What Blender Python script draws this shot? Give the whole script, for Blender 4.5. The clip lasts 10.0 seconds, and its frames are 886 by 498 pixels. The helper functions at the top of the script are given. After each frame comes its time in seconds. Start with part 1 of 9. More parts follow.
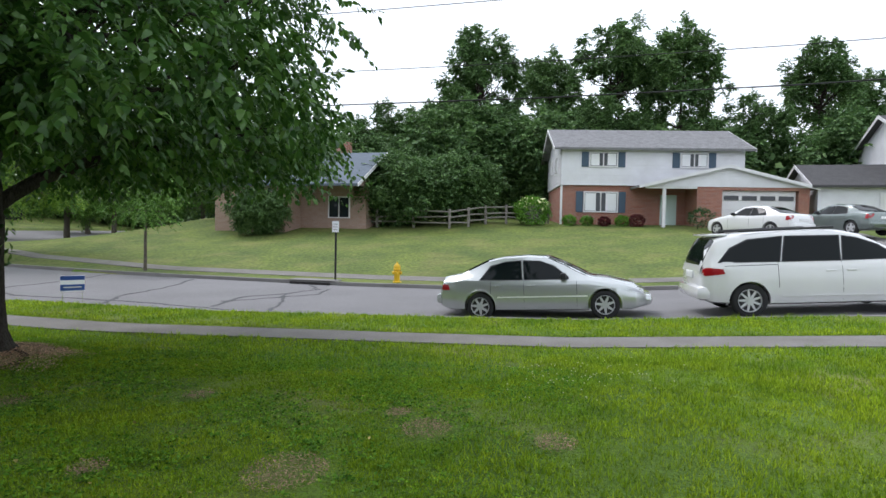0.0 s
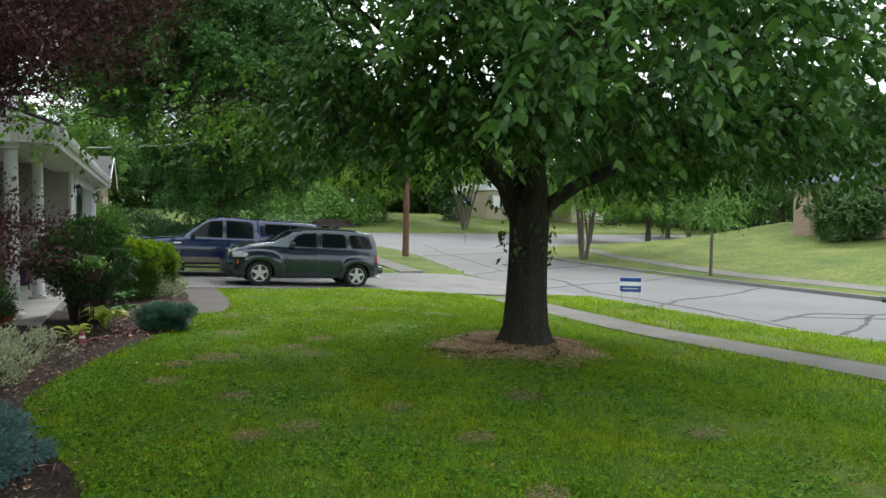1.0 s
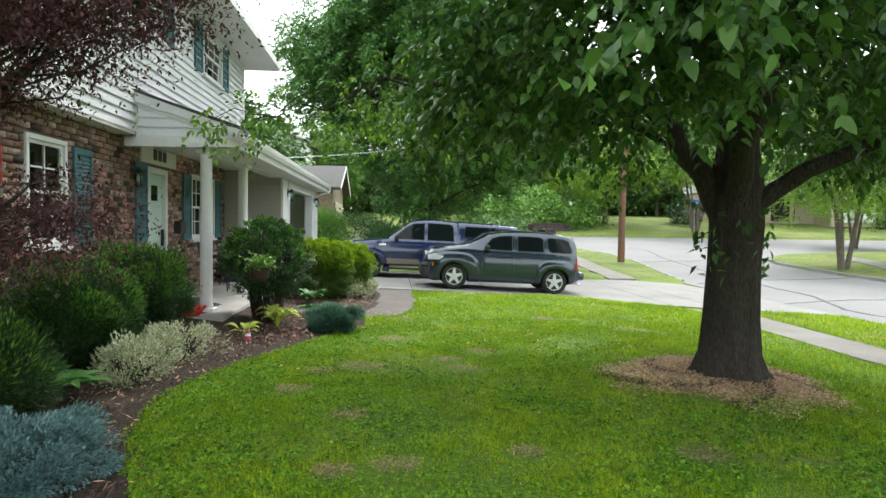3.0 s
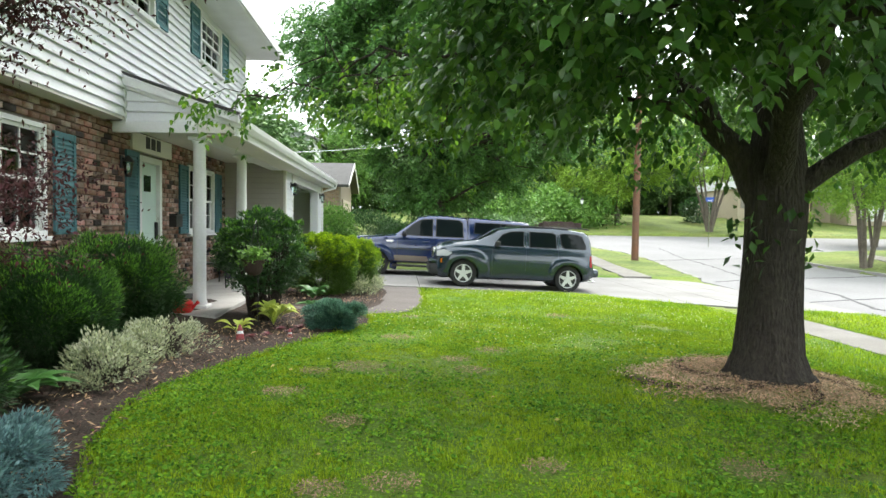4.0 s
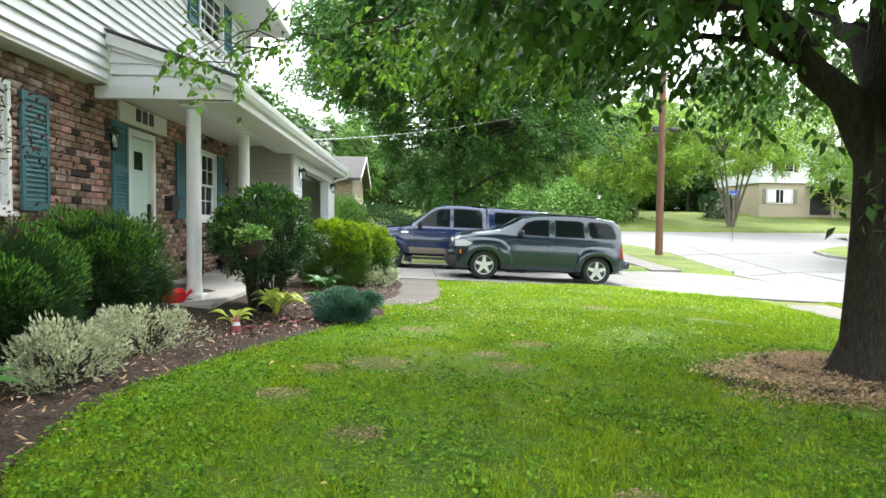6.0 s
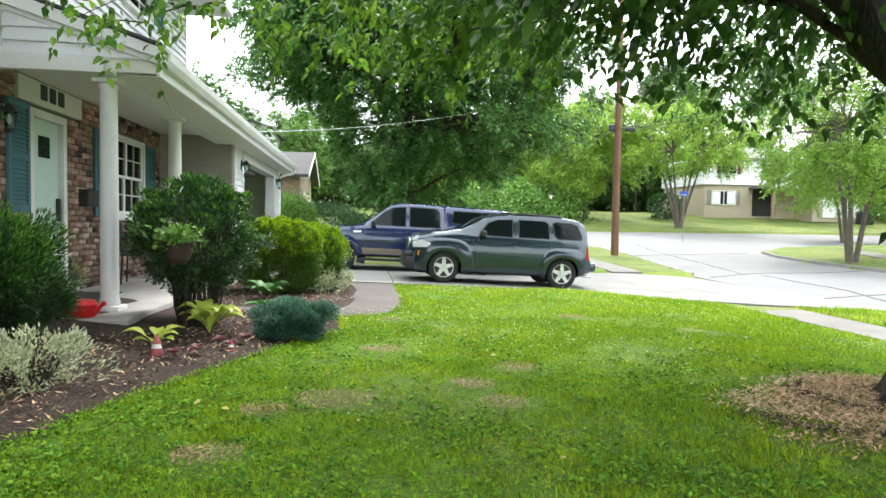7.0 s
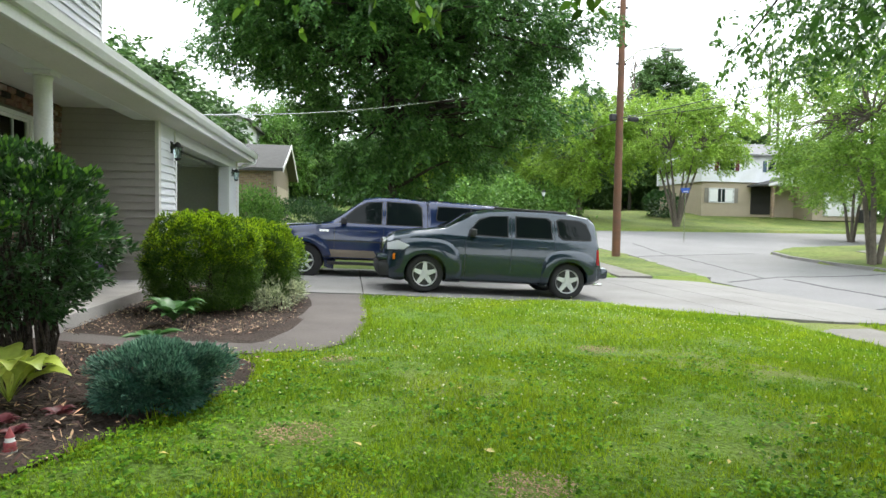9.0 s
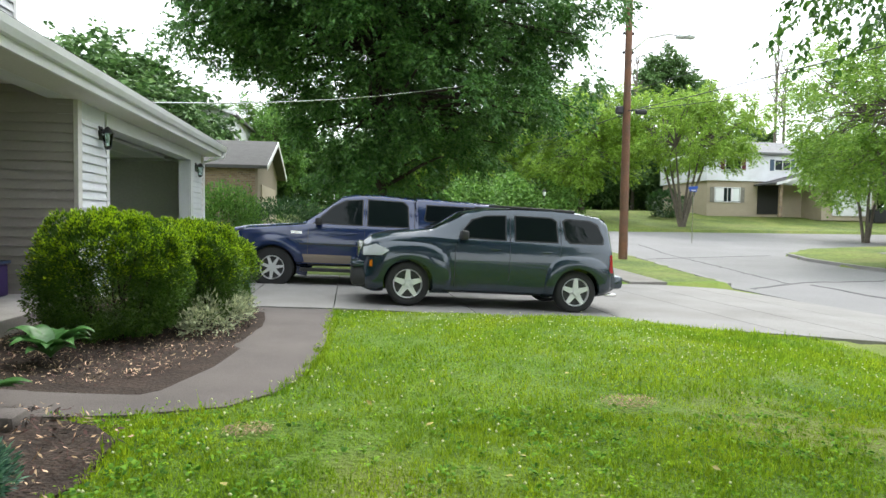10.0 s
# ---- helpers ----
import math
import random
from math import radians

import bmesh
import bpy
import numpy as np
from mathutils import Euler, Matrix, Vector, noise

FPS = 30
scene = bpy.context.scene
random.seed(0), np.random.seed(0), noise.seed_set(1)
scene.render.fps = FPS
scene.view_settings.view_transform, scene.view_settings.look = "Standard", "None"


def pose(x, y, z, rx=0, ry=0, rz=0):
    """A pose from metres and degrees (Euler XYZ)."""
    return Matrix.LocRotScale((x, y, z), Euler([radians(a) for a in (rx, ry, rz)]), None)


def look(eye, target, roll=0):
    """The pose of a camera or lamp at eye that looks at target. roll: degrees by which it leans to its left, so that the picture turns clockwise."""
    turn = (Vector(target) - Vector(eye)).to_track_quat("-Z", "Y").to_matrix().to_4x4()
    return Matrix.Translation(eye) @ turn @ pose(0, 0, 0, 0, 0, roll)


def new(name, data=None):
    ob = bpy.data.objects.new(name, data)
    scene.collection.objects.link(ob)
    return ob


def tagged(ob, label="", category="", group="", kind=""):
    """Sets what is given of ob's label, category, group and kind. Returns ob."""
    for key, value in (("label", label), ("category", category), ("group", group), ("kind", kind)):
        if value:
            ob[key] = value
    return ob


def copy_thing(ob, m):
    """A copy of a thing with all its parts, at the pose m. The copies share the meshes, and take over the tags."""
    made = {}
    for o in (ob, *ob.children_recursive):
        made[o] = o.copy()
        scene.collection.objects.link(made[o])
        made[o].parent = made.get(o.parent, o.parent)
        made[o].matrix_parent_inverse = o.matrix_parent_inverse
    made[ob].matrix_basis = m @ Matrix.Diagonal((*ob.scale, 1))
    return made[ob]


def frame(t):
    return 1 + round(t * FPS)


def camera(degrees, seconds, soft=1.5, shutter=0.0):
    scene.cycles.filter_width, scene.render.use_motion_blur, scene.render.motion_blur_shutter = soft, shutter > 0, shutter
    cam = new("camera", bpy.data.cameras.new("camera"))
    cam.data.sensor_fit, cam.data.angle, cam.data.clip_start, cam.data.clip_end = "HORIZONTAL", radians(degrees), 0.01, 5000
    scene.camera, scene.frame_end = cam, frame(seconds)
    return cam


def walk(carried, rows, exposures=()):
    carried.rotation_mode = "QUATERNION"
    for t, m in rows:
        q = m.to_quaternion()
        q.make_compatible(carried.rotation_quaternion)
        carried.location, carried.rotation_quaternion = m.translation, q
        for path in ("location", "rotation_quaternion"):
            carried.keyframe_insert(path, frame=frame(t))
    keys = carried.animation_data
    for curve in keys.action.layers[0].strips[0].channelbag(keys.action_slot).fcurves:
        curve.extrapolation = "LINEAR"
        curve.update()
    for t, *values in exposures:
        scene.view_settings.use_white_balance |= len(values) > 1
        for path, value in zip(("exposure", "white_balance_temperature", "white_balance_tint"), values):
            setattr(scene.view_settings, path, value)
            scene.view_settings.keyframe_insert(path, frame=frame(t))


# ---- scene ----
cam = camera(70.5, 10.0)
PATH = [
    (0, (-2.401, -3.56, 1.498), (-0.47, -3.046, 1.433), 1.1),
    (0.2, (-2.185, -3.525, 1.485), (-0.36, -2.71, 1.418), 0.9),
    (0.4, (-1.933, -3.461, 1.485), (-0.318, -2.284, 1.411), 1.0),
    (0.5, (-1.821, -3.412, 1.502), (-0.354, -2.054, 1.426), 1.1),
    (0.7, (-1.577, -3.36, 1.483), (-0.465, -1.699, 1.402), 1.0),
    (1, (-1.209, -3.32, 1.487), (-0.357, -1.513, 1.405), 0.9),
    (1.5, (-0.788, -3.16, 1.464), (0.011, -1.328, 1.385), 0.9),
    (2, (-0.557, -2.946, 1.485), (0.041, -1.039, 1.406), 0.7),
    (2.5, (-0.342, -2.733, 1.457), (-0.105, -0.749, 1.379), 0.9),
    (4, (-0.118, -1.9, 1.305), (0.017, 0.094, 1.227), 0.8),
    (4.5, (-0.12, -1.653, 1.165), (0.003, 0.342, 1.088), 0.8),
    (5, (-0.148, -1.456, 1.113), (-0.038, 0.539, 1.03), 0.8),
    (6.3, (-0.255, -0.592, 1.038), (-0.157, 1.404, 0.958), 0.6),
    (6.5, (-0.28, -0.402, 1.049), (-0.125, 1.59, 0.968), 0.9),
    (7, (-0.343, 0.171, 1.048), (-0.082, 2.152, 0.967), 0.9),
    (7.5, (-0.369, 0.75, 1.046), (-0.092, 2.729, 0.965), -3.0),
    (8, (-0.298, 1.332, 1.034), (-0.017, 3.311, 0.952), -4.1),
    (8.5, (-0.114, 1.901, 1.025), (0.172, 3.879, 0.942), -2.2),
    (9, (0.126, 2.507, 1.021), (0.419, 4.484, 0.937), 0.9),
    (9.5, (0.341, 3.249, 1.016), (0.637, 5.225, 0.931), 0.9),
    (10, (0.579, 4.157, 1.024), (0.872, 6.134, 0.942), 0.8),
]
walk(cam, [(t, look(eye, target, roll)) for t, eye, target, roll in PATH],
     [(0.0, 0.1, 6080, 15), (0.5, 0.0, 6350, 9), (1.0, 0.55, 6340, 8), (1.5, 1.0, 6420, 7), (2.5, 1.2, 6470, 8), (4.0, 1.6, 6500, 8), (5.0, 1.75, 6480, 8), (6.5, 1.75, 6450, 9), (8.0, 1.4, 6420, 9), (10.0, 1.08, 6400, 9)])

# ---- light ----
world = bpy.data.worlds.new("overcast_sky")
scene.world = world
world.use_nodes = True
wn, wl = world.node_tree.nodes, world.node_tree.links
sky = wn.new("ShaderNodeTexSky")
sky.sky_type = "NISHITA"
sky.sun_disc = False
sky.sun_elevation, sky.sun_rotation = radians(57), radians(24)
sky.air_density, sky.dust_density = 1.0, 4.0
veil = wn.new("ShaderNodeMix")          # high white cloud over the blue
veil.data_type = "RGBA"
veil.inputs[0].default_value = 0.8
veil.inputs[7].default_value = (11.4, 12.0, 12.2, 1)
wl.new(sky.outputs[0], veil.inputs[6])
wl.new(veil.outputs[2], wn["Background"].inputs[0])
wn["Background"].inputs[1].default_value = 0.12
sun = new("sun", bpy.data.lights.new("sun", "SUN"))
sun.data.energy, sun.data.angle, sun.data.color = 1.2, radians(20), (1.0, 0.97, 0.92)
sun.matrix_world = look((0, 0, 0), (-0.22, -0.5, -0.84))


# ---- materials ----
def mat(name, color, rough=0.7, metal=0.0, vary=0.15, scale=8.0, fine=60.0, bump=0.2, island=0.0, obj=0.0, spec=0.5, second=None, coat=0.0, trans=0.0, bdist=0.01):
    """Base colour with variation at two scales, bump, and optional shifts per island or per object."""
    m = bpy.data.materials.new(name)
    m.use_nodes = True
    n, l = m.node_tree.nodes, m.node_tree.links
    p = n["Principled BSDF"]
    p.inputs["Roughness"].default_value = rough
    p.inputs["Metallic"].default_value = metal
    p.inputs["Specular IOR Level"].default_value = spec
    p.inputs["Coat Weight"].default_value = coat
    tc = n.new("ShaderNodeTexCoord")
    big = n.new("ShaderNodeTexNoise")
    big.inputs["Scale"].default_value, big.inputs["Detail"].default_value = scale, 5
    small = n.new("ShaderNodeTexNoise")
    small.inputs["Scale"].default_value, small.inputs["Detail"].default_value = fine, 3
    l.new(tc.outputs["Object"], big.inputs["Vector"])
    l.new(tc.outputs["Object"], small.inputs["Vector"])
    mix = n.new("ShaderNodeMix")
    mix.data_type = "RGBA"
    c2 = second or tuple(c * 0.6 for c in color)
    mix.inputs[6].default_value = (*color, 1)
    mix.inputs[7].default_value = (*c2, 1)
    ramp = n.new("ShaderNodeMapRange")
    ramp.inputs[1].default_value, ramp.inputs[2].default_value = 0.35, 0.7
    ramp.inputs[3].default_value, ramp.inputs[4].default_value = 0.0, 1.0 if second else min(1.0, vary * 3)
    l.new(big.outputs[0], ramp.inputs[0])
    l.new(ramp.outputs[0], mix.inputs[0])
    hsv = n.new("ShaderNodeHueSaturation")
    l.new(mix.outputs[2], hsv.inputs["Color"])
    val = n.new("ShaderNodeMapRange")
    val.inputs[1].default_value, val.inputs[2].default_value = 0.3, 0.7
    val.inputs[3].default_value, val.inputs[4].default_value = 1 - vary, 1 + vary
    l.new(small.outputs[0], val.inputs[0])
    out = val.outputs[0]
    for amount, sock in ((island, ("ShaderNodeNewGeometry", "Random Per Island")), (obj, ("ShaderNodeObjectInfo", "Random"))):
        if amount:
            src = n.new(sock[0])
            r = n.new("ShaderNodeMapRange")
            r.inputs[3].default_value, r.inputs[4].default_value = 1 - amount, 1 + amount
            l.new(src.outputs[sock[1]], r.inputs[0])
            mul = n.new("ShaderNodeMath")
            mul.operation = "MULTIPLY"
            l.new(out, mul.inputs[0])
            l.new(r.outputs[0], mul.inputs[1])
            out = mul.outputs[0]
            hue = n.new("ShaderNodeMapRange")
            hue.inputs[3].default_value, hue.inputs[4].default_value = 0.5 + 0.03 * amount, 0.5 - 0.04 * amount
            l.new(src.outputs[sock[1]], hue.inputs[0])
            l.new(hue.outputs[0], hsv.inputs["Hue"])
    l.new(out, hsv.inputs["Value"])
    l.new(hsv.outputs[0], p.inputs["Base Color"])
    if bump:
        b = n.new("ShaderNodeBump")
        b.inputs["Strength"].default_value, b.inputs["Distance"].default_value = bump, bdist
        l.new(small.outputs[0], b.inputs["Height"])
        l.new(b.outputs[0], p.inputs["Normal"])
    if trans:
        t = n.new("ShaderNodeBsdfTranslucent")
        ms = n.new("ShaderNodeMixShader")
        ms.inputs[0].default_value = trans
        l.new(hsv.outputs[0], t.inputs[0])
        l.new(p.outputs[0], ms.inputs[1])
        l.new(t.outputs[0], ms.inputs[2])
        l.new(ms.outputs[0], n["Material Output"].inputs[0])
    return m


def glass(name, tint=(0.02, 0.025, 0.03), rough=0.03, spec=0.6):
    m = bpy.data.materials.new(name)
    m.use_nodes = True
    p = m.node_tree.nodes["Principled BSDF"]
    p.inputs["Base Color"].default_value = (*tint, 1)
    p.inputs["Roughness"].default_value = rough
    p.inputs["Specular IOR Level"].default_value = spec
    return m


def clear_glass(name, see=0.75, tint=(0.75, 0.85, 0.85)):
    """Real see-through pane: transparent with a mirror sheen by Fresnel."""
    m = bpy.data.materials.new(name)
    m.use_nodes = True
    n, l = m.node_tree.nodes, m.node_tree.links
    t = n.new("ShaderNodeBsdfTransparent")
    t.inputs[0].default_value = (*tint, 1)
    g = n.new("ShaderNodeBsdfGlossy")
    g.inputs["Roughness"].default_value = 0.02
    f = n.new("ShaderNodeFresnel")
    f.inputs[0].default_value = 1.5
    ms = n.new("ShaderNodeMixShader")
    l.new(f.outputs[0], ms.inputs[0])
    l.new(t.outputs[0], ms.inputs[1])
    l.new(g.outputs[0], ms.inputs[2])
    l.new(ms.outputs[0], n["Material Output"].inputs[0])
    return m


M_SOIL = mat("lawn_ground", (0.125, 0.21, 0.014), 0.95, vary=0.35, scale=0.9, fine=35, bump=1.0, second=(0.085, 0.165, 0.013), bdist=0.04)
# dry straw patches over the turf
def straw(m, scale, lo, most):
    n_, l_ = m.node_tree.nodes, m.node_tree.links
    dry = n_.new("ShaderNodeTexNoise")
    dry.inputs["Scale"].default_value, dry.inputs["Detail"].default_value = scale, 6
    co_ = n_.new("ShaderNodeTexCoord")
    l_.new(co_.outputs["Object"], dry.inputs["Vector"])
    dr_ = n_.new("ShaderNodeMapRange")
    dr_.inputs[1].default_value, dr_.inputs[2].default_value, dr_.inputs[4].default_value = lo, lo + 0.22, most
    l_.new(dry.outputs[0], dr_.inputs[0])
    dm_ = n_.new("ShaderNodeMix")
    dm_.data_type = "RGBA"
    dm_.inputs[7].default_value = (0.27, 0.24, 0.085, 1)
    l_.new(dr_.outputs[0], dm_.inputs[0])
    base_ = n_["Principled BSDF"].inputs["Base Color"]
    l_.new(base_.links[0].from_socket, dm_.inputs[6])
    l_.new(dm_.outputs[2], base_)


straw(M_SOIL, 0.42, 0.52, 0.75)
M_LAWN_FAR = mat("far_lawn", (0.135, 0.178, 0.028), 0.95, vary=0.4, scale=0.5, fine=7, bump=1.0, second=(0.075, 0.115, 0.02), bdist=0.04)
straw(M_LAWN_FAR, 0.45, 0.5, 0.4)
M_BLADE = mat("grass_blades", (0.325, 0.455, 0.022), 0.6, spec=0.12, vary=0.15, scale=1.1, fine=5, bump=0, island=0.4, second=(0.18, 0.33, 0.022), trans=0.38)
M_CLOVER = mat("clover_leaf", (0.19, 0.37, 0.022), 0.7, spec=0.06, vary=0.1, scale=1, fine=5, bump=0, island=0.4, trans=0.3)
M_WEED = mat("broad_weed_leaf", (0.14, 0.32, 0.03), 0.6, spec=0.12, vary=0.1, scale=2, fine=8, bump=0, island=0.6, trans=0.3)
M_FALLEN = mat("fallen_yellow_leaf", (0.5, 0.42, 0.1), 0.6, vary=0.15, bump=0, island=0.3)
M_FLOWER = mat("white_clover", (0.68, 0.7, 0.38), 0.8, vary=0.05, bump=0)
M_ASPHALT = mat("asphalt", (0.215, 0.21, 0.212), 0.9, vary=0.14, scale=0.35, fine=70, bump=0.35, second=(0.185, 0.18, 0.182))
M_TAR = mat("tar_seal", (0.035, 0.035, 0.04), 0.6, vary=0.2, bump=0.1)
M_CONC = mat("concrete", (0.255, 0.245, 0.235), 0.9, vary=0.12, scale=0.9, fine=45, bump=0.3, second=(0.195, 0.186, 0.177))
M_WALK = mat("old_concrete", (0.22, 0.207, 0.19), 0.92, vary=0.14, scale=1.3, fine=50, bump=0.4, second=(0.17, 0.158, 0.142))
M_PORCH = mat("porch_concrete", (0.46, 0.44, 0.42), 0.9, vary=0.12, scale=1.8, fine=60, bump=0.3, second=(0.34, 0.32, 0.3))
M_PATH = mat("brown_aggregate", (0.15, 0.13, 0.12), 0.92, vary=0.18, scale=1.6, fine=120, bump=0.5, second=(0.115, 0.1, 0.092))
M_MULCH = mat("mulch_ground", (0.06, 0.04, 0.03), 0.95, vary=0.35, scale=5, fine=40, bump=1.0, bdist=0.03)
M_CHIP = mat("mulch_chips", (0.62, 0.46, 0.28), 0.9, vary=0.15, scale=3, fine=30, bump=0.2, island=0.6)
M_CHIPO = mat("orange_bark_chips", (0.56, 0.38, 0.21), 0.9, vary=0.2, scale=3, fine=30, bump=0.2, island=0.6)
M_CHIPP = mat("dry_soil_crumbs", (0.42, 0.275, 0.18), 0.95, vary=0.2, scale=3, fine=30, bump=0.2, island=0.6)
M_CHIPD = mat("dark_mulch_chips", (0.075, 0.046, 0.034), 0.9, vary=0.15, scale=3, fine=30, bump=0.2, island=0.85)
M_BARK = mat("dark_bark", (0.055, 0.042, 0.034), 0.95, vary=0.35, scale=9, fine=45, bump=1.0, bdist=0.03)
M_BARKF = mat("furrowed_bark", (0.05, 0.042, 0.034), 0.95, vary=0.4, scale=5, fine=48, bump=1.0, bdist=0.05, second=(0.036, 0.029, 0.025))
for nd_ in [q for q in M_BARKF.node_tree.nodes if q.type == "TEX_NOISE"]:       # furrows run up the trunk
    src_ = nd_.inputs["Vector"].links[0].from_socket
    mp_ = M_BARKF.node_tree.nodes.new("ShaderNodeMapping")
    mp_.inputs["Scale"].default_value = (1, 1, 0.3)
    M_BARKF.node_tree.links.new(src_, mp_.inputs["Vector"])
    M_BARKF.node_tree.links.new(mp_.outputs[0], nd_.inputs["Vector"])
M_BARKL = mat("grey_bark", (0.16, 0.135, 0.11), 0.95, vary=0.25, scale=6, fine=35, bump=0.8, bdist=0.02)
M_LEAF = mat("pear_leaf", (0.078, 0.19, 0.034), 0.36, vary=0.1, scale=0.6, fine=4, bump=0, island=0.5, trans=0.36, spec=0.55)
# yellower, more translucent version of the pear leaf for the hanging bough
M_LEAFH = mat("yellowish_pear_leaf", (0.11, 0.235, 0.025), 0.4, vary=0.1, scale=0.6, fine=4, bump=0, island=0.5, trans=0.48, spec=0.4)
M_LEAFB = mat("ash_leaf", (0.082, 0.205, 0.045), 0.4, vary=0.1, scale=0.5, fine=4, bump=0, island=0.5, trans=0.36)
M_LEAFY = mat("yellow_green_leaf", (0.28, 0.45, 0.06), 0.5, vary=0.1, scale=0.5, fine=4, bump=0, island=0.35, trans=0.42)
M_LEAFC = mat("light_maple_leaf", (0.225, 0.39, 0.055), 0.5, vary=0.1, scale=0.5, fine=4, bump=0, island=0.35, trans=0.42)
M_LEAFM = mat("mid_green_leaf", (0.14, 0.29, 0.05), 0.55, vary=0.1, scale=0.3, fine=4, bump=0, island=0.35, trans=0.3)
M_LEAFD = mat("wood_leaf", (0.085, 0.175, 0.052), 0.6, vary=0.15, scale=0.12, fine=2, bump=0, island=0.5, second=(0.125, 0.235, 0.068), trans=0.25)
M_MAPLE = mat("red_maple_leaf", (0.095, 0.031, 0.034), 0.5, vary=0.1, scale=2, fine=6, bump=0, island=0.5, trans=0.32)
M_YEW = mat("yew_needle", (0.028, 0.085, 0.02), 0.5, vary=0.1, scale=2, fine=8, bump=0, island=0.4, trans=0.2)
M_YEWTIP = mat("yew_new_growth", (0.14, 0.32, 0.04), 0.5, vary=0.1, scale=2, fine=8, bump=0, island=0.35, trans=0.25)
# box leaf in two tones: lit tops and shaded flanks put into colour
M_BOX = mat("golden_box_lit_leaf", (0.37, 0.56, 0.02), 0.45, vary=0.1, scale=2, fine=8, bump=0, island=0.4, trans=0.3)
M_BOXD = mat("box_inner_shaded_leaf", (0.085, 0.185, 0.018), 0.45, vary=0.1, scale=2, fine=8, bump=0, island=0.35, trans=0.2)
M_BURN = mat("dark_shrub_leaf", (0.042, 0.115, 0.03), 0.4, vary=0.1, scale=2, fine=8, bump=0, island=0.4, trans=0.2)
M_JUN = mat("blue_juniper_leaf", (0.05, 0.15, 0.105), 0.6, vary=0.1, scale=2, fine=8, bump=0, island=0.45, trans=0.15)
M_JUNT = mat("juniper_fresh_tip", (0.16, 0.31, 0.215), 0.6, vary=0.1, scale=2, fine=8, bump=0, island=0.4, trans=0.15)
M_BLUET = mat("silver_blue_tip", (0.2, 0.34, 0.34), 0.65, vary=0.1, scale=2, fine=8, bump=0, island=0.35, trans=0.15)
M_BLUE = mat("silver_blue_leaf", (0.13, 0.25, 0.25), 0.65, vary=0.1, scale=2, fine=8, bump=0, island=0.35, trans=0.15)
M_VARI = mat("variegated_leaf", (0.44, 0.49, 0.3), 0.55, vary=0.1, scale=3, fine=8, bump=0, island=0.45, trans=0.2)
M_HOSTAW = mat("cream_leaf_edge", (0.62, 0.64, 0.48), 0.55, vary=0.1, scale=3, fine=8, bump=0, island=0.3, trans=0.2)
M_HOSTAY = mat("yellow_hosta_leaf", (0.5, 0.6, 0.1), 0.45, vary=0.1, scale=6, fine=40, bump=0.2, island=0.3, trans=0.3)
M_HOSTA = mat("green_hosta_leaf", (0.07, 0.2, 0.045), 0.4, vary=0.12, scale=6, fine=40, bump=0.2, island=0.25, trans=0.2)
M_HEUCH = mat("burgundy_leaf", (0.13, 0.025, 0.03), 0.5, vary=0.1, bump=0, island=0.4, trans=0.2)
M_SIDING = mat("white_vinyl", (0.78, 0.785, 0.815), 0.5, vary=0.03, scale=1.2, fine=30, bump=0.05, second=(0.69, 0.69, 0.71))
M_SIDINGB = mat("beige_vinyl", (0.46, 0.42, 0.39), 0.55, vary=0.03, scale=1.2, fine=30, bump=0.05, second=(0.41, 0.375, 0.35))
M_TRIM = mat("white_trim", (0.77, 0.765, 0.775), 0.5, vary=0.03, scale=2, fine=30, bump=0.05, second=(0.7, 0.695, 0.69))
M_SOFFIT = mat("cream_soffit", (0.72, 0.69, 0.65), 0.6, vary=0.04, scale=2, fine=30, bump=0.05)
M_COL = mat("column_paint", (0.79, 0.785, 0.79), 0.55, vary=0.05, scale=4, fine=40, bump=0.1)
M_TEAL = mat("teal_shutter", (0.06, 0.165, 0.195), 0.6, vary=0.1, scale=6, fine=40, bump=0.1)
M_DOOR = mat("pale_door", (0.56, 0.7, 0.65), 0.5, vary=0.03, scale=3, fine=30, bump=0.03)
M_BRICK = mat("tumbled_brick", (0.33, 0.14, 0.105), 0.9, vary=0.25, scale=7, fine=60, bump=0.6, obj=0.5, second=(0.43, 0.29, 0.24))
M_BRICKC = mat("cream_smeared_brick", (0.56, 0.45, 0.39), 0.9, vary=0.25, scale=9, fine=80, bump=0.5, obj=0.3, second=(0.33, 0.165, 0.125))
M_BRICKD = mat("charred_brick", (0.06, 0.04, 0.038), 0.85, vary=0.2, scale=12, fine=80, bump=0.5, obj=0.4)
M_BRICKB = mat("brown_brick", (0.19, 0.115, 0.085), 0.9, vary=0.2, scale=12, fine=80, bump=0.5, obj=0.4, second=(0.28, 0.2, 0.16))
M_MORTAR = mat("mortar", (0.22, 0.19, 0.165), 0.95, vary=0.1, scale=6, fine=90, bump=0.4)
M_SHINGLE = mat("grey_shingle", (0.22, 0.22, 0.225), 0.9, vary=0.25, scale=3, fine=14, bump=0.4)
M_SHINGLEN = mat("weathered_shingle", (0.085, 0.082, 0.08), 0.9, vary=0.15, scale=3, fine=40, bump=0.4)
M_SHINGLED = mat("dark_shingle", (0.075, 0.073, 0.075), 0.9, vary=0.2, scale=3, fine=40, bump=0.4)
M_GLASS = glass("window_glass")
M_CARGLASS = glass("car_glass", (0.006, 0.009, 0.01), 0.01, 0.18)
M_PANE = clear_glass("pane_glass")
# near-black colour that stands in for shade inside rooms and openings
M_DARK = mat("void_shade_black", (0.03, 0.028, 0.026), 0.9, vary=0.1, bump=0)
M_BLACK = mat("black_metal", (0.02, 0.02, 0.022), 0.45, vary=0.1, bump=0.05)
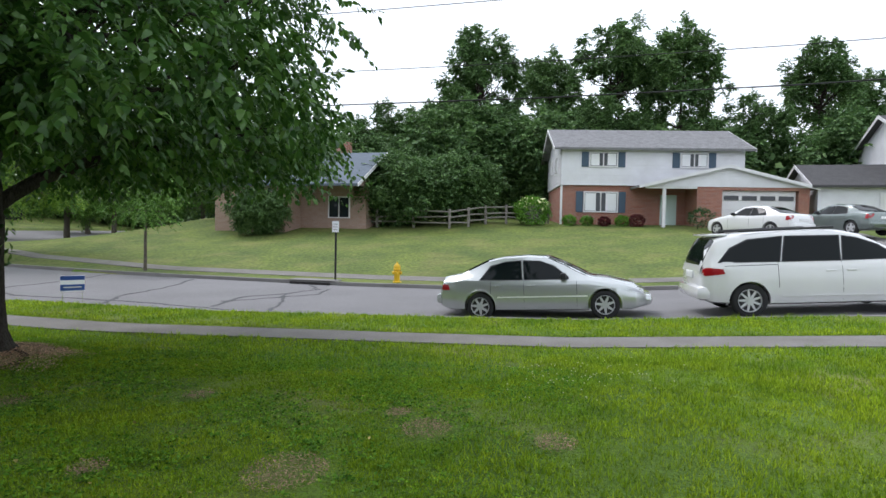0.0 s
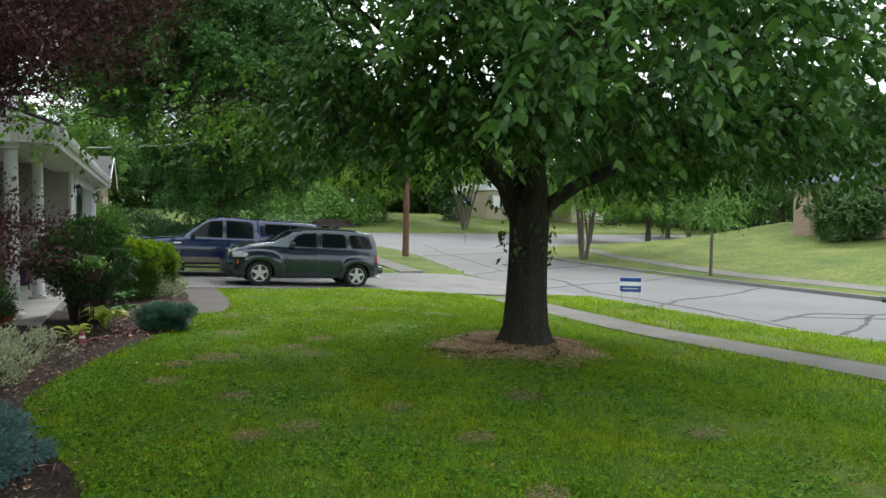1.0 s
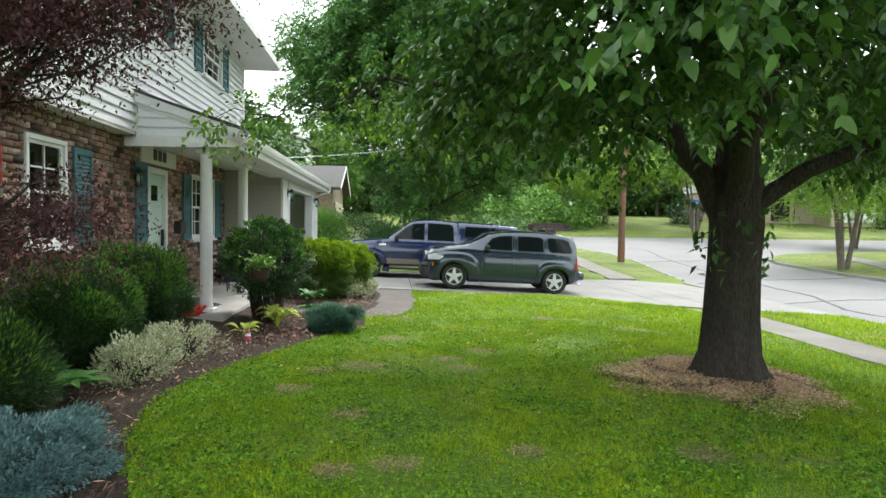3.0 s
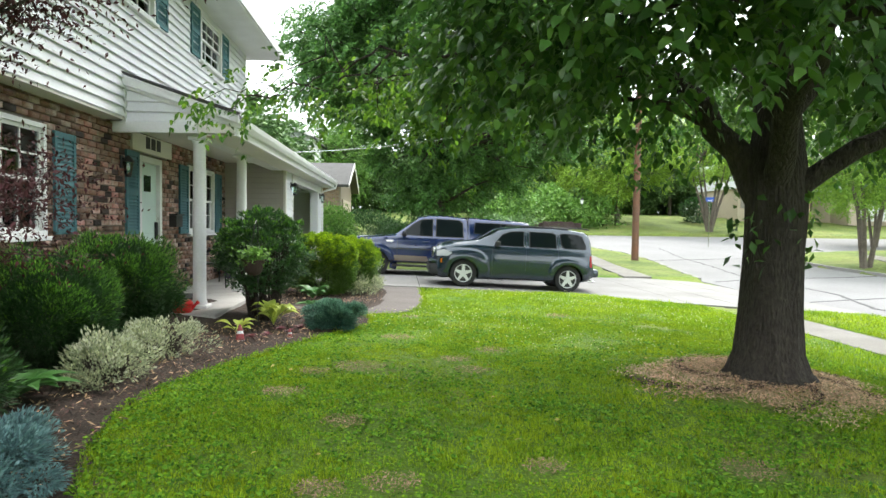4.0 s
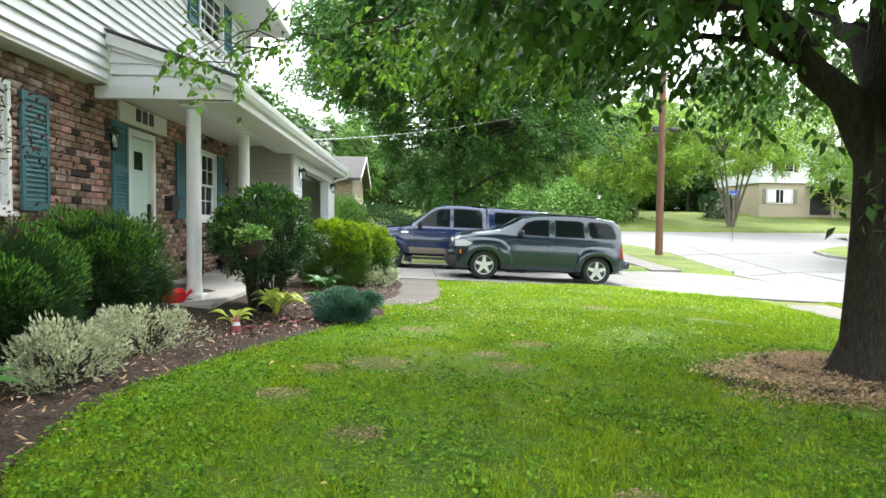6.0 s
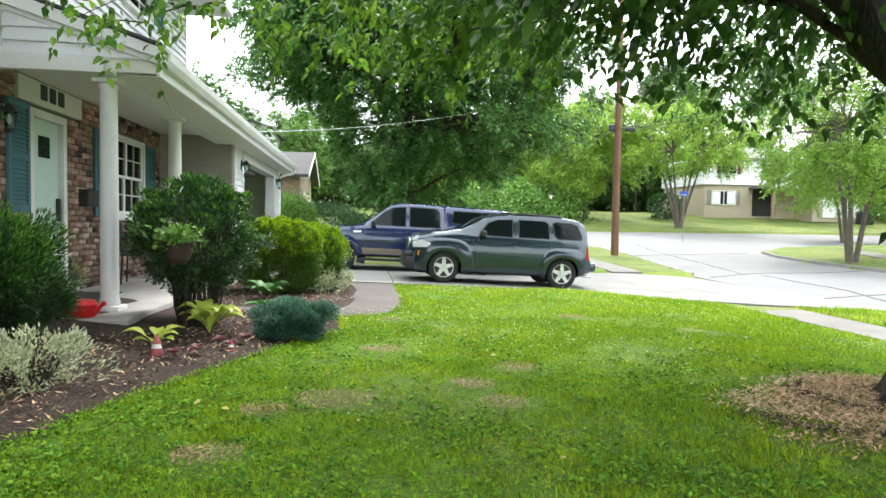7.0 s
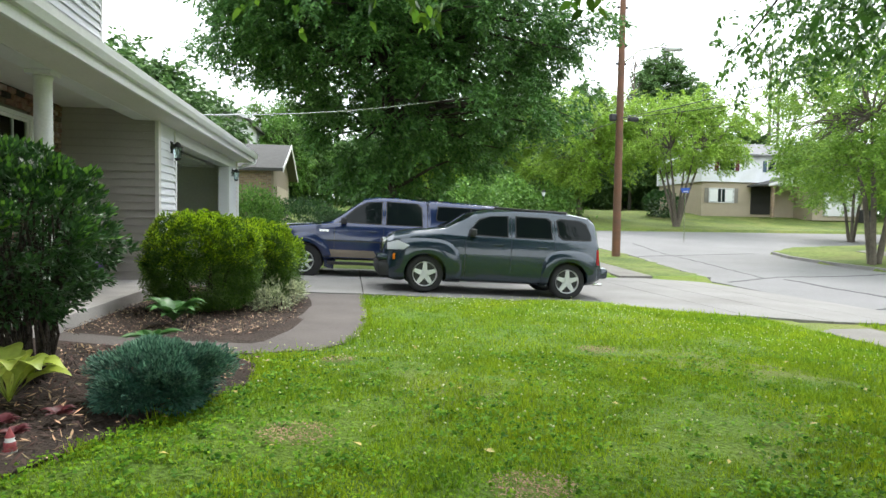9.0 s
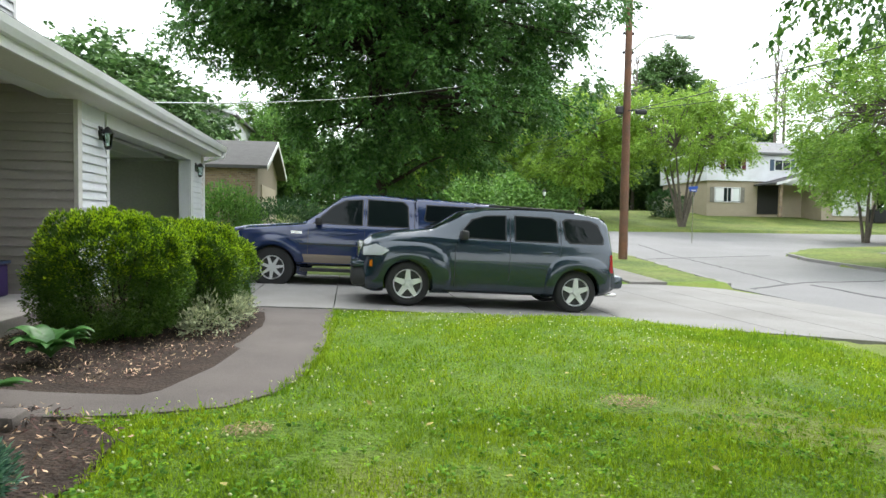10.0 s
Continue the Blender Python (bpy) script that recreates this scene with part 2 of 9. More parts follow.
M_PLASTIC = mat("black_plastic", (0.025, 0.025, 0.028), 0.6, vary=0.08, bump=0.1)
M_RUBBER = mat("tyre_rubber", (0.022, 0.022, 0.023), 0.85, vary=0.15, scale=10, bump=0.2)
M_RIM = mat("alloy", (0.72, 0.73, 0.74), 0.3, metal=0.35, vary=0.04, bump=0)
M_STEEL = mat("brushed_chrome", (0.7, 0.7, 0.7), 0.2, metal=1.0, vary=0.03, bump=0)
M_WOODPOLE = mat("creosote_pole", (0.2, 0.095, 0.058), 0.9, vary=0.25, scale=2.5, fine=40, bump=0.5, second=(0.14, 0.085, 0.06))
M_FENCE = mat("weathered_rail", (0.27, 0.25, 0.22), 0.95, vary=0.2, scale=4, fine=40, bump=0.5)
M_YELLOW = mat("hydrant_yellow", (0.8, 0.5, 0.02), 0.5, vary=0.05, scale=8, bump=0.1)
M_SIGN = mat("sign_white", (0.84, 0.85, 0.86), 0.5, vary=0.03, bump=0)
M_BOARD = mat("sign_board", (0.93, 0.94, 0.97), 0.5, vary=0.03, bump=0, trans=0.6)
M_SIGNBLUE = mat("sign_blue", (0.03, 0.09, 0.4), 0.5, vary=0.03, bump=0)
M_RED = mat("red_plastic", (0.75, 0.02, 0.022), 0.35, vary=0.05, bump=0.02)
M_PURPLE = mat("purple_plastic", (0.045, 0.025, 0.11), 0.4, vary=0.05, bump=0.02)
M_NAVY = mat("navy_plastic", (0.02, 0.04, 0.09), 0.5, vary=0.05, bump=0.02)
M_TERRA = mat("brown_pot", (0.045, 0.026, 0.022), 0.8, vary=0.15, scale=9, bump=0.2)
M_HEADL = glass("headlamp", (0.55, 0.57, 0.6), 0.08)
M_TAIL = glass("tail_lamp", (0.35, 0.01, 0.015), 0.1)
M_AMBER = glass("amber_lamp", (0.6, 0.17, 0.01), 0.15)


def paint(name, color, flake=0.55):
    m = mat(name, color, 0.22, metal=flake, vary=0.03, scale=1.5, fine=300, bump=0.0, coat=1.0, spec=0.5)
    return m


P_GREY = paint("slate_metallic", (0.016, 0.032, 0.05), 0.3)
P_NAVY = paint("navy_paint", (0.009, 0.022, 0.085), 0.15)
P_TAN = paint("tan_two_tone", (0.3, 0.25, 0.2))
P_SILVER = paint("silver_green", (0.58, 0.61, 0.6), 0.6)
P_WHITE = paint("white_paint", (0.8, 0.8, 0.8), 0.0)
P_SAGE = paint("sage_grey", (0.2, 0.24, 0.23))


# ---- building blocks ----
def thing(name, label, category, at=(0, 0, 0), turn=0.0, group="", kind=""):
    e = new(name)
    e.matrix_basis = pose(*at, 0, 0, turn)
    return tagged(e, label, category, group, kind)


def finish(name, bm, material, parent=None, label="", smooth=False):
    me = bpy.data.meshes.new(name)
    bm.normal_update()
    bm.to_mesh(me)
    bm.free()
    for m in material if isinstance(material, (list, tuple)) else [material]:
        me.materials.append(m)
    if smooth:
        me.polygons.foreach_set("use_smooth", [True] * len(me.polygons))
        me.set_sharp_from_angle(angle=radians(38))
    ob = new(name, me)
    if parent:
        ob.parent = parent
    if label:
        ob["label"] = label
    return ob


part = finish


def soup(name, verts, faces, material, parent=None, label="", kind="", smooth=False):
    """A joined mesh out of numpy arrays: verts (n,3), faces (m,3 or 4)."""
    me = bpy.data.meshes.new(name)
    verts, faces = np.asarray(verts, np.float32), np.asarray(faces, np.int32)
    k = faces.shape[1]
    me.vertices.add(len(verts))
    me.vertices.foreach_set("co", verts.ravel())
    me.loops.add(faces.size)
    me.loops.foreach_set("vertex_index", faces.ravel())
    me.polygons.add(len(faces))
    me.polygons.foreach_set("loop_start", np.arange(0, faces.size, k, dtype=np.int32))
    me.update(calc_edges=True)
    me.materials.append(material)
    if smooth:
        me.polygons.foreach_set("use_smooth", np.ones(len(faces), bool))
    ob = new(name, me)
    if parent:
        ob.parent = parent
    return tagged(ob, label, "", "", kind)


def box(bm, lo, hi, bevel=0.0):
    m = Matrix.LocRotScale([(a + b) / 2 for a, b in zip(lo, hi)], None, [abs(b - a) for a, b in zip(lo, hi)])
    r = bmesh.ops.create_cube(bm, size=1.0, matrix=m)
    if bevel:
        edges = list({e for v in r["verts"] for e in v.link_edges})
        bmesh.ops.bevel(bm, geom=edges, offset=bevel, segments=2, affect="EDGES", profile=0.5)
    return bm


def boxes(*list_of, bevel=0.0):
    bm = bmesh.new()
    for lo, hi in list_of:
        box(bm, lo, hi, bevel)
    return bm


def tube(bm, pts, radii, sides=8, cap=True):
    """A tapered tube along points."""
    pts = [Vector(p) for p in pts]
    rings = []
    side = None
    for i, p in enumerate(pts):
        d = (pts[min(i + 1, len(pts) - 1)] - pts[max(i - 1, 0)]).normalized()
        if side is None:
            side = d.orthogonal().normalized()
        else:
            side = (side - d * side.dot(d)).normalized()
        up = d.cross(side)
        r = radii[i] if isinstance(radii, (list, tuple)) else radii
        rings.append([bm.verts.new(p + (side * math.cos(a) + up * math.sin(a)) * r) for a in (2 * math.pi * k / sides for k in range(sides))])
    for a, b in zip(rings, rings[1:]):
        for k in range(sides):
            bm.faces.new((a[k], a[(k + 1) % sides], b[(k + 1) % sides], b[k]))
    if cap:
        bm.faces.new(rings[0][::-1])
        bm.faces.new(rings[-1])
    return bm


def lathe(bm, profile, sides=20, center=(0, 0, 0), axis="z"):
    """A turned shape out of (radius, height) pairs."""
    rings = []
    for r, h in profile:
        ring = []
        for k in range(sides):
            a = 2 * math.pi * k / sides
            u, v = r * math.cos(a), r * math.sin(a)
            p = (u, v, h) if axis == "z" else (u, h, v)
            ring.append(bm.verts.new((p[0] + center[0], p[1] + center[1], p[2] + center[2])))
        rings.append(ring)
    for a, b in zip(rings, rings[1:]):
        for k in range(sides):
            q = (a[k], a[(k + 1) % sides], b[(k + 1) % sides], b[k])
            bm.faces.new(q if axis == "z" else q[::-1])
    bm.faces.new(rings[0][::-1] if axis == "z" else rings[0])
    bm.faces.new(rings[-1] if axis == "z" else rings[-1][::-1])
    return bm


def prism(bm, poly, y0, y1):
    """A polygon in x-z pushed through from y0 to y1."""
    a = [bm.verts.new((x, y0, z)) for x, z in poly]
    b = [bm.verts.new((x, y1, z)) for x, z in poly]
    bm.faces.new(a)
    bm.faces.new(b[::-1])
    for i in range(len(poly)):
        j = (i + 1) % len(poly)
        bm.faces.new((a[j], a[i], b[i], b[j]))
    bmesh.ops.recalc_face_normals(bm, faces=bm.faces)
    return bm


def wire(name, pts, radius, material, parent=None):
    cu = bpy.data.curves.new(name, "CURVE")
    cu.dimensions, cu.bevel_depth, cu.bevel_resolution = "3D", radius, 1
    sp = cu.splines.new("POLY")
    sp.points.add(len(pts) - 1)
    for q, p in zip(sp.points, pts):
        q.co = (*p, 1)
    cu.materials.append(material)
    ob = new(name, cu)
    if parent:
        ob.parent = parent
    return ob


def sag(a, b, drop, n=14):
    a, b = Vector(a), Vector(b)
    return [a.lerp(b, t) - Vector((0, 0, drop * 4 * t * (1 - t))) for t in (k / n for k in range(n + 1))]


# ---- the lie of the land ----
def smooth_steps(v, knots):
    """Piecewise smooth curve through (place, height) knots, for arrays."""
    xs, zs = np.array([k[0] for k in knots], float), np.array([k[1] for k in knots], float)
    return np.interp(v, xs, zs)


STREET = [(-200, 1.2), (-60, 1.2), (-14, 0.3), (-8, -0.05), (-3, -0.4), (0, -0.5), (5, -0.56), (15, -0.52), (24, -0.4), (30, -0.2), (38, 0.2), (46, 0.62), (70, 1.6), (200, 5)]
KERB_NEAR = [(-60, 10.6), (0, 10.7), (6, 10.0), (10, 9.8), (18.5, 10.0), (26, 11.6), (31, 12.0), (36, 10.5), (42, 5.0), (48, -8), (60, -30)]
KERB_FAR = [(-60, 17.8), (12, 17.8), (20, 18.1), (27, 18.8), (29.5, 19.8), (31.2, 22.0), (31.8, 25.5), (32, 40), (33, 120)]
WALK_IN = [(-60, 7.3), (0, 7.2), (6, 6.55), (12, 6.55), (30, 8.6), (34, 9)]


def street_z(y):
    return smooth_steps(y, STREET)


def land(x, y):
    """Height of the ground."""
    x, y = np.asarray(x, float), np.asarray(y, float)
    s = street_z(y)
    near = np.minimum(s + 0.12, 0.3)
    xs = [-60, -4.2, 0.0, 3.0, 6.6, 7.8, 10.0]
    lawn = [0.0 * s, -0.02 + 0 * s, -0.12 + 0 * s, -0.16 + 0 * s, near, near, s + 0.1]
    out = lawn[0] + 0 * x
    for i in range(len(xs) - 1):
        t = np.clip((x - xs[i]) / (xs[i + 1] - xs[i]), 0, 1)
        t = t * t * (3 - 2 * t)
        out = out + (lawn[i + 1] - lawn[i]) * t
    # the driveway side lies a little lower
    low = np.clip((y - 7) / 6, 0, 1) * np.clip((x + 3) / 3, 0, 1) * np.clip((6 - x) / 3, 0, 1)
    out = out - 0.1 * low
    # across the street the bank climbs to the houses
    out = np.where(x > 16, s + 0.1, out)
    climb = np.clip((x - 19.3) / 16.5, 0, 1)
    out = out + np.where(x > 17, (1.8 - s) * climb * np.clip((34 - y) / 10, 0, 1), 0)
    out = out + np.where(x > 36, (np.minimum(x, 120) - 36) * 0.05, 0)
    # beyond the bend everything rises
    far = np.clip((y - 34) / 12, 0, 1)
    hill = smooth_steps(y, [(34, 0.0), (44, 0.6), (50, 1.15), (58, 2.3), (80, 3.2), (200, 6)])
    out = out * (1 - far) + hill * far
    # mound round the tree
    d2 = (x - 3.2) ** 2 + (y - 3.6) ** 2
    return out + 0.14 * np.exp(-d2 / 1.6)


def land_at(x, y):
    return float(land(x, y))


def in_road(x, y):
    """True on carriageway."""
    return (x > smooth_steps(y, KERB_NEAR)) & (x < smooth_steps(y, KERB_FAR)) & (y < 46)


def paved(x, y):
    """True under the driveway, pavements and the porch slab, where the ground lies a little lower."""
    drive = (x > -2.5) & (x < 10.0) & (y > np.interp(x, [-2.6, 0.35, 4.6, 6.4, 7.4, 10.2], [13.3, 13.2, 12.6, 11.8, 11.2, 10.6])) & (y < 18.45)
    walk_in = smooth_steps(y, WALK_IN)
    pave = (x > walk_in + 0.1) & (x < walk_in + 1.0) & ((y < 10.5) | (y > 18.5)) & (y < 34)
    return drive | pave


def build_ground():
    xs = np.unique(np.concatenate([np.arange(-12, 24, 0.3), np.arange(24, 60, 1.0), np.arange(60, 140, 5), np.arange(140, 1201, 60), np.arange(-50, -12, 2.0), np.arange(-1200, -50, 60)]))
    ys = np.unique(np.concatenate([np.arange(-12, 48, 0.3), np.arange(48, 90, 1.0), np.arange(90, 200, 6), np.arange(200, 1201, 60), np.arange(-60, -12, 2.0), np.arange(-1200, -60, 60)]))
    X, Y = np.meshgrid(xs, ys)
    Z = land(X, Y)
    road = in_road(X, Y)
    Z = np.where(paved(X, Y), Z - 0.12, Z)
    Z = np.where(road, street_z(Y) - 0.12, Z)
    Z = Z + np.where(road, 0, 0.012 * np.sin(X * 2.3 + 1.3 * np.sin(Y * 1.7)) * np.sin(Y * 1.9))
    v = np.stack([X, Y, Z], -1).reshape(-1, 3)
    nx, ny = len(xs), len(ys)
    i = (np.arange(ny - 1)[:, None] * nx + np.arange(nx - 1)[None]).ravel()
    f = np.stack([i, i + 1, i + nx + 1, i + nx], -1)
    g = soup("ground", v, f, M_SOIL, smooth=True)
    g.data.materials.append(M_LAWN_FAR)
    mx, my = v[f].mean(1)[:, 0], v[f].mean(1)[:, 1]
    g.data.polygons.foreach_set("material_index", ((mx > smooth_steps(my, KERB_FAR)) | (my > 19.0)).astype(np.int32))
    tagged(g, "rolling green suburban lawn with clover", "ground", "", "structure")
    return g


build_ground()


def ribbon(name, label, category, material, left, right, zf, thick=0.1, kind="structure"):
    """A strip between two rows of plan points, with thickness; zf gives its top."""
    bm = bmesh.new()
    n = 1 + max(max(1, int(math.hypot(x1 - x0, y1 - y0) / 1.5)) for (x0, y0), (x1, y1) in zip(left, right))
    grid = []
    for (x0, y0), (x1, y1) in zip(left, right):
        grid.append([bm.verts.new((x0 + (x1 - x0) * k / n, y0 + (y1 - y0) * k / n, zf(x0 + (x1 - x0) * k / n, y0 + (y1 - y0) * k / n))) for k in range(n + 1)])
    for a, b in zip(grid, grid[1:]):
        for k in range(n):
            bm.faces.new((a[k], a[k + 1], b[k + 1], b[k]))
    bmesh.ops.recalc_face_normals(bm, faces=bm.faces)
    if sum(f.normal.z for f in bm.faces) < 0:
        bmesh.ops.reverse_faces(bm, faces=bm.faces)
    ret = bmesh.ops.extrude_face_region(bm, geom=list(bm.faces))
    top = {v for v in ret["geom"] if isinstance(v, bmesh.types.BMVert)}
    for v in bm.verts:
        if v not in top:
            v.co.z -= thick
    bmesh.ops.recalc_face_normals(bm, faces=bm.faces)
    return tagged(finish(name, bm, material, smooth=True), label, category, "", kind)


# the street: one sheet between its kerbs, and the side street that leaves it
ys_road = list(np.concatenate([np.arange(-60, -10, 4), np.arange(-10, 46.1, 0.5)]))
ribbon("road", "pale worn asphalt residential street with dark tar seams", "road", M_ASPHALT,
       [(float(smooth_steps(y, KERB_NEAR)) - 0.05, y) for y in ys_road], [(float(min(smooth_steps(y, KERB_FAR), 70)) + 0.05, y) for y in ys_road],
       lambda x, y: float(street_z(y)), 0.2)


def strip(name, label, knots, offset, width, y0, y1, material, up, step=0.5, thick=0.2, category="pavement"):
    rows = np.arange(y0, y1 + 0.01, step)
    a = [(float(smooth_steps(y, knots)) + offset, float(y)) for y in rows]
    b = [(x + width, y) for x, y in a]
    return ribbon(name, label, category, material, a, b, lambda x, y: up(x, y), thick)


strip("kerb_near", "low worn concrete kerb along the street", KERB_NEAR, -0.14, 0.16, -40, 10.4, M_CONC, lambda x, y: float(street_z(y)) + 0.1, category="kerb")
strip("kerb_near_far", "low worn concrete kerb along the street", KERB_NEAR, -0.14, 0.16, 18.6, 36, M_CONC, lambda x, y: float(street_z(y)) + 0.1, category="kerb")
strip("kerb_opposite", "pale concrete kerb on the opposite side", KERB_FAR, -0.02, 0.2, -40, 31.6, M_CONC, lambda x, y: float(street_z(y)) + 0.12, category="kerb", step=0.25)
strip("pavement_near", "narrow old concrete pavement between lawn and verge", WALK_IN, 0.08, 0.92, -40, 10.6, M_WALK, lambda x, y: land_at(x, y) + 0.008)
strip("pavement_neighbour", "narrow old concrete pavement past the pole", WALK_IN, 0.05, 0.95, 18.55, 34, M_WALK, lambda x, y: land_at(x, y) + 0.01)
strip("pavement_opposite", "narrow concrete pavement along the opposite bank", [(-40, 19.3), (14, 19.4), (22, 20.4), (27, 22)], 0.0, 0.7, -40, 27, M_WALK, lambda x, y: land_at(x, y) + 0.02)

# driveway with its slab joints, apron and path
def drive_z(x, y):
    return float(np.interp(x, [-3, 1.4, 4.05, 6.6, 7.8, 9.9, 10.3], [-0.1, -0.222, -0.352, -0.385, -0.39, -0.5, -0.54]))


drive_edges = [(-2.6, 13.2), (-1.0, 13.15), (0.35, 13.1), (2.4, 12.75), (4.6, 12.45), (6.4, 11.6), (7.4, 11.0), (8.6, 10.8), (10.2, 10.4)]
for i, (a, b) in enumerate(zip(drive_edges, drive_edges[1:])):
    far = lambda p: 18.6 if p[0] < 6.5 else 18.5
    ribbon("driveway_slab", "pale concrete driveway slab with open joints", "driveway", M_CONC, [(a[0] + 0.008, a[1]), (a[0] + 0.008, far(a))][::1], [(b[0] - 0.008, b[1]), (b[0] - 0.008, far(b))], drive_z, 0.15)


# ---- the house with the porch ----
WALL_X, UP_X, GAR_X = -4.03, -3.81, -2.73


def slabs_round(y0, y1, z0, z1, holes):
    """Rectangles that cover a wall but for its holes (y0, y1, z0, z1)."""
    cuts = sorted({y0, y1, *[min(max(v, y0), y1) for h in holes for v in h[:2]]})
    out = []
    for a, b in zip(cuts, cuts[1:]):
        if b - a < 1e-4:
            continue
        zs = z0
        for h in sorted([h for h in holes if h[0] < b - 1e-4 and h[1] > a + 1e-4], key=lambda h: h[2]):
            if h[2] > zs:
                out.append((a, b, zs, min(h[2], z1)))
            zs = max(zs, h[3])
        if zs < z1:
            out.append((a, b, zs, z1))
    return out


def courses(parent, axis, at, a0, a1, z0, z1, holes, material, face, step=0.2, lap=0.022, name="siding_board"):
    """Clapboard courses as single boards. axis 'x': the wall stands at x=at and runs along y; face gives the outward sign."""
    cache = {}
    z = z0
    while z < z1 - 0.02:
        top = min(z + step, z1)
        segs = [(a0, a1)]
        for h in holes:
            if h[2] < top - 0.01 and h[3] > z + 0.01:
                segs = [s for a, b in segs for s in ((a, min(b, h[0])), (max(a, h[1]), b)) if s[1] - s[0] > 0.03]
        for a, b in segs:
            key = (round(b - a, 3), round(top - z, 3))
            if key not in cache:
                bm = bmesh.new()
                w, h = key
                deep = min(0.075, 0.4 * h)
                q = [(0.004, deep + 0.005), (lap * 0.5, deep), (lap - 0.004, 0), (lap, 0.0), (lap, 0.012), (0.006, h), (0.004, h)]
                lo = [bm.verts.new((u * face, 0, v)) for u, v in q]
                hi = [bm.verts.new((u * face, w, v)) for u, v in q]
                bm.faces.new(lo), bm.faces.new(hi[::-1])
                for i in range(len(q)):
                    j = (i + 1) % len(q)
                    bm.faces.new((lo[j], lo[i], hi[i], hi[j]))
                bmesh.ops.recalc_face_normals(bm, faces=bm.faces)
                me = bpy.data.meshes.new(name)
                bm.to_mesh(me)
                bm.free()
                me.materials.append(material)
                cache[key] = me
            ob = new(name, cache[key])
            ob.parent = parent
            ob.matrix_basis = pose(at, a, z) if axis == "x" else pose(a, at, z, 0, 0, -90)
        z += step


def wall_x(name, label, x_in, x_out, y0, y1, z0, z1, holes, material):
    bm = bmesh.new()
    for a, b, c, d in slabs_round(y0, y1, z0, z1, holes):
        box(bm, (x_in, a, c), (x_out, b, d))
    return tagged(finish(name, bm, material), label, "wall", "", "structure")


WIN1, WIN2, DOOR = (4.45, 5.29, 1.12, 2.34), (9.92, 11.5, 1.07, 2.33), (7.74, 8.62, 0.12, 2.28)
UPW1, UPW2 = (9.87, 11.2, 4.22, 5.08), (6.4, 7.75, 4.2, 5.08)
# walls and roof run on unseen to y=-9, lengthened to block sky light
wall_front = wall_x("wall_front", "tumbled multicoloured brick front wall of the house", WALL_X - 0.3, WALL_X - 0.045, -9, 12.39, -0.15, 2.72, [WIN1, WIN2, DOOR], M_MORTAR)
wall_upper = wall_x("wall_upper", "white clapboard upper storey of the house", UP_X - 0.3, UP_X, -9, 13.23, 2.66, 5.22, [UPW1, UPW2], M_SIDING)
courses(wall_upper, "x", UP_X, 3.0, 13.2, 2.67, 5.2, [UPW1, UPW2], M_SIDING, 1, 0.1265, 0.036)
part("corner_board", boxes(((UP_X - 0.03, 13.17, 2.72), (UP_X + 0.03, 13.26, 5.2)), bevel=0.004), M_TRIM, wall_upper)
part("overhang_soffit", boxes(((WALL_X - 0.05, -9, 2.63), (UP_X + 0.025, 6.7, 2.662))), M_SOFFIT, wall_upper)
tagged(finish("wall_gable_end", prism(bmesh.new(), [(UP_X - 0.31, 2.6), (-11, 2.6), (-11, 5.2), (-7.4, 6.7), (UP_X - 0.31, 5.2)], 12.98, 13.22), M_SIDING), "white clapboard gable end above the garage roof", "wall", "", "structure")
tagged(finish("wall_back", boxes(((-11.3, -9, -0.15), (-11.02, 13.0, 5.2)), ((-11.0, -9, -0.15), (-4.35, -8.75, 5.2))), M_SIDING), "plain closed rear walls of the house", "wall", "", "structure")
# floors coloured near-black so the rooms behind the panes look unlit
tagged(finish("floor_inside", boxes(((-11, -3.7, 0.0), (-4.34, 12.3, 0.1)), ((-11, -3.7, 2.5), (-4.34, 12.3, 2.6))), M_DARK), "floors inside the house, coloured dark for unlit rooms", "floor", "", "structure")
bm = prism(bmesh.new(), [(-3.02, 5.24), (-3.02, 5.36), (-7.4, 6.98), (-11.8, 5.36), (-11.8, 5.24), (-7.4, 6.84)], -9.5, 13.72)
tagged(finish("roof_main", bm, M_SHINGLED), "dark shingled main roof", "roof", "", "structure")
tagged(finish("eave_main", boxes(((-3.80, -9.4, 5.2), (-3.03, 13.68, 5.225)), ((-3.08, -9.4, 5.22), (-2.99, 13.7, 5.38)), ((-3.8, 13.24, 5.2), (-4.2, 13.7, 5.24))), M_TRIM), "white soffit and fascia under the main roof", "eave", "", "structure")


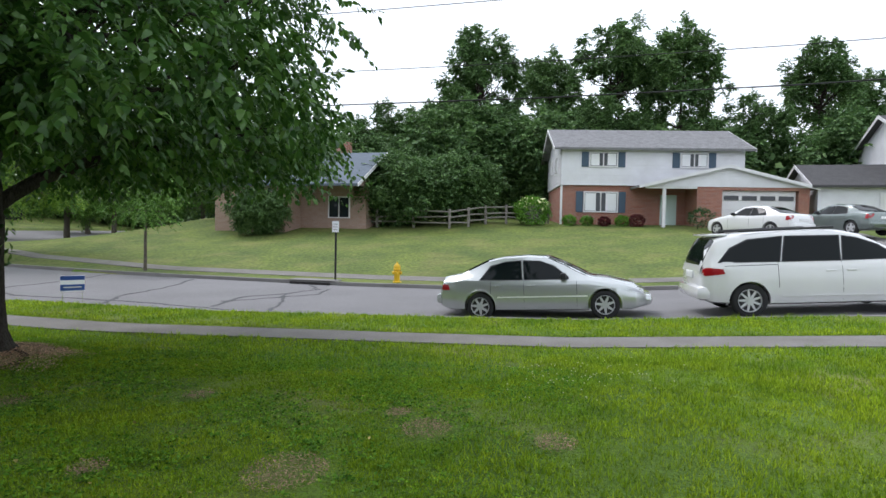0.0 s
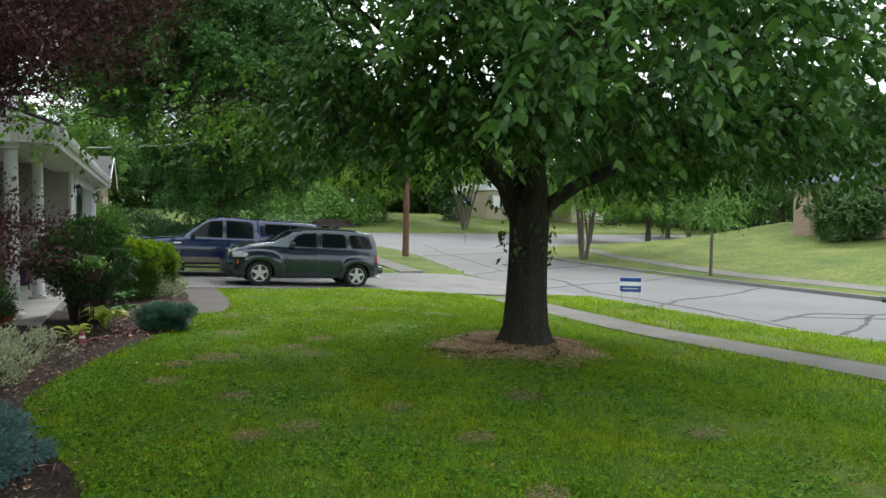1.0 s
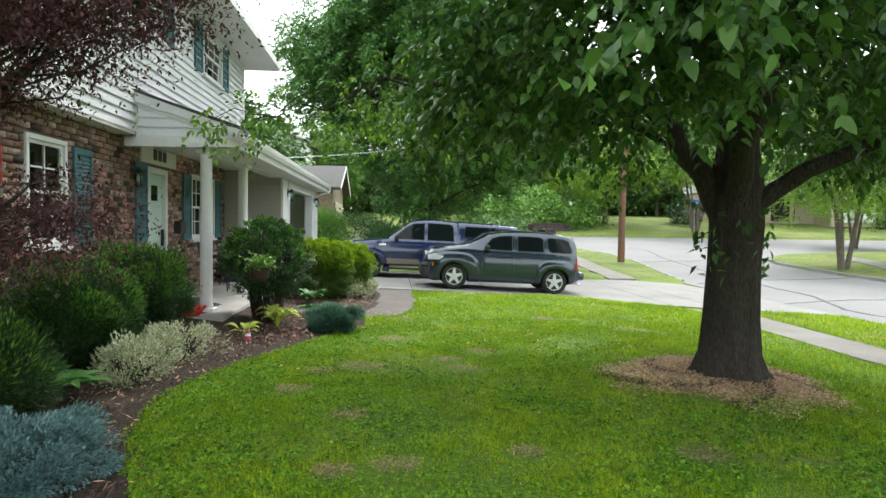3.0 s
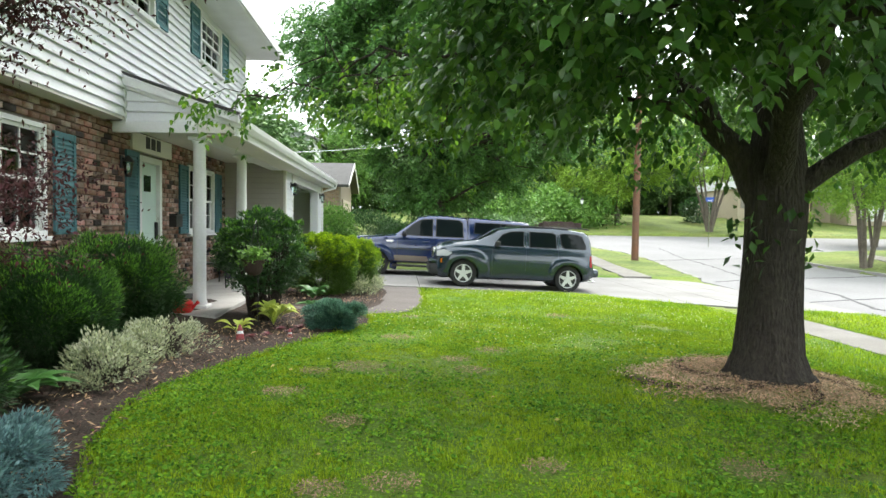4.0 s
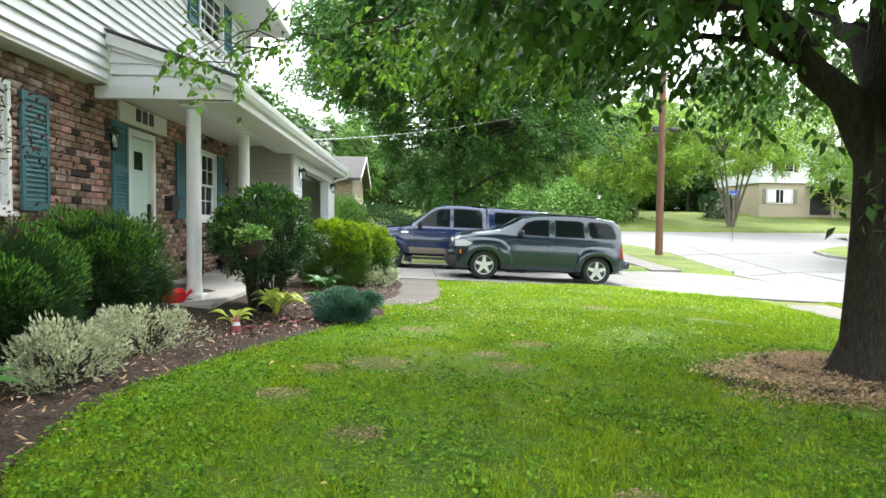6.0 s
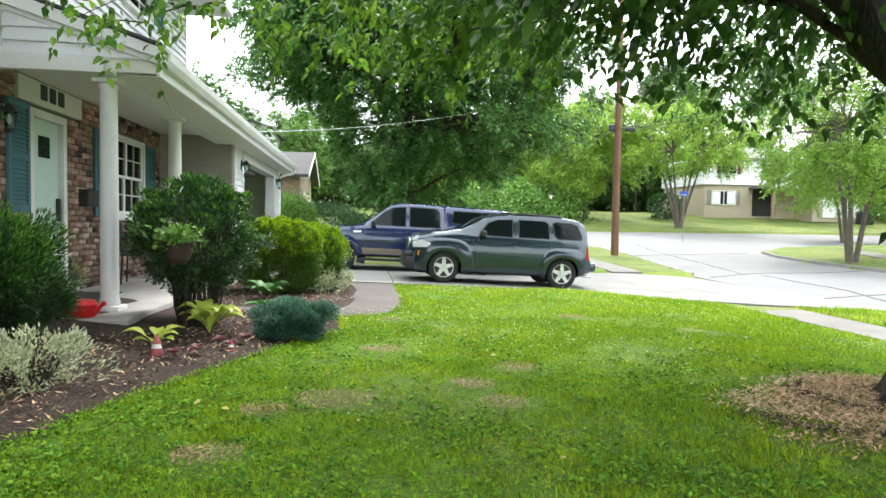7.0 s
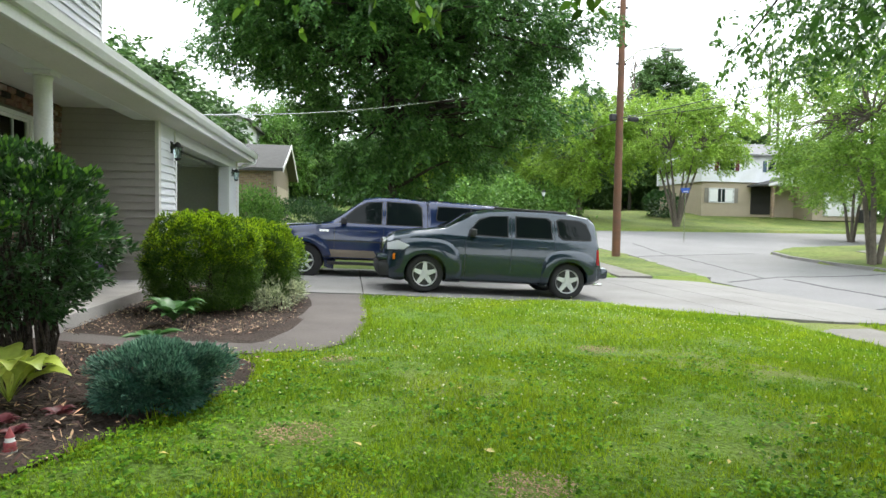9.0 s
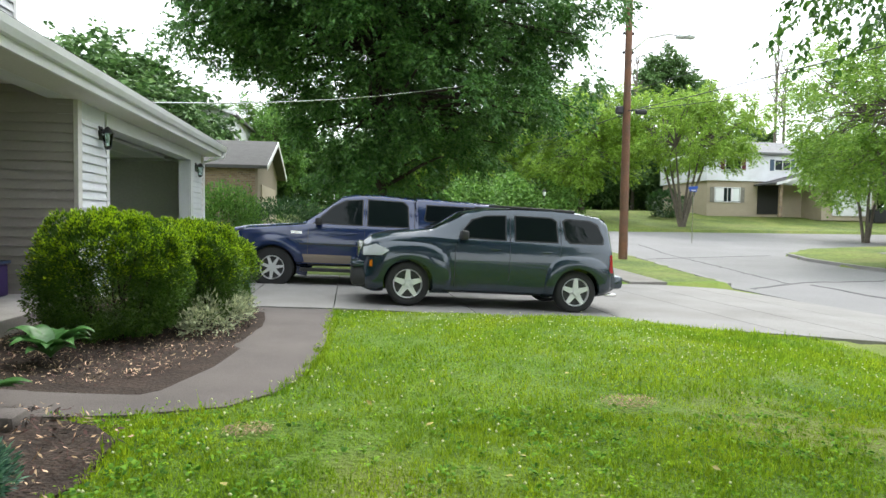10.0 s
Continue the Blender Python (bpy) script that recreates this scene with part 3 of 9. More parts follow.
def window(name, label, x, y0, y1, z0, z1, face=1, mullions=2, curtain=True, paired=True):
    """Double-hung window in an opening: frame, sill, sashes with bars, panes."""
    w = thing(name, label, "window", kind="structure")
    f = 0.055
    o = 0.03 * face
    part("window_frame", boxes(((x - 0.12 * face, y0, z0), (x + o, y0 + f, z1)), ((x - 0.12 * face, y1 - f, z0), (x + o, y1, z1)),
                               ((x - 0.12 * face, y0 + f, z1 - f), (x + o, y1 - f, z1)), ((x - 0.12 * face, y0 + f, z0), (x + o, y1 - f, z0 + f)), bevel=0.004), M_TRIM, w)
    part("window_sill", boxes(((x - 0.05 * face, y0 - 0.03, z0 - 0.05), (x + 0.075 * face, y1 + 0.03, z0 - 0.003)), bevel=0.006), M_TRIM, w)
    halves = 2 if paired and (y1 - y0) > 1.25 else 1
    zm = (z0 + z1) / 2
    for h in range(halves):
        a, b = y0 + f + (y1 - y0 - 2 * f) * h / halves, y0 + f + (y1 - y0 - 2 * f) * (h + 1) / halves
        for lo, hi, dx in ((z0 + f, zm + 0.02, -0.05), (zm - 0.02, z1 - f, -0.02)):
            xx = x + dx * face
            bars = [((xx - 0.018, a, lo), (xx + 0.018, a + 0.04, hi)), ((xx - 0.018, b - 0.04, lo), (xx + 0.018, b, hi)),
                    ((xx - 0.018, a + 0.04, lo), (xx + 0.018, b - 0.04, lo + 0.04)), ((xx - 0.018, a + 0.04, hi - 0.04), (xx + 0.018, b - 0.04, hi))]
            part("sash", boxes(*bars), M_TRIM, w)
            for k in range(1, mullions + 1):
                yy = a + (b - a) * k / (mullions + 1)
                part("glazing_bar", boxes(((xx - 0.008, yy - 0.009, lo + 0.04), (xx + 0.009, yy + 0.009, hi - 0.04))), M_TRIM, w)
            part("glazing_bar", boxes(((xx - 0.0085, a + 0.04, (lo + hi) / 2 - 0.009), (xx + 0.0085, b - 0.04, (lo + hi) / 2 + 0.009))), M_TRIM, w)
            pane = part("pane", boxes(((xx - 0.004, a + 0.04, lo + 0.04), (xx + 0.002, b - 0.04, hi - 0.04))), M_PANE, w)
            pane.visible_shadow = False
    if curtain:
        n = 30
        pts = [(x - (0.2 + 0.02 * math.sin(k * 1.9)) * face, y0 + (y1 - y0) * k / n) for k in range(n + 1)]
        for side in ((0, 8), (n - 8, n)):
            bm = bmesh.new()
            cols = [(bm.verts.new((*pts[k], z0)), bm.verts.new((*pts[k], z1))) for k in range(side[0], side[1] + 1)]
            for (a_, b_), (c_, d_) in zip(cols, cols[1:]):
                bm.faces.new((a_, c_, d_, b_))
            part("curtain", bm, M_SIGN, w, "thin white curtain", smooth=True)
    return w


def shutter(x, y0, y1, z0, z1, label="teal louvred wooden shutter on the house wall"):
    s = thing("shutter", label, "shutter", (x, y0, z0), group="teal house shutters")
    w, h = y1 - y0, z1 - z0
    t = 0.035
    part("stile", boxes(((0, 0, 0), (t, 0.05, h)), bevel=0.004), M_TEAL, s)
    part("stile", boxes(((0, w - 0.05, 0), (t, w, h)), bevel=0.004), M_TEAL, s)
    for z in (0, h / 2 - 0.04, h - 0.08):
        part("rail", boxes(((0.002, 0.05, z), (t - 0.002, w - 0.05, z + 0.08)), bevel=0.004), M_TEAL, s)
    part("backing", boxes(((0.0, 0.05, 0.08), (0.008, w - 0.05, h - 0.08))), M_TEAL, s)
    me = None
    for lo, hi in ((0.09, h / 2 - 0.05), (h / 2 + 0.05, h - 0.09)):
        n = max(3, int((hi - lo) / 0.045))
        for k in range(n):
            if me is None:
                bm = bmesh.new()
                prism(bm, [(0.008, 0.03), (0.012, 0.036), (0.03, 0.006), (0.026, 0.0)], 0.05, w - 0.05)
                me = finish("slat", bm, M_TEAL, s)
                me.location = (0, 0, lo + (hi - lo) * k / n)
            else:
                ob = new("slat", me.data)
                ob.parent = s
                ob.location = (0, 0, lo + (hi - lo) * k / n)
    return s


window("window_1", "white double-hung window beside a teal shutter", WALL_X, *WIN1, mullions=1)
window("window_2", "white paired double-hung window on the porch", WALL_X, *WIN2, mullions=1)
window("window_3", "white upper storey window between teal shutters", UP_X + 0.02, *UPW1, mullions=2, curtain=False, paired=False)
window("window_4", "white upper storey window with teal shutters", UP_X + 0.02, *UPW2, mullions=2, curtain=False, paired=False)
shutter(WALL_X + 0.005, 5.44, 5.9, 1.13, 2.3)
shutter(WALL_X + 0.005, 7.29, 7.72, 1.1, 2.31)
shutter(WALL_X + 0.005, 9.44, 9.89, 1.08, 2.3)
shutter(WALL_X + 0.005, 11.54, 12.0, 1.08, 2.3)
for a in (9.34, 11.22, 7.77, 5.93):
    shutter(UP_X + 0.024, a, a + 0.46, 4.22, 5.1)

# front door with casing, glazed light and handle
door = thing("door_1", "pale mint front door with a small dark light, in white casing", "door", kind="structure")
part("casing", boxes(((WALL_X - 0.1, 7.74, 0.12), (WALL_X + 0.03, 7.83, 2.28)), ((WALL_X - 0.1, 8.53, 0.12), (WALL_X + 0.03, 8.62, 2.28)), ((WALL_X - 0.1, 7.83, 2.19), (WALL_X + 0.03, 8.53, 2.28)), bevel=0.005), M_TRIM, door)
part("leaf", boxes(((WALL_X - 0.08, 7.835, 0.2), (WALL_X - 0.035, 8.525, 2.185)), bevel=0.004), M_DOOR, door)
part("door_light", boxes(((WALL_X - 0.036, 8.04, 1.75), (WALL_X - 0.028, 8.3, 2.0))), M_GLASS, door)
for z0, z1 in ((0.35, 0.95), (1.1, 1.62)):
    part("door_panel", boxes(((WALL_X - 0.037, 7.95, z0), (WALL_X - 0.027, 8.41, z1)), bevel=0.004), M_DOOR, door)
part("door_handle", boxes(((WALL_X - 0.03, 8.44, 1.0), (WALL_X + 0.02, 8.48, 1.28)), bevel=0.008), M_BLACK, door)
part("threshold", boxes(((WALL_X - 0.1, 7.7, 0.1), (WALL_X + 0.12, 8.66, 0.19)), bevel=0.006), M_WALK, door)
numbers = thing("name_board", "cream board over the front door with dark number bars", "board")
part("panel", boxes(((WALL_X - 0.03, 7.5, 2.33), (WALL_X + 0.03, 9.05, 2.6)), bevel=0.005), M_SOFFIT, numbers)
for k in range(3):
    part("number_bar", boxes(((WALL_X + 0.031, 7.97 + 0.21 * k, 2.4), (WALL_X + 0.038, 8.12 + 0.21 * k, 2.575))), M_BLACK, numbers)

def lantern(at, label):
    l_ = thing("wall_lantern", label, "lantern", at, group="wall lanterns")
    part("bracket", boxes(((0, -0.05, -0.02), (0.02, 0.05, 0.16)), ((0.02, -0.012, 0.1), (0.1, 0.012, 0.125)), bevel=0.003), M_BLACK, l_)
    part("shade", lathe(bmesh.new(), [(0.012, 0.16), (0.05, 0.12), (0.085, 0.07)], 12, (0.1, 0, 0)), M_BLACK, l_)
    part("glass", lathe(bmesh.new(), [(0.05, -0.1), (0.072, 0.068)], 8, (0.1, 0, 0)), M_PANE, l_)
    part("bulb", lathe(bmesh.new(), [(0.012, -0.05), (0.028, -0.01), (0.012, 0.05)], 8, (0.1, 0, 0)), M_SIGN, l_)
    part("base", lathe(bmesh.new(), [(0.03, -0.14), (0.055, -0.1)], 10, (0.1, 0, 0)), M_BLACK, l_)
    return l_


lantern((WALL_X, 7.18, 2.05), "black glass wall lantern beside the front door")
lantern((GAR_X + 0.02, 13.08, 2.08), "black glass wall lantern beside the garage opening")
lantern((GAR_X + 0.02, 18.25, 2.08), "black glass wall lantern beside the garage opening")
box_ = thing("mailbox", "black metal wall mailbox beside the door", "mailbox", (WALL_X, 9.0, 1.2))
part("body", boxes(((0, 0, 0), (0.12, 0.32, 0.2)), bevel=0.01), M_BLACK, box_)
part("lid", boxes(((0, -0.01, 0.2), (0.14, 0.33, 0.225)), bevel=0.008), M_BLACK, box_)

# porch: slab, columns, roof, beam, gutter
tagged(finish("porch_slab", boxes(((-4.03, 6.35, -0.2), (-2.5, 12.39, 0.1)), bevel=0.012), M_PORCH), "worn pale concrete porch slab", "porch", "", "structure")


def column(y):
    c = thing("porch_column", "round white painted porch column", "column", (-2.9, y, 0.1), group="porch columns")
    part("base", boxes(((-0.13, -0.13, 0), (0.13, 0.13, 0.05)), bevel=0.01), M_COL, c)
    part("shaft", lathe(bmesh.new(), [(0.095, 0.05), (0.1, 0.09), (0.088, 0.13), (0.088, 1.2), (0.082, 2.26), (0.095, 2.29), (0.082, 2.31)], 24), M_COL, c).data.polygons.foreach_set("use_smooth", [True] * 146)
    part("cap", boxes(((-0.12, -0.12, 2.31), (0.12, 0.12, 2.355)), bevel=0.006), M_COL, c)
    return c


column(7.0)
column(9.295)
bm = prism(bmesh.new(), [(-2.3, 2.68), (-2.3, 2.74), (-3.8, 3.24), (-3.8, 3.18)], 6.715, 13.25)
tagged(finish("porch_rake", prism(bmesh.new(), [(-2.3, 2.62), (-2.3, 2.722), (-3.79, 3.222), (-3.79, 3.09)], 6.68, 6.713), M_TRIM), "white rake board on the porch roof end", "trim", "", "structure")
tagged(finish("porch_roof", bm, M_SHINGLED), "low shingled porch roof", "roof", "", "structure")
bm = prism(bmesh.new(), [(-2.3, 2.66), (-2.3, 2.74), (-6.2, 3.96), (-10.2, 2.74), (-10.2, 2.66), (-6.2, 3.88)], 13.26, 19.2)
tagged(finish("garage_roof", bm, M_SHINGLED), "low shingled garage roof", "roof", "", "structure")
tagged(finish("porch_ceiling", boxes(((-4.02, 6.845, 2.615), (-3.04, 12.39, 2.64)), ((-2.776, 6.845, 2.462), (-2.372, 12.39, 2.485)), ((-2.72, 12.39, 2.462), (-2.372, 19.1, 2.485))), M_SOFFIT), "cream painted porch ceiling and eave soffit", "ceiling", "", "structure")
tagged(finish("porch_fascia", boxes(((-2.37, 6.78, 2.46), (-2.33, 19.14, 2.67)), ((-3.035, 6.845, 2.458), (-2.78, 12.36, 2.64)), bevel=0.004), M_TRIM), "white porch fascia and beam", "trim", "", "structure")
# the closed end of the porch roof: rake board, siding, lower beam
end = tagged(finish("porch_end_wall", prism(bmesh.new(), [(-3.8, 2.62), (-2.4, 2.62), (-2.4, 2.66), (-3.8, 3.12)], 6.8, 6.84), M_SIDING), "white siding triangle closing the porch roof", "wall", "", "structure")
for k in range(4):                       # lapped boards cut along the slope
    z = 2.615 + 0.135 * k
    bm = bmesh.new()
    q = [(6.8, z + 0.004), (6.755, z), (6.753, z + 0.014), (6.792, z + 0.14), (6.8, z + 0.14)]
    lo_, hi_ = [bm.verts.new((-3.8, u, v)) for u, v in q], [bm.verts.new((-2.3, u, v)) for u, v in q]
    bm.faces.new(lo_), bm.faces.new(hi_[::-1])
    for i in range(5):
        bm.faces.new((lo_[(i + 1) % 5], lo_[i], hi_[i], hi_[(i + 1) % 5]))
    bmesh.ops.bisect_plane(bm, geom=bm.verts[:] + bm.edges[:] + bm.faces[:], plane_co=(-2.26, 6.78, 2.64), plane_no=(0.3, 0.0, 0.98), clear_outer=True)
    bmesh.ops.holes_fill(bm, edges=[e for e in bm.edges if e.is_boundary], sides=0)
    bmesh.ops.recalc_face_normals(bm, faces=bm.faces)
    part("siding_board", bm, M_SIDING, end)
part("corner_trim", boxes(((-3.83, 6.725, 2.6), (-3.775, 6.8, 3.14)), bevel=0.004), M_TRIM, end)
part("rake_board", prism(bmesh.new(), [(-2.3, 2.56), (-2.3, 2.72), (-3.83, 3.2), (-3.83, 3.06)], 6.735, 6.775), M_TRIM, end)
part("soffit_return", boxes(((-2.848, 6.78, 2.49), (-2.375, 6.83, 2.618))), M_SOFFIT, end)
part("end_beam", boxes(((-3.95, 6.74, 2.475), (-2.85, 6.84, 2.615)), bevel=0.004), M_TRIM, end)
tagged(finish("porch_drip_edge", prism(bmesh.new(), [(-2.28, 2.735), (-2.28, 2.765), (-3.8, 3.265), (-3.8, 3.235)], 6.66, 6.72), M_SHINGLED), "dark shingle edge over the porch end", "trim", "", "structure")
gut = thing("gutter", "white aluminium gutter along porch and garage", "gutter")
part("trough", prism(bmesh.new(), [(-2.335, 2.56), (-2.27, 2.56), (-2.235, 2.62), (-2.225, 2.69), (-2.245, 2.69), (-2.25, 2.64), (-2.335, 2.64)], 6.75, 19.2), M_TRIM, gut)
part("gutter_elbow", tube(bmesh.new(), [(-2.28, 19.12, 2.57), (-2.3, 19.12, 2.46), (-2.55, 18.98, 2.38), (-2.7, 18.92, 2.3), (-2.7, 18.92, 0.0)], 0.04, 8), M_TRIM, gut)

# garage: side wall, front wall with its opening, inside
GO = (13.4, 17.83, -0.2, 2.26)
gf = wall_x("wall_garage_front", "white clapboard garage front with an open doorway", GAR_X - 0.2, GAR_X, 12.4, 18.95, -0.2, 2.47, [GO], M_SIDING)
courses(gf, "x", GAR_X, 12.5, 18.86, 0.0, 2.26, [GO], M_SIDING, 1, 0.115, 0.03)
part("corner_board", boxes(((GAR_X - 0.02, 12.375, -0.1), (GAR_X + 0.035, 12.49, 2.46)), ((GAR_X - 0.02, 18.87, -0.1), (GAR_X + 0.035, 18.98, 2.46)), bevel=0.004), M_SOFFIT, gf)
part("opening_trim", boxes(((GAR_X - 0.22, 13.3, 0), (GAR_X + 0.03, 13.395, 2.26)), ((GAR_X - 0.22, 17.84, 0), (GAR_X + 0.03, 18.0, 2.26)), ((GAR_X - 0.22, 13.3, 2.262), (GAR_X + 0.033, 18.0, 2.45)), bevel=0.004), M_TRIM, gf)
gs = tagged(finish("wall_garage_side", boxes(((WALL_X - 0.3, 12.4, -0.2), (GAR_X - 0.21, 12.6, 2.62))), M_SIDINGB), "beige clapboard side wall on the porch", "wall", "", "structure")
courses(gs, "y", 12.4, WALL_X, GAR_X - 0.02, 0.1, 2.6, [], M_SIDINGB, 1, 0.115, 0.03)
M_DRYWALL = mat("garage_drywall", (0.68, 0.67, 0.68), 0.9, vary=0.06, scale=1.5, fine=20, bump=0.1)
tagged(finish("wall_garage_inside", boxes(((-9.6, 12.62, -0.2), (-2.95, 12.7, 2.6)), ((-9.6, 18.75, -0.2), (-2.95, 18.9, 2.6)), ((-9.8, 12.6, -0.2), (-9.62, 18.9, 2.6))), M_DRYWALL), "pale drywall inside the garage", "wall", "", "structure")
tagged(finish("ceiling_garage", boxes(((-9.6, 12.71, 2.5), (-2.95, 18.74, 2.6))), M_DRYWALL), "pale garage ceiling", "ceiling", "", "structure")
tagged(finish("floor_garage", boxes(((-9.6, 12.71, -0.2), (-2.6, 18.74, -0.08))), M_WALK), "stained concrete garage floor", "floor", "", "structure")
gd = thing("garage_door", "raised white sectional garage door under the ceiling", "garage door")
for k in range(4):
    part("door_section", boxes(((-3.2 - 0.55 * (k + 1) + 0.01, 13.42, 2.28), (-3.2 - 0.55 * k - 0.01, 17.8, 2.33)), bevel=0.004), M_TRIM, gd)
part("track", boxes(((-5.6, 13.36, 2.22), (-3.0, 13.4, 2.27)), ((-5.6, 17.81, 2.22), (-3.0, 17.85, 2.27))), M_STEEL, gd)


# ---- vehicles ----
def wheel(parent, at, r, w, side, spokes, tall=0.66):
    """Tyre, rim and spokes; side is the sign of the outer face along y."""
    bm = lathe(bmesh.new(), [(r * tall, -w / 2 + 0.01), (r * 0.8, -w / 2), (r * 0.95, -w / 2 + 0.005), (r, -w / 2 + 0.035), (r, w / 2 - 0.035), (r * 0.95, w / 2 - 0.005), (r * 0.8, w / 2), (r * tall, w / 2 - 0.01)], 28, at, "y")
    bmesh.ops.delete(bm, geom=[f for f in bm.faces if len(f.verts) > 4], context="FACES")
    tyre = part("tyre", bm, M_RUBBER, parent)
    tyre.data.polygons.foreach_set("use_smooth", [True] * len(tyre.data.polygons))
    x, y, z = at
    q = y + side * w / 2
    part("rim_well", lathe(bmesh.new(), [(r * tall, q - side * 0.05 - 0.01), (r * tall, q - side * 0.05 + 0.01)], 24, (x, 0, z), "y"), M_BLACK, parent)
    bm = bmesh.new()
    ring = [(r * tall * 0.92, q - side * 0.04), (r * tall * 0.99, q + side * 0.002), (r * tall * 1.02, q - side * 0.01), (r * tall * 0.99, q - side * 0.045)]
    lathe(bm, ring if side > 0 else ring, 28, (x, 0, z), "y")
    bmesh.ops.delete(bm, geom=[f for f in bm.faces if len(f.verts) > 4], context="FACES")
    bmesh.ops.recalc_face_normals(bm, faces=bm.faces)
    part("rim", bm, M_RIM, parent)
    me = None
    for k in range(spokes):
        bm = bmesh.new()
        a = 2 * math.pi * k / spokes + 0.3
        wid = r * tall * (1.5 / spokes)
        for lo, hi, ww in ((0.12, 0.95, wid),):
            c = [(lo * r * tall, -ww * 0.75), (hi * r * tall, -ww * 0.45), (hi * r * tall, ww * 0.45), (lo * r * tall, ww * 0.75)]
            f0 = [bm.verts.new((x + u * math.cos(a) - v * math.sin(a), q - side * 0.012, z + u * math.sin(a) + v * math.cos(a))) for u, v in c]
            f1 = [bm.verts.new((v_.co.x, q - side * 0.04, v_.co.z)) for v_ in f0]
            bm.faces.new(f0), bm.faces.new(f1[::-1])
            for i in range(4):
                j = (i + 1) % 4
                bm.faces.new((f0[j], f0[i], f1[i], f1[j]))
        bmesh.ops.recalc_face_normals(bm, faces=bm.faces)
        part("spoke", bm, M_RIM, parent)
    part("hub", lathe(bmesh.new(), [(r * 0.13, q - 0.02), (r * 0.13, q - 0.004 if side < 0 else q + 0.002)], 14, (x, 0, z), "y"), M_RIM, parent)


def curve_of(keys):
    xs, vs = [k[0] for k in keys], [k[1] for k in keys]
    return lambda x: float(np.interp(x, xs, vs))


class Shell:
    """The skin of a vehicle: cross-sections along x from roof line, belt line, sill and widths, with the nose along +x."""

    def __init__(self, roof, belt, sill, width, roof_width):
        self.roof, self.belt, self.sill, self.width, self.roof_width = (curve_of(k) for k in (roof, belt, sill, width, roof_width))
        xs = sorted({round(k[0], 3) for keys in (roof, belt, sill, width, roof_width) for k in keys})
        self.x0, self.x1 = roof[0][0], roof[-1][0]
        self.stations = sorted({*[x for x in xs if self.x0 <= x <= self.x1], *np.linspace(self.x0, self.x1, 44).round(3).tolist()})

    def section(self, x):
        b0, be, zr, w, wr = self.sill(x), self.belt(x), self.roof(x), self.width(x), self.roof_width(x)
        be = min(be, zr - 0.02)
        h = be - b0
        e = min(0.1, (zr - be) * 0.35)
        return [(0, b0), (w * 0.8, b0), (w * 0.94, b0 + 0.04 * h + 0.01), (w * 0.985, b0 + 0.22 * h), (w, b0 + 0.45 * h), (w * 0.998, b0 + 0.66 * h), (w * 0.982, b0 + 0.86 * h), (w * 0.962, be - 0.008),
                (max(wr, w * 0.945) if zr - be > 0.15 else w * 0.94, be + min(0.012, (zr - be) * 0.2)), (wr + (w * 0.945 - wr) * 0.5 if zr - be > 0.15 else w * 0.9, be + (zr - e - be) * 0.5), (wr, zr - e), (wr * 0.94, zr - e * 0.42), (wr * 0.8, zr - e * 0.14), (wr * 0.4, zr - e * 0.02), (0, zr)]

    def side_y(self, x, z):
        s = self.section(x)[1:11]
        return float(np.interp(z, [p[1] for p in s], [p[0] for p in s]))

    def top_z(self, x, y):
        s = self.section(x)[8:][::-1]
        return float(np.interp(abs(y), [p[0] for p in s], [p[1] for p in s]))

    def mesh(self):
        bm = bmesh.new()
        rings = []
        for x in self.stations:
            s = self.section(x)
            loop = [(y, z) for y, z in s] + [(-y, z) for y, z in s[-2:0:-1]]
            rings.append([bm.verts.new((x, y, z)) for y, z in loop])
        n = len(rings[0])
        for a, b in zip(rings, rings[1:]):
            for i in range(n):
                j = (i + 1) % n
                bm.faces.new((a[i], a[j], b[j], b[i]))
        bm.faces.new(rings[0])
        bm.faces.new(rings[-1][::-1])
        bmesh.ops.recalc_face_normals(bm, faces=bm.faces)
        return bm


def cut_round(ob, holes):
    """Cuts wheel openings (x, z, radius, y0, y1) out of a mesh object for good."""
    made = []
    for x, z, r, y0, y1 in holes:
        k = finish("cutter", lathe(bmesh.new(), [(r, y0), (r, y1)], 36, (x, 0, z), "y"), M_BLACK)
        k.matrix_world = ob.matrix_world.copy()
        md = ob.modifiers.new("cut", "BOOLEAN")
        md.operation, md.object, md.solver = "DIFFERENCE", k, "EXACT"
        made.append(k)
    deps = bpy.context.evaluated_depsgraph_get()
    deps.update()
    me = bpy.data.meshes.new_from_object(ob.evaluated_get(deps))
    ob.modifiers.clear()
    old = ob.data
    ob.data = me
    bpy.data.meshes.remove(old)
    for k in made:
        d = k.data
        bpy.data.objects.remove(k)
        bpy.data.meshes.remove(d)


SHELLS = {}


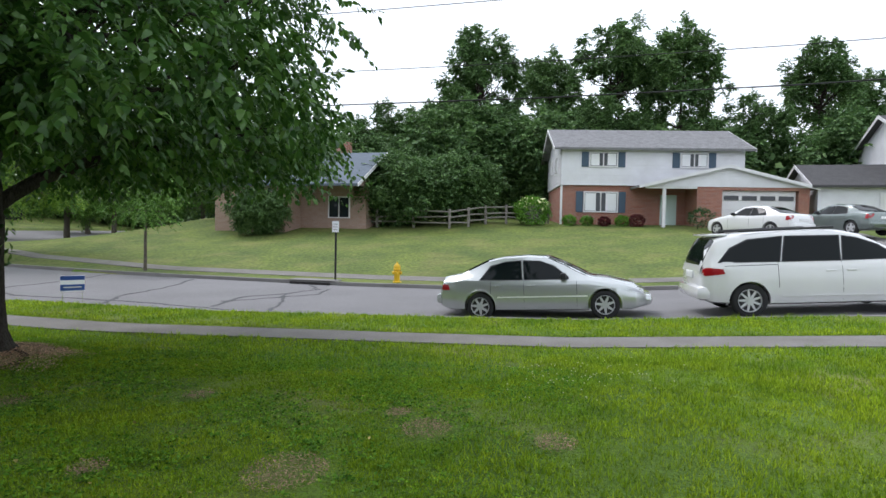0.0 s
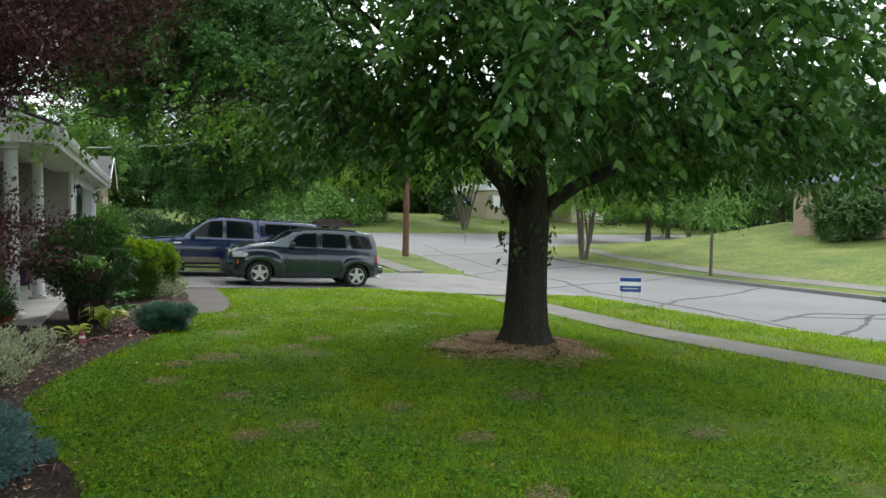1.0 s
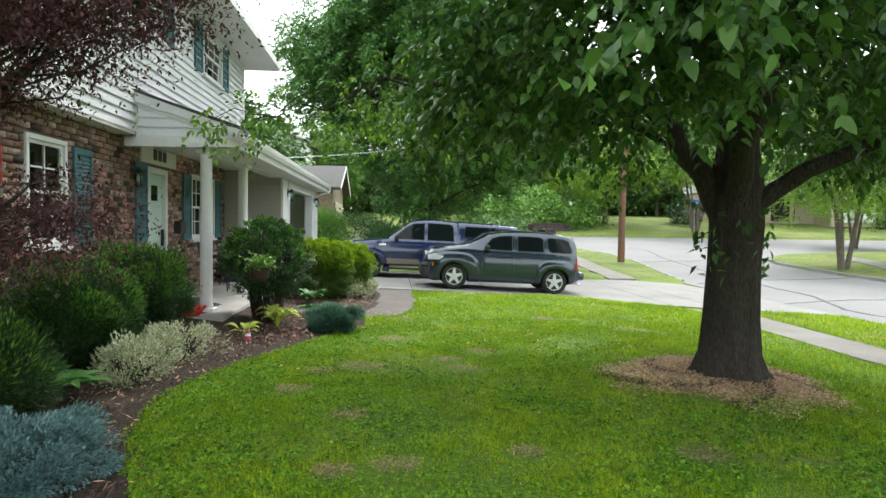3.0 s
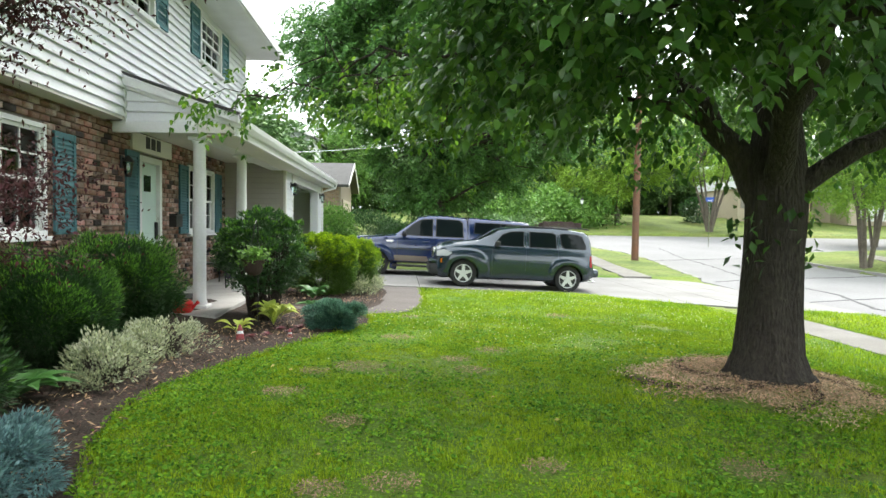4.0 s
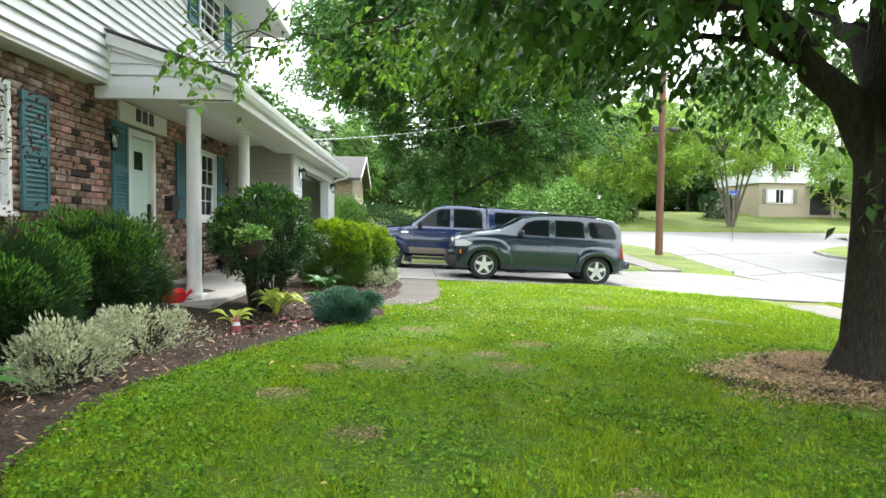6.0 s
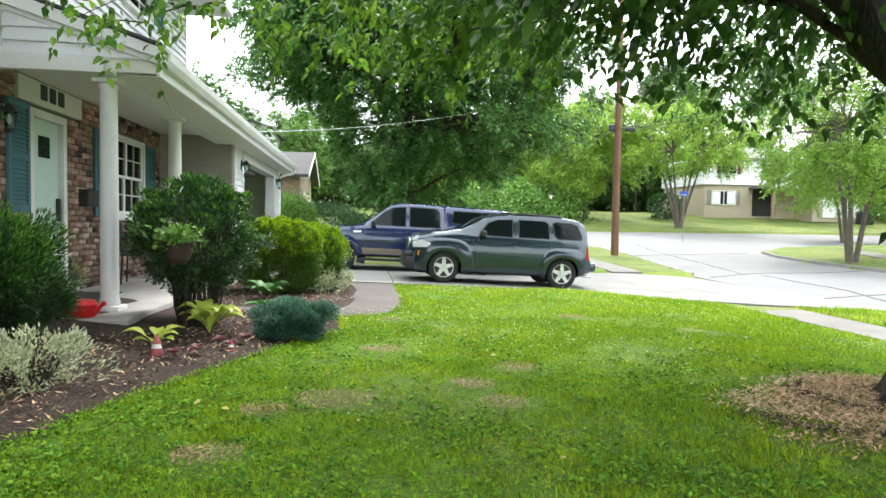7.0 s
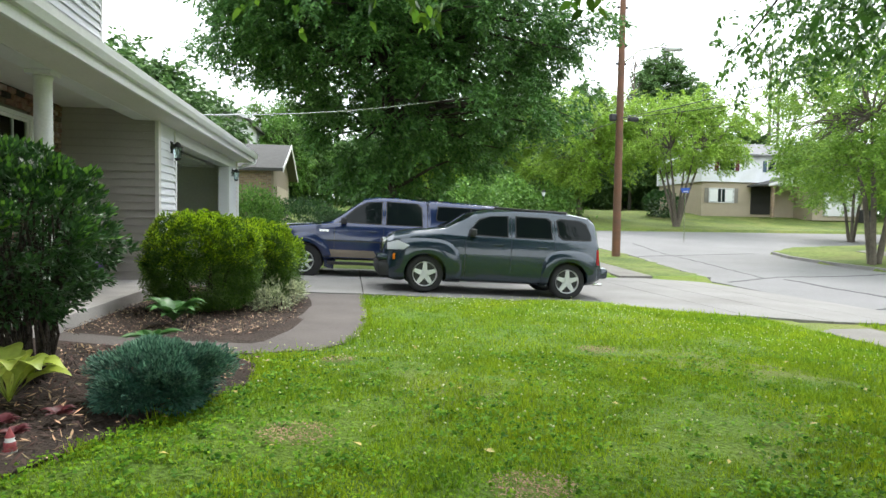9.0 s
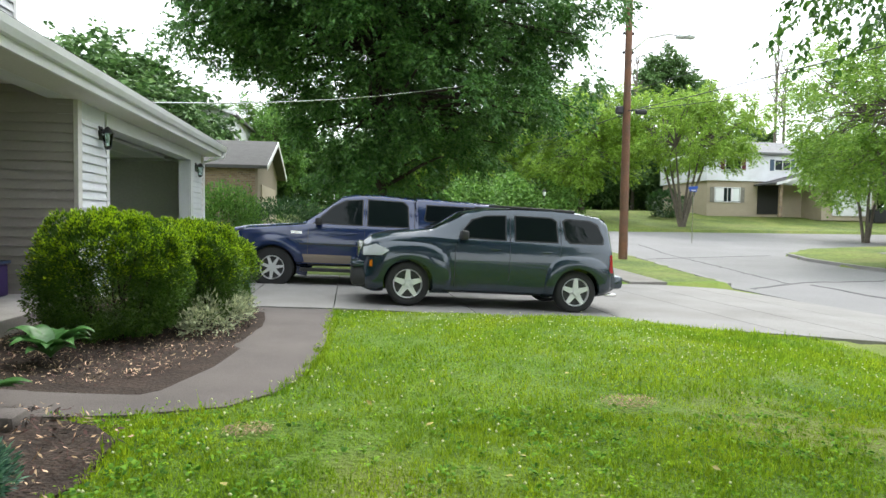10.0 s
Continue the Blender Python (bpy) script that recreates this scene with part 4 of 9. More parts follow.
def panel(c, name, outline, material, side, lift=0.005, thick=0.02, label="", parent=None, steps=3):
    """A plate that follows the flank: outline in x-z, its edges split so that it bends with the skin."""
    sh = SHELLS[c.name]
    pts = []
    for (xa, za), (xb, zb) in zip(outline, outline[1:] + outline[:1]):
        for k in range(steps):
            t = k / steps
            pts.append((xa + (xb - xa) * t, za + (zb - za) * t))
    bm = bmesh.new()
    a = [bm.verts.new((x, side * (sh.side_y(x, z) + lift), z)) for x, z in pts]
    b = [bm.verts.new((x, side * (sh.side_y(x, z) + lift - thick), z)) for x, z in pts]
    cx, cz = sum(p[0] for p in pts) / len(pts), sum(p[1] for p in pts) / len(pts)
    rings = [a]
    inner = 4 if len(pts) > 9 and thick > 0.015 else 1
    for q in range(1, inner):
        t = q / inner
        ring = []
        for x, z in pts:
            x, z = x + (cx - x) * t, z + (cz - z) * t
            ring.append(bm.verts.new((x, side * (sh.side_y(x, z) + lift), z)))
        rings.append(ring)
    mid_ = bm.verts.new((cx, side * (sh.side_y(cx, cz) + lift), cz))
    for i in range(len(pts)):
        j = (i + 1) % len(pts)
        for u, w in zip(rings, rings[1:]):
            bm.faces.new((u[i], u[j], w[j], w[i]))
        bm.faces.new((rings[-1][i], rings[-1][j], mid_))
        bm.faces.new((a[j], a[i], b[i], b[j]))
    bm.faces.new(b[::-1])
    bmesh.ops.recalc_face_normals(bm, faces=bm.faces)
    return part(name, bm, material, parent or c, label, smooth=True)


def top_plate(c, name, xa, xb, ka, kb, material, lift=0.006, label=""):
    """Glass over the top of the skin between two stations, ka and kb its half widths there."""
    sh = SHELLS[c.name]
    bm = bmesh.new()
    rows = []
    for i in range(7):
        t = i / 6
        x, k = xa + (xb - xa) * t, ka + (kb - ka) * t
        rows.append([bm.verts.new((x, s * k, sh.top_z(x, s * k) + lift)) for s in np.linspace(-1, 1, 9)])
    for u, w in zip(rows, rows[1:]):
        for i in range(8):
            bm.faces.new((u[i], u[i + 1], w[i + 1], w[i]))
    ret = bmesh.ops.extrude_face_region(bm, geom=list(bm.faces))
    for v in ret["geom"]:
        if isinstance(v, bmesh.types.BMVert):
            v.co.z -= 0.03
    bmesh.ops.recalc_face_normals(bm, faces=bm.faces)
    return part(name, bm, material, c, label, smooth=True)


def car(name, label, category, m, shell, wheels, r, skin, windows, screens, spokes=5, tyre_w=0.21, flare=0.0, arch_gap=0.045, seams=(), handles=(), handle_z=0.9, mirror=None, fender=None):
    c = new(name)
    c.matrix_basis = m
    tagged(c, label, category)
    SHELLS[c.name] = shell
    hw = max(shell.width(x) for x in shell.stations)
    body = finish("body", shell.mesh(), skin, smooth=True)
    cut_round(body, [(wx, r, r + arch_gap, s * (hw - 0.36) if s > 0 else -hw - 0.3, hw + 0.3 if s > 0 else -(hw - 0.36)) for wx in wheels for s in (-1, 1)])
    body.data.set_sharp_from_angle(angle=radians(38))
    body.parent = c
    for side in (-1, 1):
        for outline in windows:
            mx, mz = sum(p[0] for p in outline) / len(outline), sum(p[1] for p in outline) / len(outline)
            rim = [(x + 0.022 * (1 if x > mx else -1), z + 0.018 * (1 if z > mz else -1)) for x, z in outline]
            w = panel(c, "side_window", outline, M_CARGLASS, side, 0.011, label="dark tinted side window")
            panel(c, "window_seal", rim, M_BLACK, side, 0.006, parent=w)
        for x, z0, z1 in seams:
            panel(c, "door_seam", [(x - 0.005, z0), (x + 0.005, z0), (x + 0.005, z1), (x - 0.005, z1)], M_BLACK, side, 0.0015, 0.02, steps=6)
        for x in handles:
            y = side * shell.side_y(x, handle_z)
            part("door_handle", boxes(((x - 0.09, y - 0.02, handle_z - 0.016), (x + 0.09, y + 0.02, handle_z + 0.016)), bevel=0.012), skin, c)
        if mirror:
            x, z = mirror
            y = shell.side_y(x, z)
            lo, hi = sorted((side * (y - 0.02), side * (y + 0.17)))
            part("mirror", boxes(((x - 0.05, lo, z - 0.02), (x + 0.07, hi, z + 0.12)), bevel=0.03), M_PLASTIC, c, smooth=True)
    for nm, xa, xb, ka, kb in screens:
        top_plate(c, nm, xa, xb, ka, kb, M_CARGLASS, 0.02 if nm == "rear_window" else 0.008, "tinted glass")
    for wx in wheels:
        for side in (-1, 1):
            at = (wx, side * (hw - 0.03 - tyre_w / 2), r)
            wh = part("wheel", lathe(bmesh.new(), [(r * 0.3, at[1] - 0.08), (r * 0.3, at[1] + 0.06)], 12, (wx, 0, r), "y"), M_BLACK, c)
            wheel(wh, at, r, tyre_w, side, spokes, 0.56 if r > 0.39 else 0.66)
            bm = bmesh.new()
            rings = []
            f0 = flare or 0.006
            if fender:          # a full pontoon: ahead, behind and high give its reach from the hub
                ahead, behind, high = fender[0 if wx > 0 else 1]
                for t in np.linspace(radians(-20), radians(200), 44):
                    ct, st = math.cos(t), math.sin(t)
                    reach = ((abs(ct) / (ahead if ct > 0 else behind)) ** 3.2 + (abs(st) / high) ** 3.2) ** (-1 / 3.2)
                    r0 = r + arch_gap
                    row = []
                    for k, o in ((-0.001, -0.06), (0.0, flare), (0.15, flare * 1.12), (0.45, flare * 1.1), (0.7, flare * 0.9), (0.88, flare * 0.5), (1.0, -0.012)):
                        q = r0 + (max(reach, r0 + 0.04) - r0) * k
                        x, z = wx + q * ct, r + q * st
                        row.append(bm.verts.new((x, side * (shell.side_y(x, max(z, shell.sill(x))) + o), max(z, shell.sill(x) - 0.02))))
                    rings.append(row)
            for t in () if fender else np.linspace(radians(-14), radians(194), 30):
                row = []
                for q, o in (((r + arch_gap, -0.05), (r + arch_gap, f0), (r + arch_gap + 0.05, f0 + flare * 0.25), (r + arch_gap + 0.13, f0 * 0.75), (r + arch_gap + 0.21, -0.012)) if flare else ((r + arch_gap - 0.002, -0.05), (r + arch_gap - 0.002, f0), (r + arch_gap + 0.025, f0), (r + arch_gap + 0.035, -0.006))):
                    x, z = wx + q * math.cos(t), r + q * math.sin(t)
                    row.append(bm.verts.new((x, side * (shell.side_y(x, max(z, shell.sill(x))) + o), z)))
                rings.append(row)
            for u, w in zip(rings, rings[1:]):
                for i in range(len(u) - 1):
                    bm.faces.new((u[i], u[i + 1], w[i + 1], w[i]))
            bmesh.ops.recalc_face_normals(bm, faces=bm.faces)
            if sum(f.normal.y for f in bm.faces) * side < 0:
                bmesh.ops.reverse_faces(bm, faces=bm.faces)
            part("wheel_arch", bm, skin, c, smooth=True)
    c["half"] = hw
    return c


def on_car(c, name, material, lo, hi, label="", bevel=0.012):
    return part(name, boxes((lo, hi), bevel=bevel), material, c, label, smooth=True)


def standing(x, y, turn, front_z, rear_z, base):
    """Pose of a vehicle on a slope: heights of the ground under the front and rear axle, base the wheelbase."""
    pitch = math.degrees(math.atan2(front_z - rear_z, base))
    return pose(x, y, (front_z + rear_z) / 2) @ pose(0, 0, 0, 0, 0, turn) @ pose(0, 0, 0, 0, -pitch, 0)


# the slate-grey wagon on the driveway
wagon = car("hatchback_car", "slate grey metallic retro hatchback parked on the driveway", "car", standing(2.73, 14.3, 180, -0.217, -0.354, 2.63),
          Shell([(-2.0, 0.6), (-1.96, 0.66), (-1.95, 0.85), (-1.93, 1.1), (-1.89, 1.33), (-1.83, 1.46), (-1.7, 1.54), (-1.34, 1.585), (-0.9, 1.6), (-0.25, 1.585), (0.18, 1.545), (0.45, 1.48), (0.72, 1.33), (0.98, 1.185), (1.25, 1.15), (1.6, 1.1), (1.88, 1.03), (1.99, 0.94), (2.04, 0.8), (2.08, 0.55)],
                [(-2.0, 0.55), (-1.92, 0.78), (-1.88, 1.0), (-1.7, 1.06), (-0.2, 1.05), (0.6, 1.04), (1.05, 1.06), (1.6, 1.0), (1.88, 0.92), (2.02, 0.75), (2.08, 0.5)],
                [(-2.0, 0.4), (-1.9, 0.33), (-1.4, 0.24), (1.4, 0.22), (1.85, 0.2), (2.08, 0.28)],
                [(-2.0, 0.68), (-1.97, 0.76), (-1.85, 0.82), (-1.3, 0.845), (0, 0.85), (1.3, 0.83), (1.75, 0.79), (1.98, 0.71), (2.08, 0.6)],
                [(-2.0, 0.58), (-1.9, 0.62), (-1.7, 0.655), (-1.2, 0.675), (0.2, 0.665), (0.5, 0.65), (1.0, 0.72), (1.6, 0.66), (2.08, 0.5)]),
          (1.315, -1.315), 0.33, P_GREY,
          [[(0.57, 1.085), (0.5, 1.2), (0.36, 1.345), (0.18, 1.415), (-0.14, 1.44), (-0.14, 1.08)], [(-0.31, 1.085), (-0.31, 1.445), (-0.86, 1.45), (-0.95, 1.4), (-0.97, 1.095)],
           [(-1.12, 1.17), (-1.08, 1.41), (-1.14, 1.45), (-1.5, 1.445), (-1.63, 1.39), (-1.73, 1.19), (-1.71, 1.11), (-1.2, 1.1)]],
          [("windscreen", 0.95, 0.48, 0.66, 0.57), ("rear_window", -1.9, -1.76, 0.5, 0.52)], 5, flare=0.05, fender=((0.72, 0.66, 0.64), (0.52, 0.6, 0.57)), seams=((0.62, 0.32, 1.04), (-0.22, 0.3, 1.42), (-1.03, 0.62, 1.42)), handles=(0.02, -0.8), handle_z=0.92, mirror=(0.5, 1.06))
on_car(wagon, "front_bumper", M_PLASTIC, (1.72, -0.74, 0.24), (2.17, 0.74, 0.55), "black lower front bumper", 0.1)
on_car(wagon, "bumper_lip", P_GREY, (1.85, -0.73, 0.53), (2.18, 0.73, 0.63), "", 0.04)
on_car(wagon, "rear_bumper", P_GREY, (-2.12, -0.76, 0.4), (-1.85, 0.76, 0.62), "", 0.07)
on_car(wagon, "grille", M_STEEL, (1.92, -0.27, 0.64), (2.08, 0.27, 0.92), "chrome grille", 0.03)
for k in range(4):
    on_car(wagon, "grille_slat", M_BLACK, (2.07, -0.24, 0.68 + 0.06 * k), (2.086, 0.24, 0.7 + 0.06 * k), "", 0)
for s in (-1, 1):
    panel(wagon, "headlight", [(1.62, 0.82), (1.72, 0.74), (2.0, 0.72), (2.0, 0.84), (1.82, 0.9)], M_HEADL, s, 0.062)
    panel(wagon, "side_marker", [(1.86, 0.56), (1.9, 0.56), (1.9, 0.66), (1.86, 0.66)], M_AMBER, s, 0.064)
    panel(wagon, "tail_light", [(-1.91, 0.66), (-1.84, 0.66), (-1.84, 0.94), (-1.88, 0.94)], M_TAIL, s, 0.012)
    on_car(wagon, "roof_rail", M_BLACK, (-1.3, s * 0.56 - 0.015, 1.565), (0.1, s * 0.56 + 0.015, 1.605), "", 0.012)
on_car(wagon, "exhaust_tip", M_STEEL, (-2.1, 0.5, 0.26), (-1.9, 0.56, 0.32), "", 0.02)

# the navy pickup with a cap
truck = car("pickup_truck", "navy blue crew-cab pickup with matching bed cap and tan lower stripe", "truck", standing(0.87, 17.22, 180, -0.25, -0.38, 3.53),
            Shell([(-2.98, 1.2), (-2.9, 1.25), (-2.72, 1.8), (-2.5, 1.84), (-0.94, 1.88), (-0.9, 1.84), (-0.86, 1.86), (-0.3, 1.9), (0.25, 1.885), (0.5, 1.83), (1.22, 1.29), (1.4, 1.26), (2.2, 1.19), (2.55, 1.12), (2.7, 1.0), (2.74, 0.8)],
                  [(-2.98, 1.1), (-2.8, 1.24), (1.1, 1.24), (1.5, 1.2), (2.3, 1.1), (2.6, 1.0), (2.74, 0.7)],
                  [(-2.98, 0.55), (-2.5, 0.48), (2.4, 0.44), (2.74, 0.46)],
                  [(-2.98, 0.93), (-2.8, 0.96), (2.0, 0.97), (2.5, 0.93), (2.74, 0.82)],
                  [(-2.98, 0.8), (-2.7, 0.8), (-0.95, 0.82), (-0.9, 0.72), (0.3, 0.74), (0.6, 0.76), (1.25, 0.84), (2.3, 0.8), (2.74, 0.7)]),
            (1.765, -1.765), 0.4, P_NAVY,
            [[(1.02, 1.29), (0.66, 1.6), (0.45, 1.73), (0.12, 1.76), (0.12, 1.28)], [(0.0, 1.28), (0.0, 1.77), (-0.66, 1.76), (-0.76, 1.68), (-0.78, 1.28)],
             [(-1.1, 1.46), (-1.14, 1.72), (-1.86, 1.72), (-1.86, 1.42), (-1.14, 1.42)], [(-1.9, 1.42), (-1.9, 1.72), (-2.55, 1.7), (-2.64, 1.42)]],
            [("windscreen", 1.18, 0.55, 0.78, 0.66), ("rear_window", -2.88, -2.74, 0.6, 0.6)], 7, 0.26, flare=0.025, seams=((1.12, 0.5, 1.24), (0.06, 0.5, 1.78), (-0.84, 0.5, 1.24), (-0.9, 0.6, 1.84)), handles=(0.3, -0.6), handle_z=1.1, mirror=(0.92, 1.26))
on_car(truck, "front_bumper", M_STEEL, (2.5, -0.9, 0.44), (2.84, 0.9, 0.68), "chrome bumper", 0.07)
on_car(truck, "cap_seam", M_BLACK, (-2.9, -0.965, 1.235), (-0.92, 0.965, 1.25), "", 0)
for s in (-1, 1):
    panel(truck, "lower_stripe", [(-1.28, 0.52), (1.28, 0.52), (1.28, 0.68), (-1.28, 0.68)], P_TAN, s, 0.006, label="tan lower body stripe", steps=6)
    panel(truck, "side_moulding", [(-1.28, 0.86), (1.28, 0.86), (1.28, 0.885), (-1.28, 0.885)], M_BLACK, s, 0.006, steps=6)
    on_car(truck, "running_board", M_BLACK, (-1.2, s * 0.93 - 0.09, 0.36), (1.25, s * 0.93 + 0.09, 0.42), "", 0.01)
    panel(truck, "badge", [(1.24, 1.06), (1.44, 1.06), (1.44, 1.11), (1.24, 1.11)], M_STEEL, s, 0.006)
    panel(truck, "headlight", [(2.35, 0.9), (2.68, 0.86), (2.68, 0.98), (2.4, 1.05)], M_HEADL, s, 0.01)

# the silver sedan at the kerb
SALOON = dict(belt=[(-2.33, 0.6), (-2.2, 0.86), (-1.7, 0.9), (-0.4, 0.86), (1.0, 0.84), (1.8, 0.7), (2.15, 0.56), (2.26, 0.42)],
              sill=[(-2.33, 0.34), (-2.1, 0.24), (-1.4, 0.2), (1.4, 0.19), (1.9, 0.19), (2.26, 0.26)],
              width=[(-2.33, 0.62), (-2.25, 0.76), (-1.9, 0.84), (-1.2, 0.875), (0.8, 0.88), (1.6, 0.85), (2.0, 0.76), (2.2, 0.6), (2.26, 0.5)],
              roof_width=[(-2.33, 0.5), (-1.75, 0.66), (-1.15, 0.58), (-0.4, 0.6), (0.15, 0.59), (1.02, 0.7), (1.6, 0.66), (2.26, 0.4)])
sedan = car("sedan", "silver-green four-door sedan parked at the kerb", "car", standing(12.18, -2.16, -90, -0.37, -0.545, 2.715),
            Shell([(-2.33, 0.66), (-2.3, 0.86), (-2.22, 0.99), (-1.9, 1.045), (-1.8, 1.06), (-1.5, 1.2), (-1.2, 1.335), (-0.85, 1.405), (-0.32, 1.425), (0.13, 1.385), (0.5, 1.225), (1.06, 0.93), (1.47, 0.875), (1.98, 0.74), (2.2, 0.54), (2.26, 0.44)], **SALOON),
            (1.357, -1.357), 0.31, P_SILVER,
            [[(-1.34, 0.915), (-1.1, 1.19), (-0.8, 1.275), (-0.44, 1.295), (-0.4, 0.895)], [(-0.34, 0.895), (-0.37, 1.295), (0.02, 1.27), (0.28, 1.16), (0.6, 0.94), (0.6, 0.89)]],
            [("windscreen", 0.98, 0.18, 0.68, 0.53), ("rear_window", -1.7, -1.18, 0.6, 0.52)], 7, seams=((0.78, 0.3, 0.83), (-0.36, 0.28, 1.26), (-1.1, 0.5, 0.88)), handles=(-0.2, -0.95), handle_z=0.76, mirror=(0.5, 0.9))
for s in (-1, 1):
    panel(sedan, "tail_light", [(-2.3, 0.68), (-2.05, 0.7), (-2.08, 0.82), (-2.26, 0.85)], M_TAIL, s, 0.008)
    panel(sedan, "headlight", [(1.8, 0.62), (2.15, 0.52), (2.17, 0.6), (1.95, 0.68)], M_HEADL, s, 0.008)
    panel(sedan, "side_strip", [(-0.95, 0.5), (1.0, 0.5), (1.0, 0.53), (-0.95, 0.53)], P_WHITE, s, 0.008, steps=6)
on_car(sedan, "front_bumper", P_SILVER, (2.0, -0.6, 0.26), (2.34, 0.6, 0.5), "", 0.1)
on_car(sedan, "rear_bumper", P_SILVER, (-2.42, -0.7, 0.36), (-2.1, 0.7, 0.62), "", 0.1)
on_car(sedan, "number_plate", M_SIGN, (-2.345, -0.26, 0.66), (-2.325, 0.26, 0.78), "", 0.004)

# the white van ahead of it
van = car("minivan", "white minivan with dark windows parked at the kerb", "van", standing(12.42, -7.7, -83, 0.03, -0.175, 3.0),
          Shell([(-2.4, 0.95), (-2.36, 1.08), (-2.24, 1.4), (-2.08, 1.62), (-1.8, 1.69), (-1.2, 1.73), (-0.4, 1.74), (0.3, 1.7), (0.7, 1.6), (1.7, 1.08), (2.0, 1.0), (2.4, 0.84), (2.56, 0.7), (2.6, 0.55)],
                [(-2.4, 0.9), (-2.3, 1.06), (-1.0, 1.08), (0.5, 1.04), (1.6, 0.98), (2.2, 0.82), (2.6, 0.5)],
                [(-2.4, 0.4), (-2.2, 0.3), (-1.5, 0.24), (2.2, 0.22), (2.6, 0.28)],
                [(-2.4, 0.66), (-2.34, 0.78), (-2.2, 0.89), (-1.9, 0.955), (-1.6, 0.98), (1.4, 0.985), (2.1, 0.92), (2.45, 0.76), (2.6, 0.6)],
                [(-2.4, 0.72), (-2.0, 0.74), (-1.0, 0.79), (0.4, 0.77), (0.8, 0.74), (1.7, 0.82), (2.3, 0.72), (2.6, 0.5)]),
          (1.5, -1.5), 0.345, P_WHITE,
          [[(1.35, 1.1), (0.95, 1.36), (0.6, 1.51), (0.32, 1.56), (0.26, 1.1)], [(0.2, 1.1), (0.24, 1.57), (-0.75, 1.6), (-0.86, 1.12)], [(-0.92, 1.12), (-0.82, 1.6), (-1.45, 1.56), (-1.8, 1.4), (-2.05, 1.14)]],
          [("windscreen", 1.64, 0.75, 0.78, 0.66), ("rear_window", -2.36, -2.09, 0.72, 0.7)], 9, seams=((1.2, 0.34, 1.0), (0.23, 0.32, 1.58), (-0.95, 0.6, 1.12)), handles=(0.4, 0.02), handle_z=0.9, mirror=(1.2, 1.1))
for s in (-1, 1):
    panel(van, "tail_light", [(-2.36, 0.9), (-2.3, 0.86), (-1.95, 0.9), (-1.98, 1.0), (-2.33, 1.04)], M_TAIL, s, 0.01)
    on_car(van, "roof_rail", M_BLACK, (-1.6, s * 0.7 - 0.02, 1.72), (0.2, s * 0.7 + 0.02, 1.77), "", 0.015)
    panel(van, "sliding_track", [(-1.95, 1.05), (-0.95, 1.05), (-0.95, 1.062), (-1.95, 1.062)], M_BLACK, s, 0.004, steps=5)
    panel(van, "side_crease", [(-0.9, 0.42), (1.0, 0.38), (1.0, 0.41), (-0.9, 0.45)], P_WHITE, s, 0.012, steps=5)
on_car(van, "spoiler", P_WHITE, (-2.16, -0.66, 1.655), (-1.8, 0.66, 1.705), "white roof spoiler", 0.02)
on_car(van, "rear_bumper", P_WHITE, (-2.5, -0.85, 0.36), (-2.1, 0.85, 0.66), "", 0.12)
on_car(van, "number_plate", M_SIGN, (-2.425, -0.26, 0.8), (-2.4, 0.26, 0.94), "", 0.004)

FAR_SALOON = dict(SALOON, belt=[(x, z + 0.09) for x, z in SALOON["belt"]])
for lab, skin, x, y, turn in (("white saloon car on the opposite driveway", P_WHITE, 30.6, -10.3, 38), ("sage grey saloon car on the opposite driveway", P_SAGE, 31.4, -14.2, 24)):
    c = car("parked_saloon", lab, "car", pose(x, y, land_at(x, y) + 0.06, 0, 0, turn) @ Matrix.Diagonal((1.07, 1.05, 1.0, 1)),
            Shell([(-2.33, 0.75), (-2.29, 0.95), (-2.2, 1.04), (-1.75, 1.07), (-1.45, 1.22), (-1.1, 1.36), (-0.8, 1.43), (-0.3, 1.46), (0.13, 1.42), (0.5, 1.26), (1.02, 1.0), (1.47, 0.95), (1.98, 0.82), (2.2, 0.66), (2.26, 0.54)], **FAR_SALOON),
            (1.42, -1.42), 0.33, skin, [[(-1.2, 0.99), (-0.98, 1.24), (-0.76, 1.31), (-0.4, 1.34), (-0.38, 0.97)], [(-0.32, 0.97), (-0.34, 1.34), (0.06, 1.31), (0.3, 1.19), (0.52, 1.0)]],
            [("windscreen", 0.98, 0.18, 0.68, 0.53), ("rear_window", -1.7, -1.14, 0.6, 0.52)], 5, seams=((0.78, 0.35, 0.92), (-0.35, 0.33, 1.34), (-1.1, 0.55, 0.97)), mirror=(0.5, 1.0))
    for s in (-1, 1):
        panel(c, "tail_light", [(-2.3, 0.74), (-2.1, 0.74), (-2.12, 0.94), (-2.27, 0.96)], M_TAIL, s, 0.01)
    on_car(c, "rear_bumper", skin, (-2.42, -0.7, 0.36), (-2.1, 0.7, 0.64), "", 0.1)
    on_car(c, "number_plate", M_SIGN, (-2.345, -0.25, 0.72), (-2.325, 0.25, 0.84), "", 0.004)


# ---- planting ----


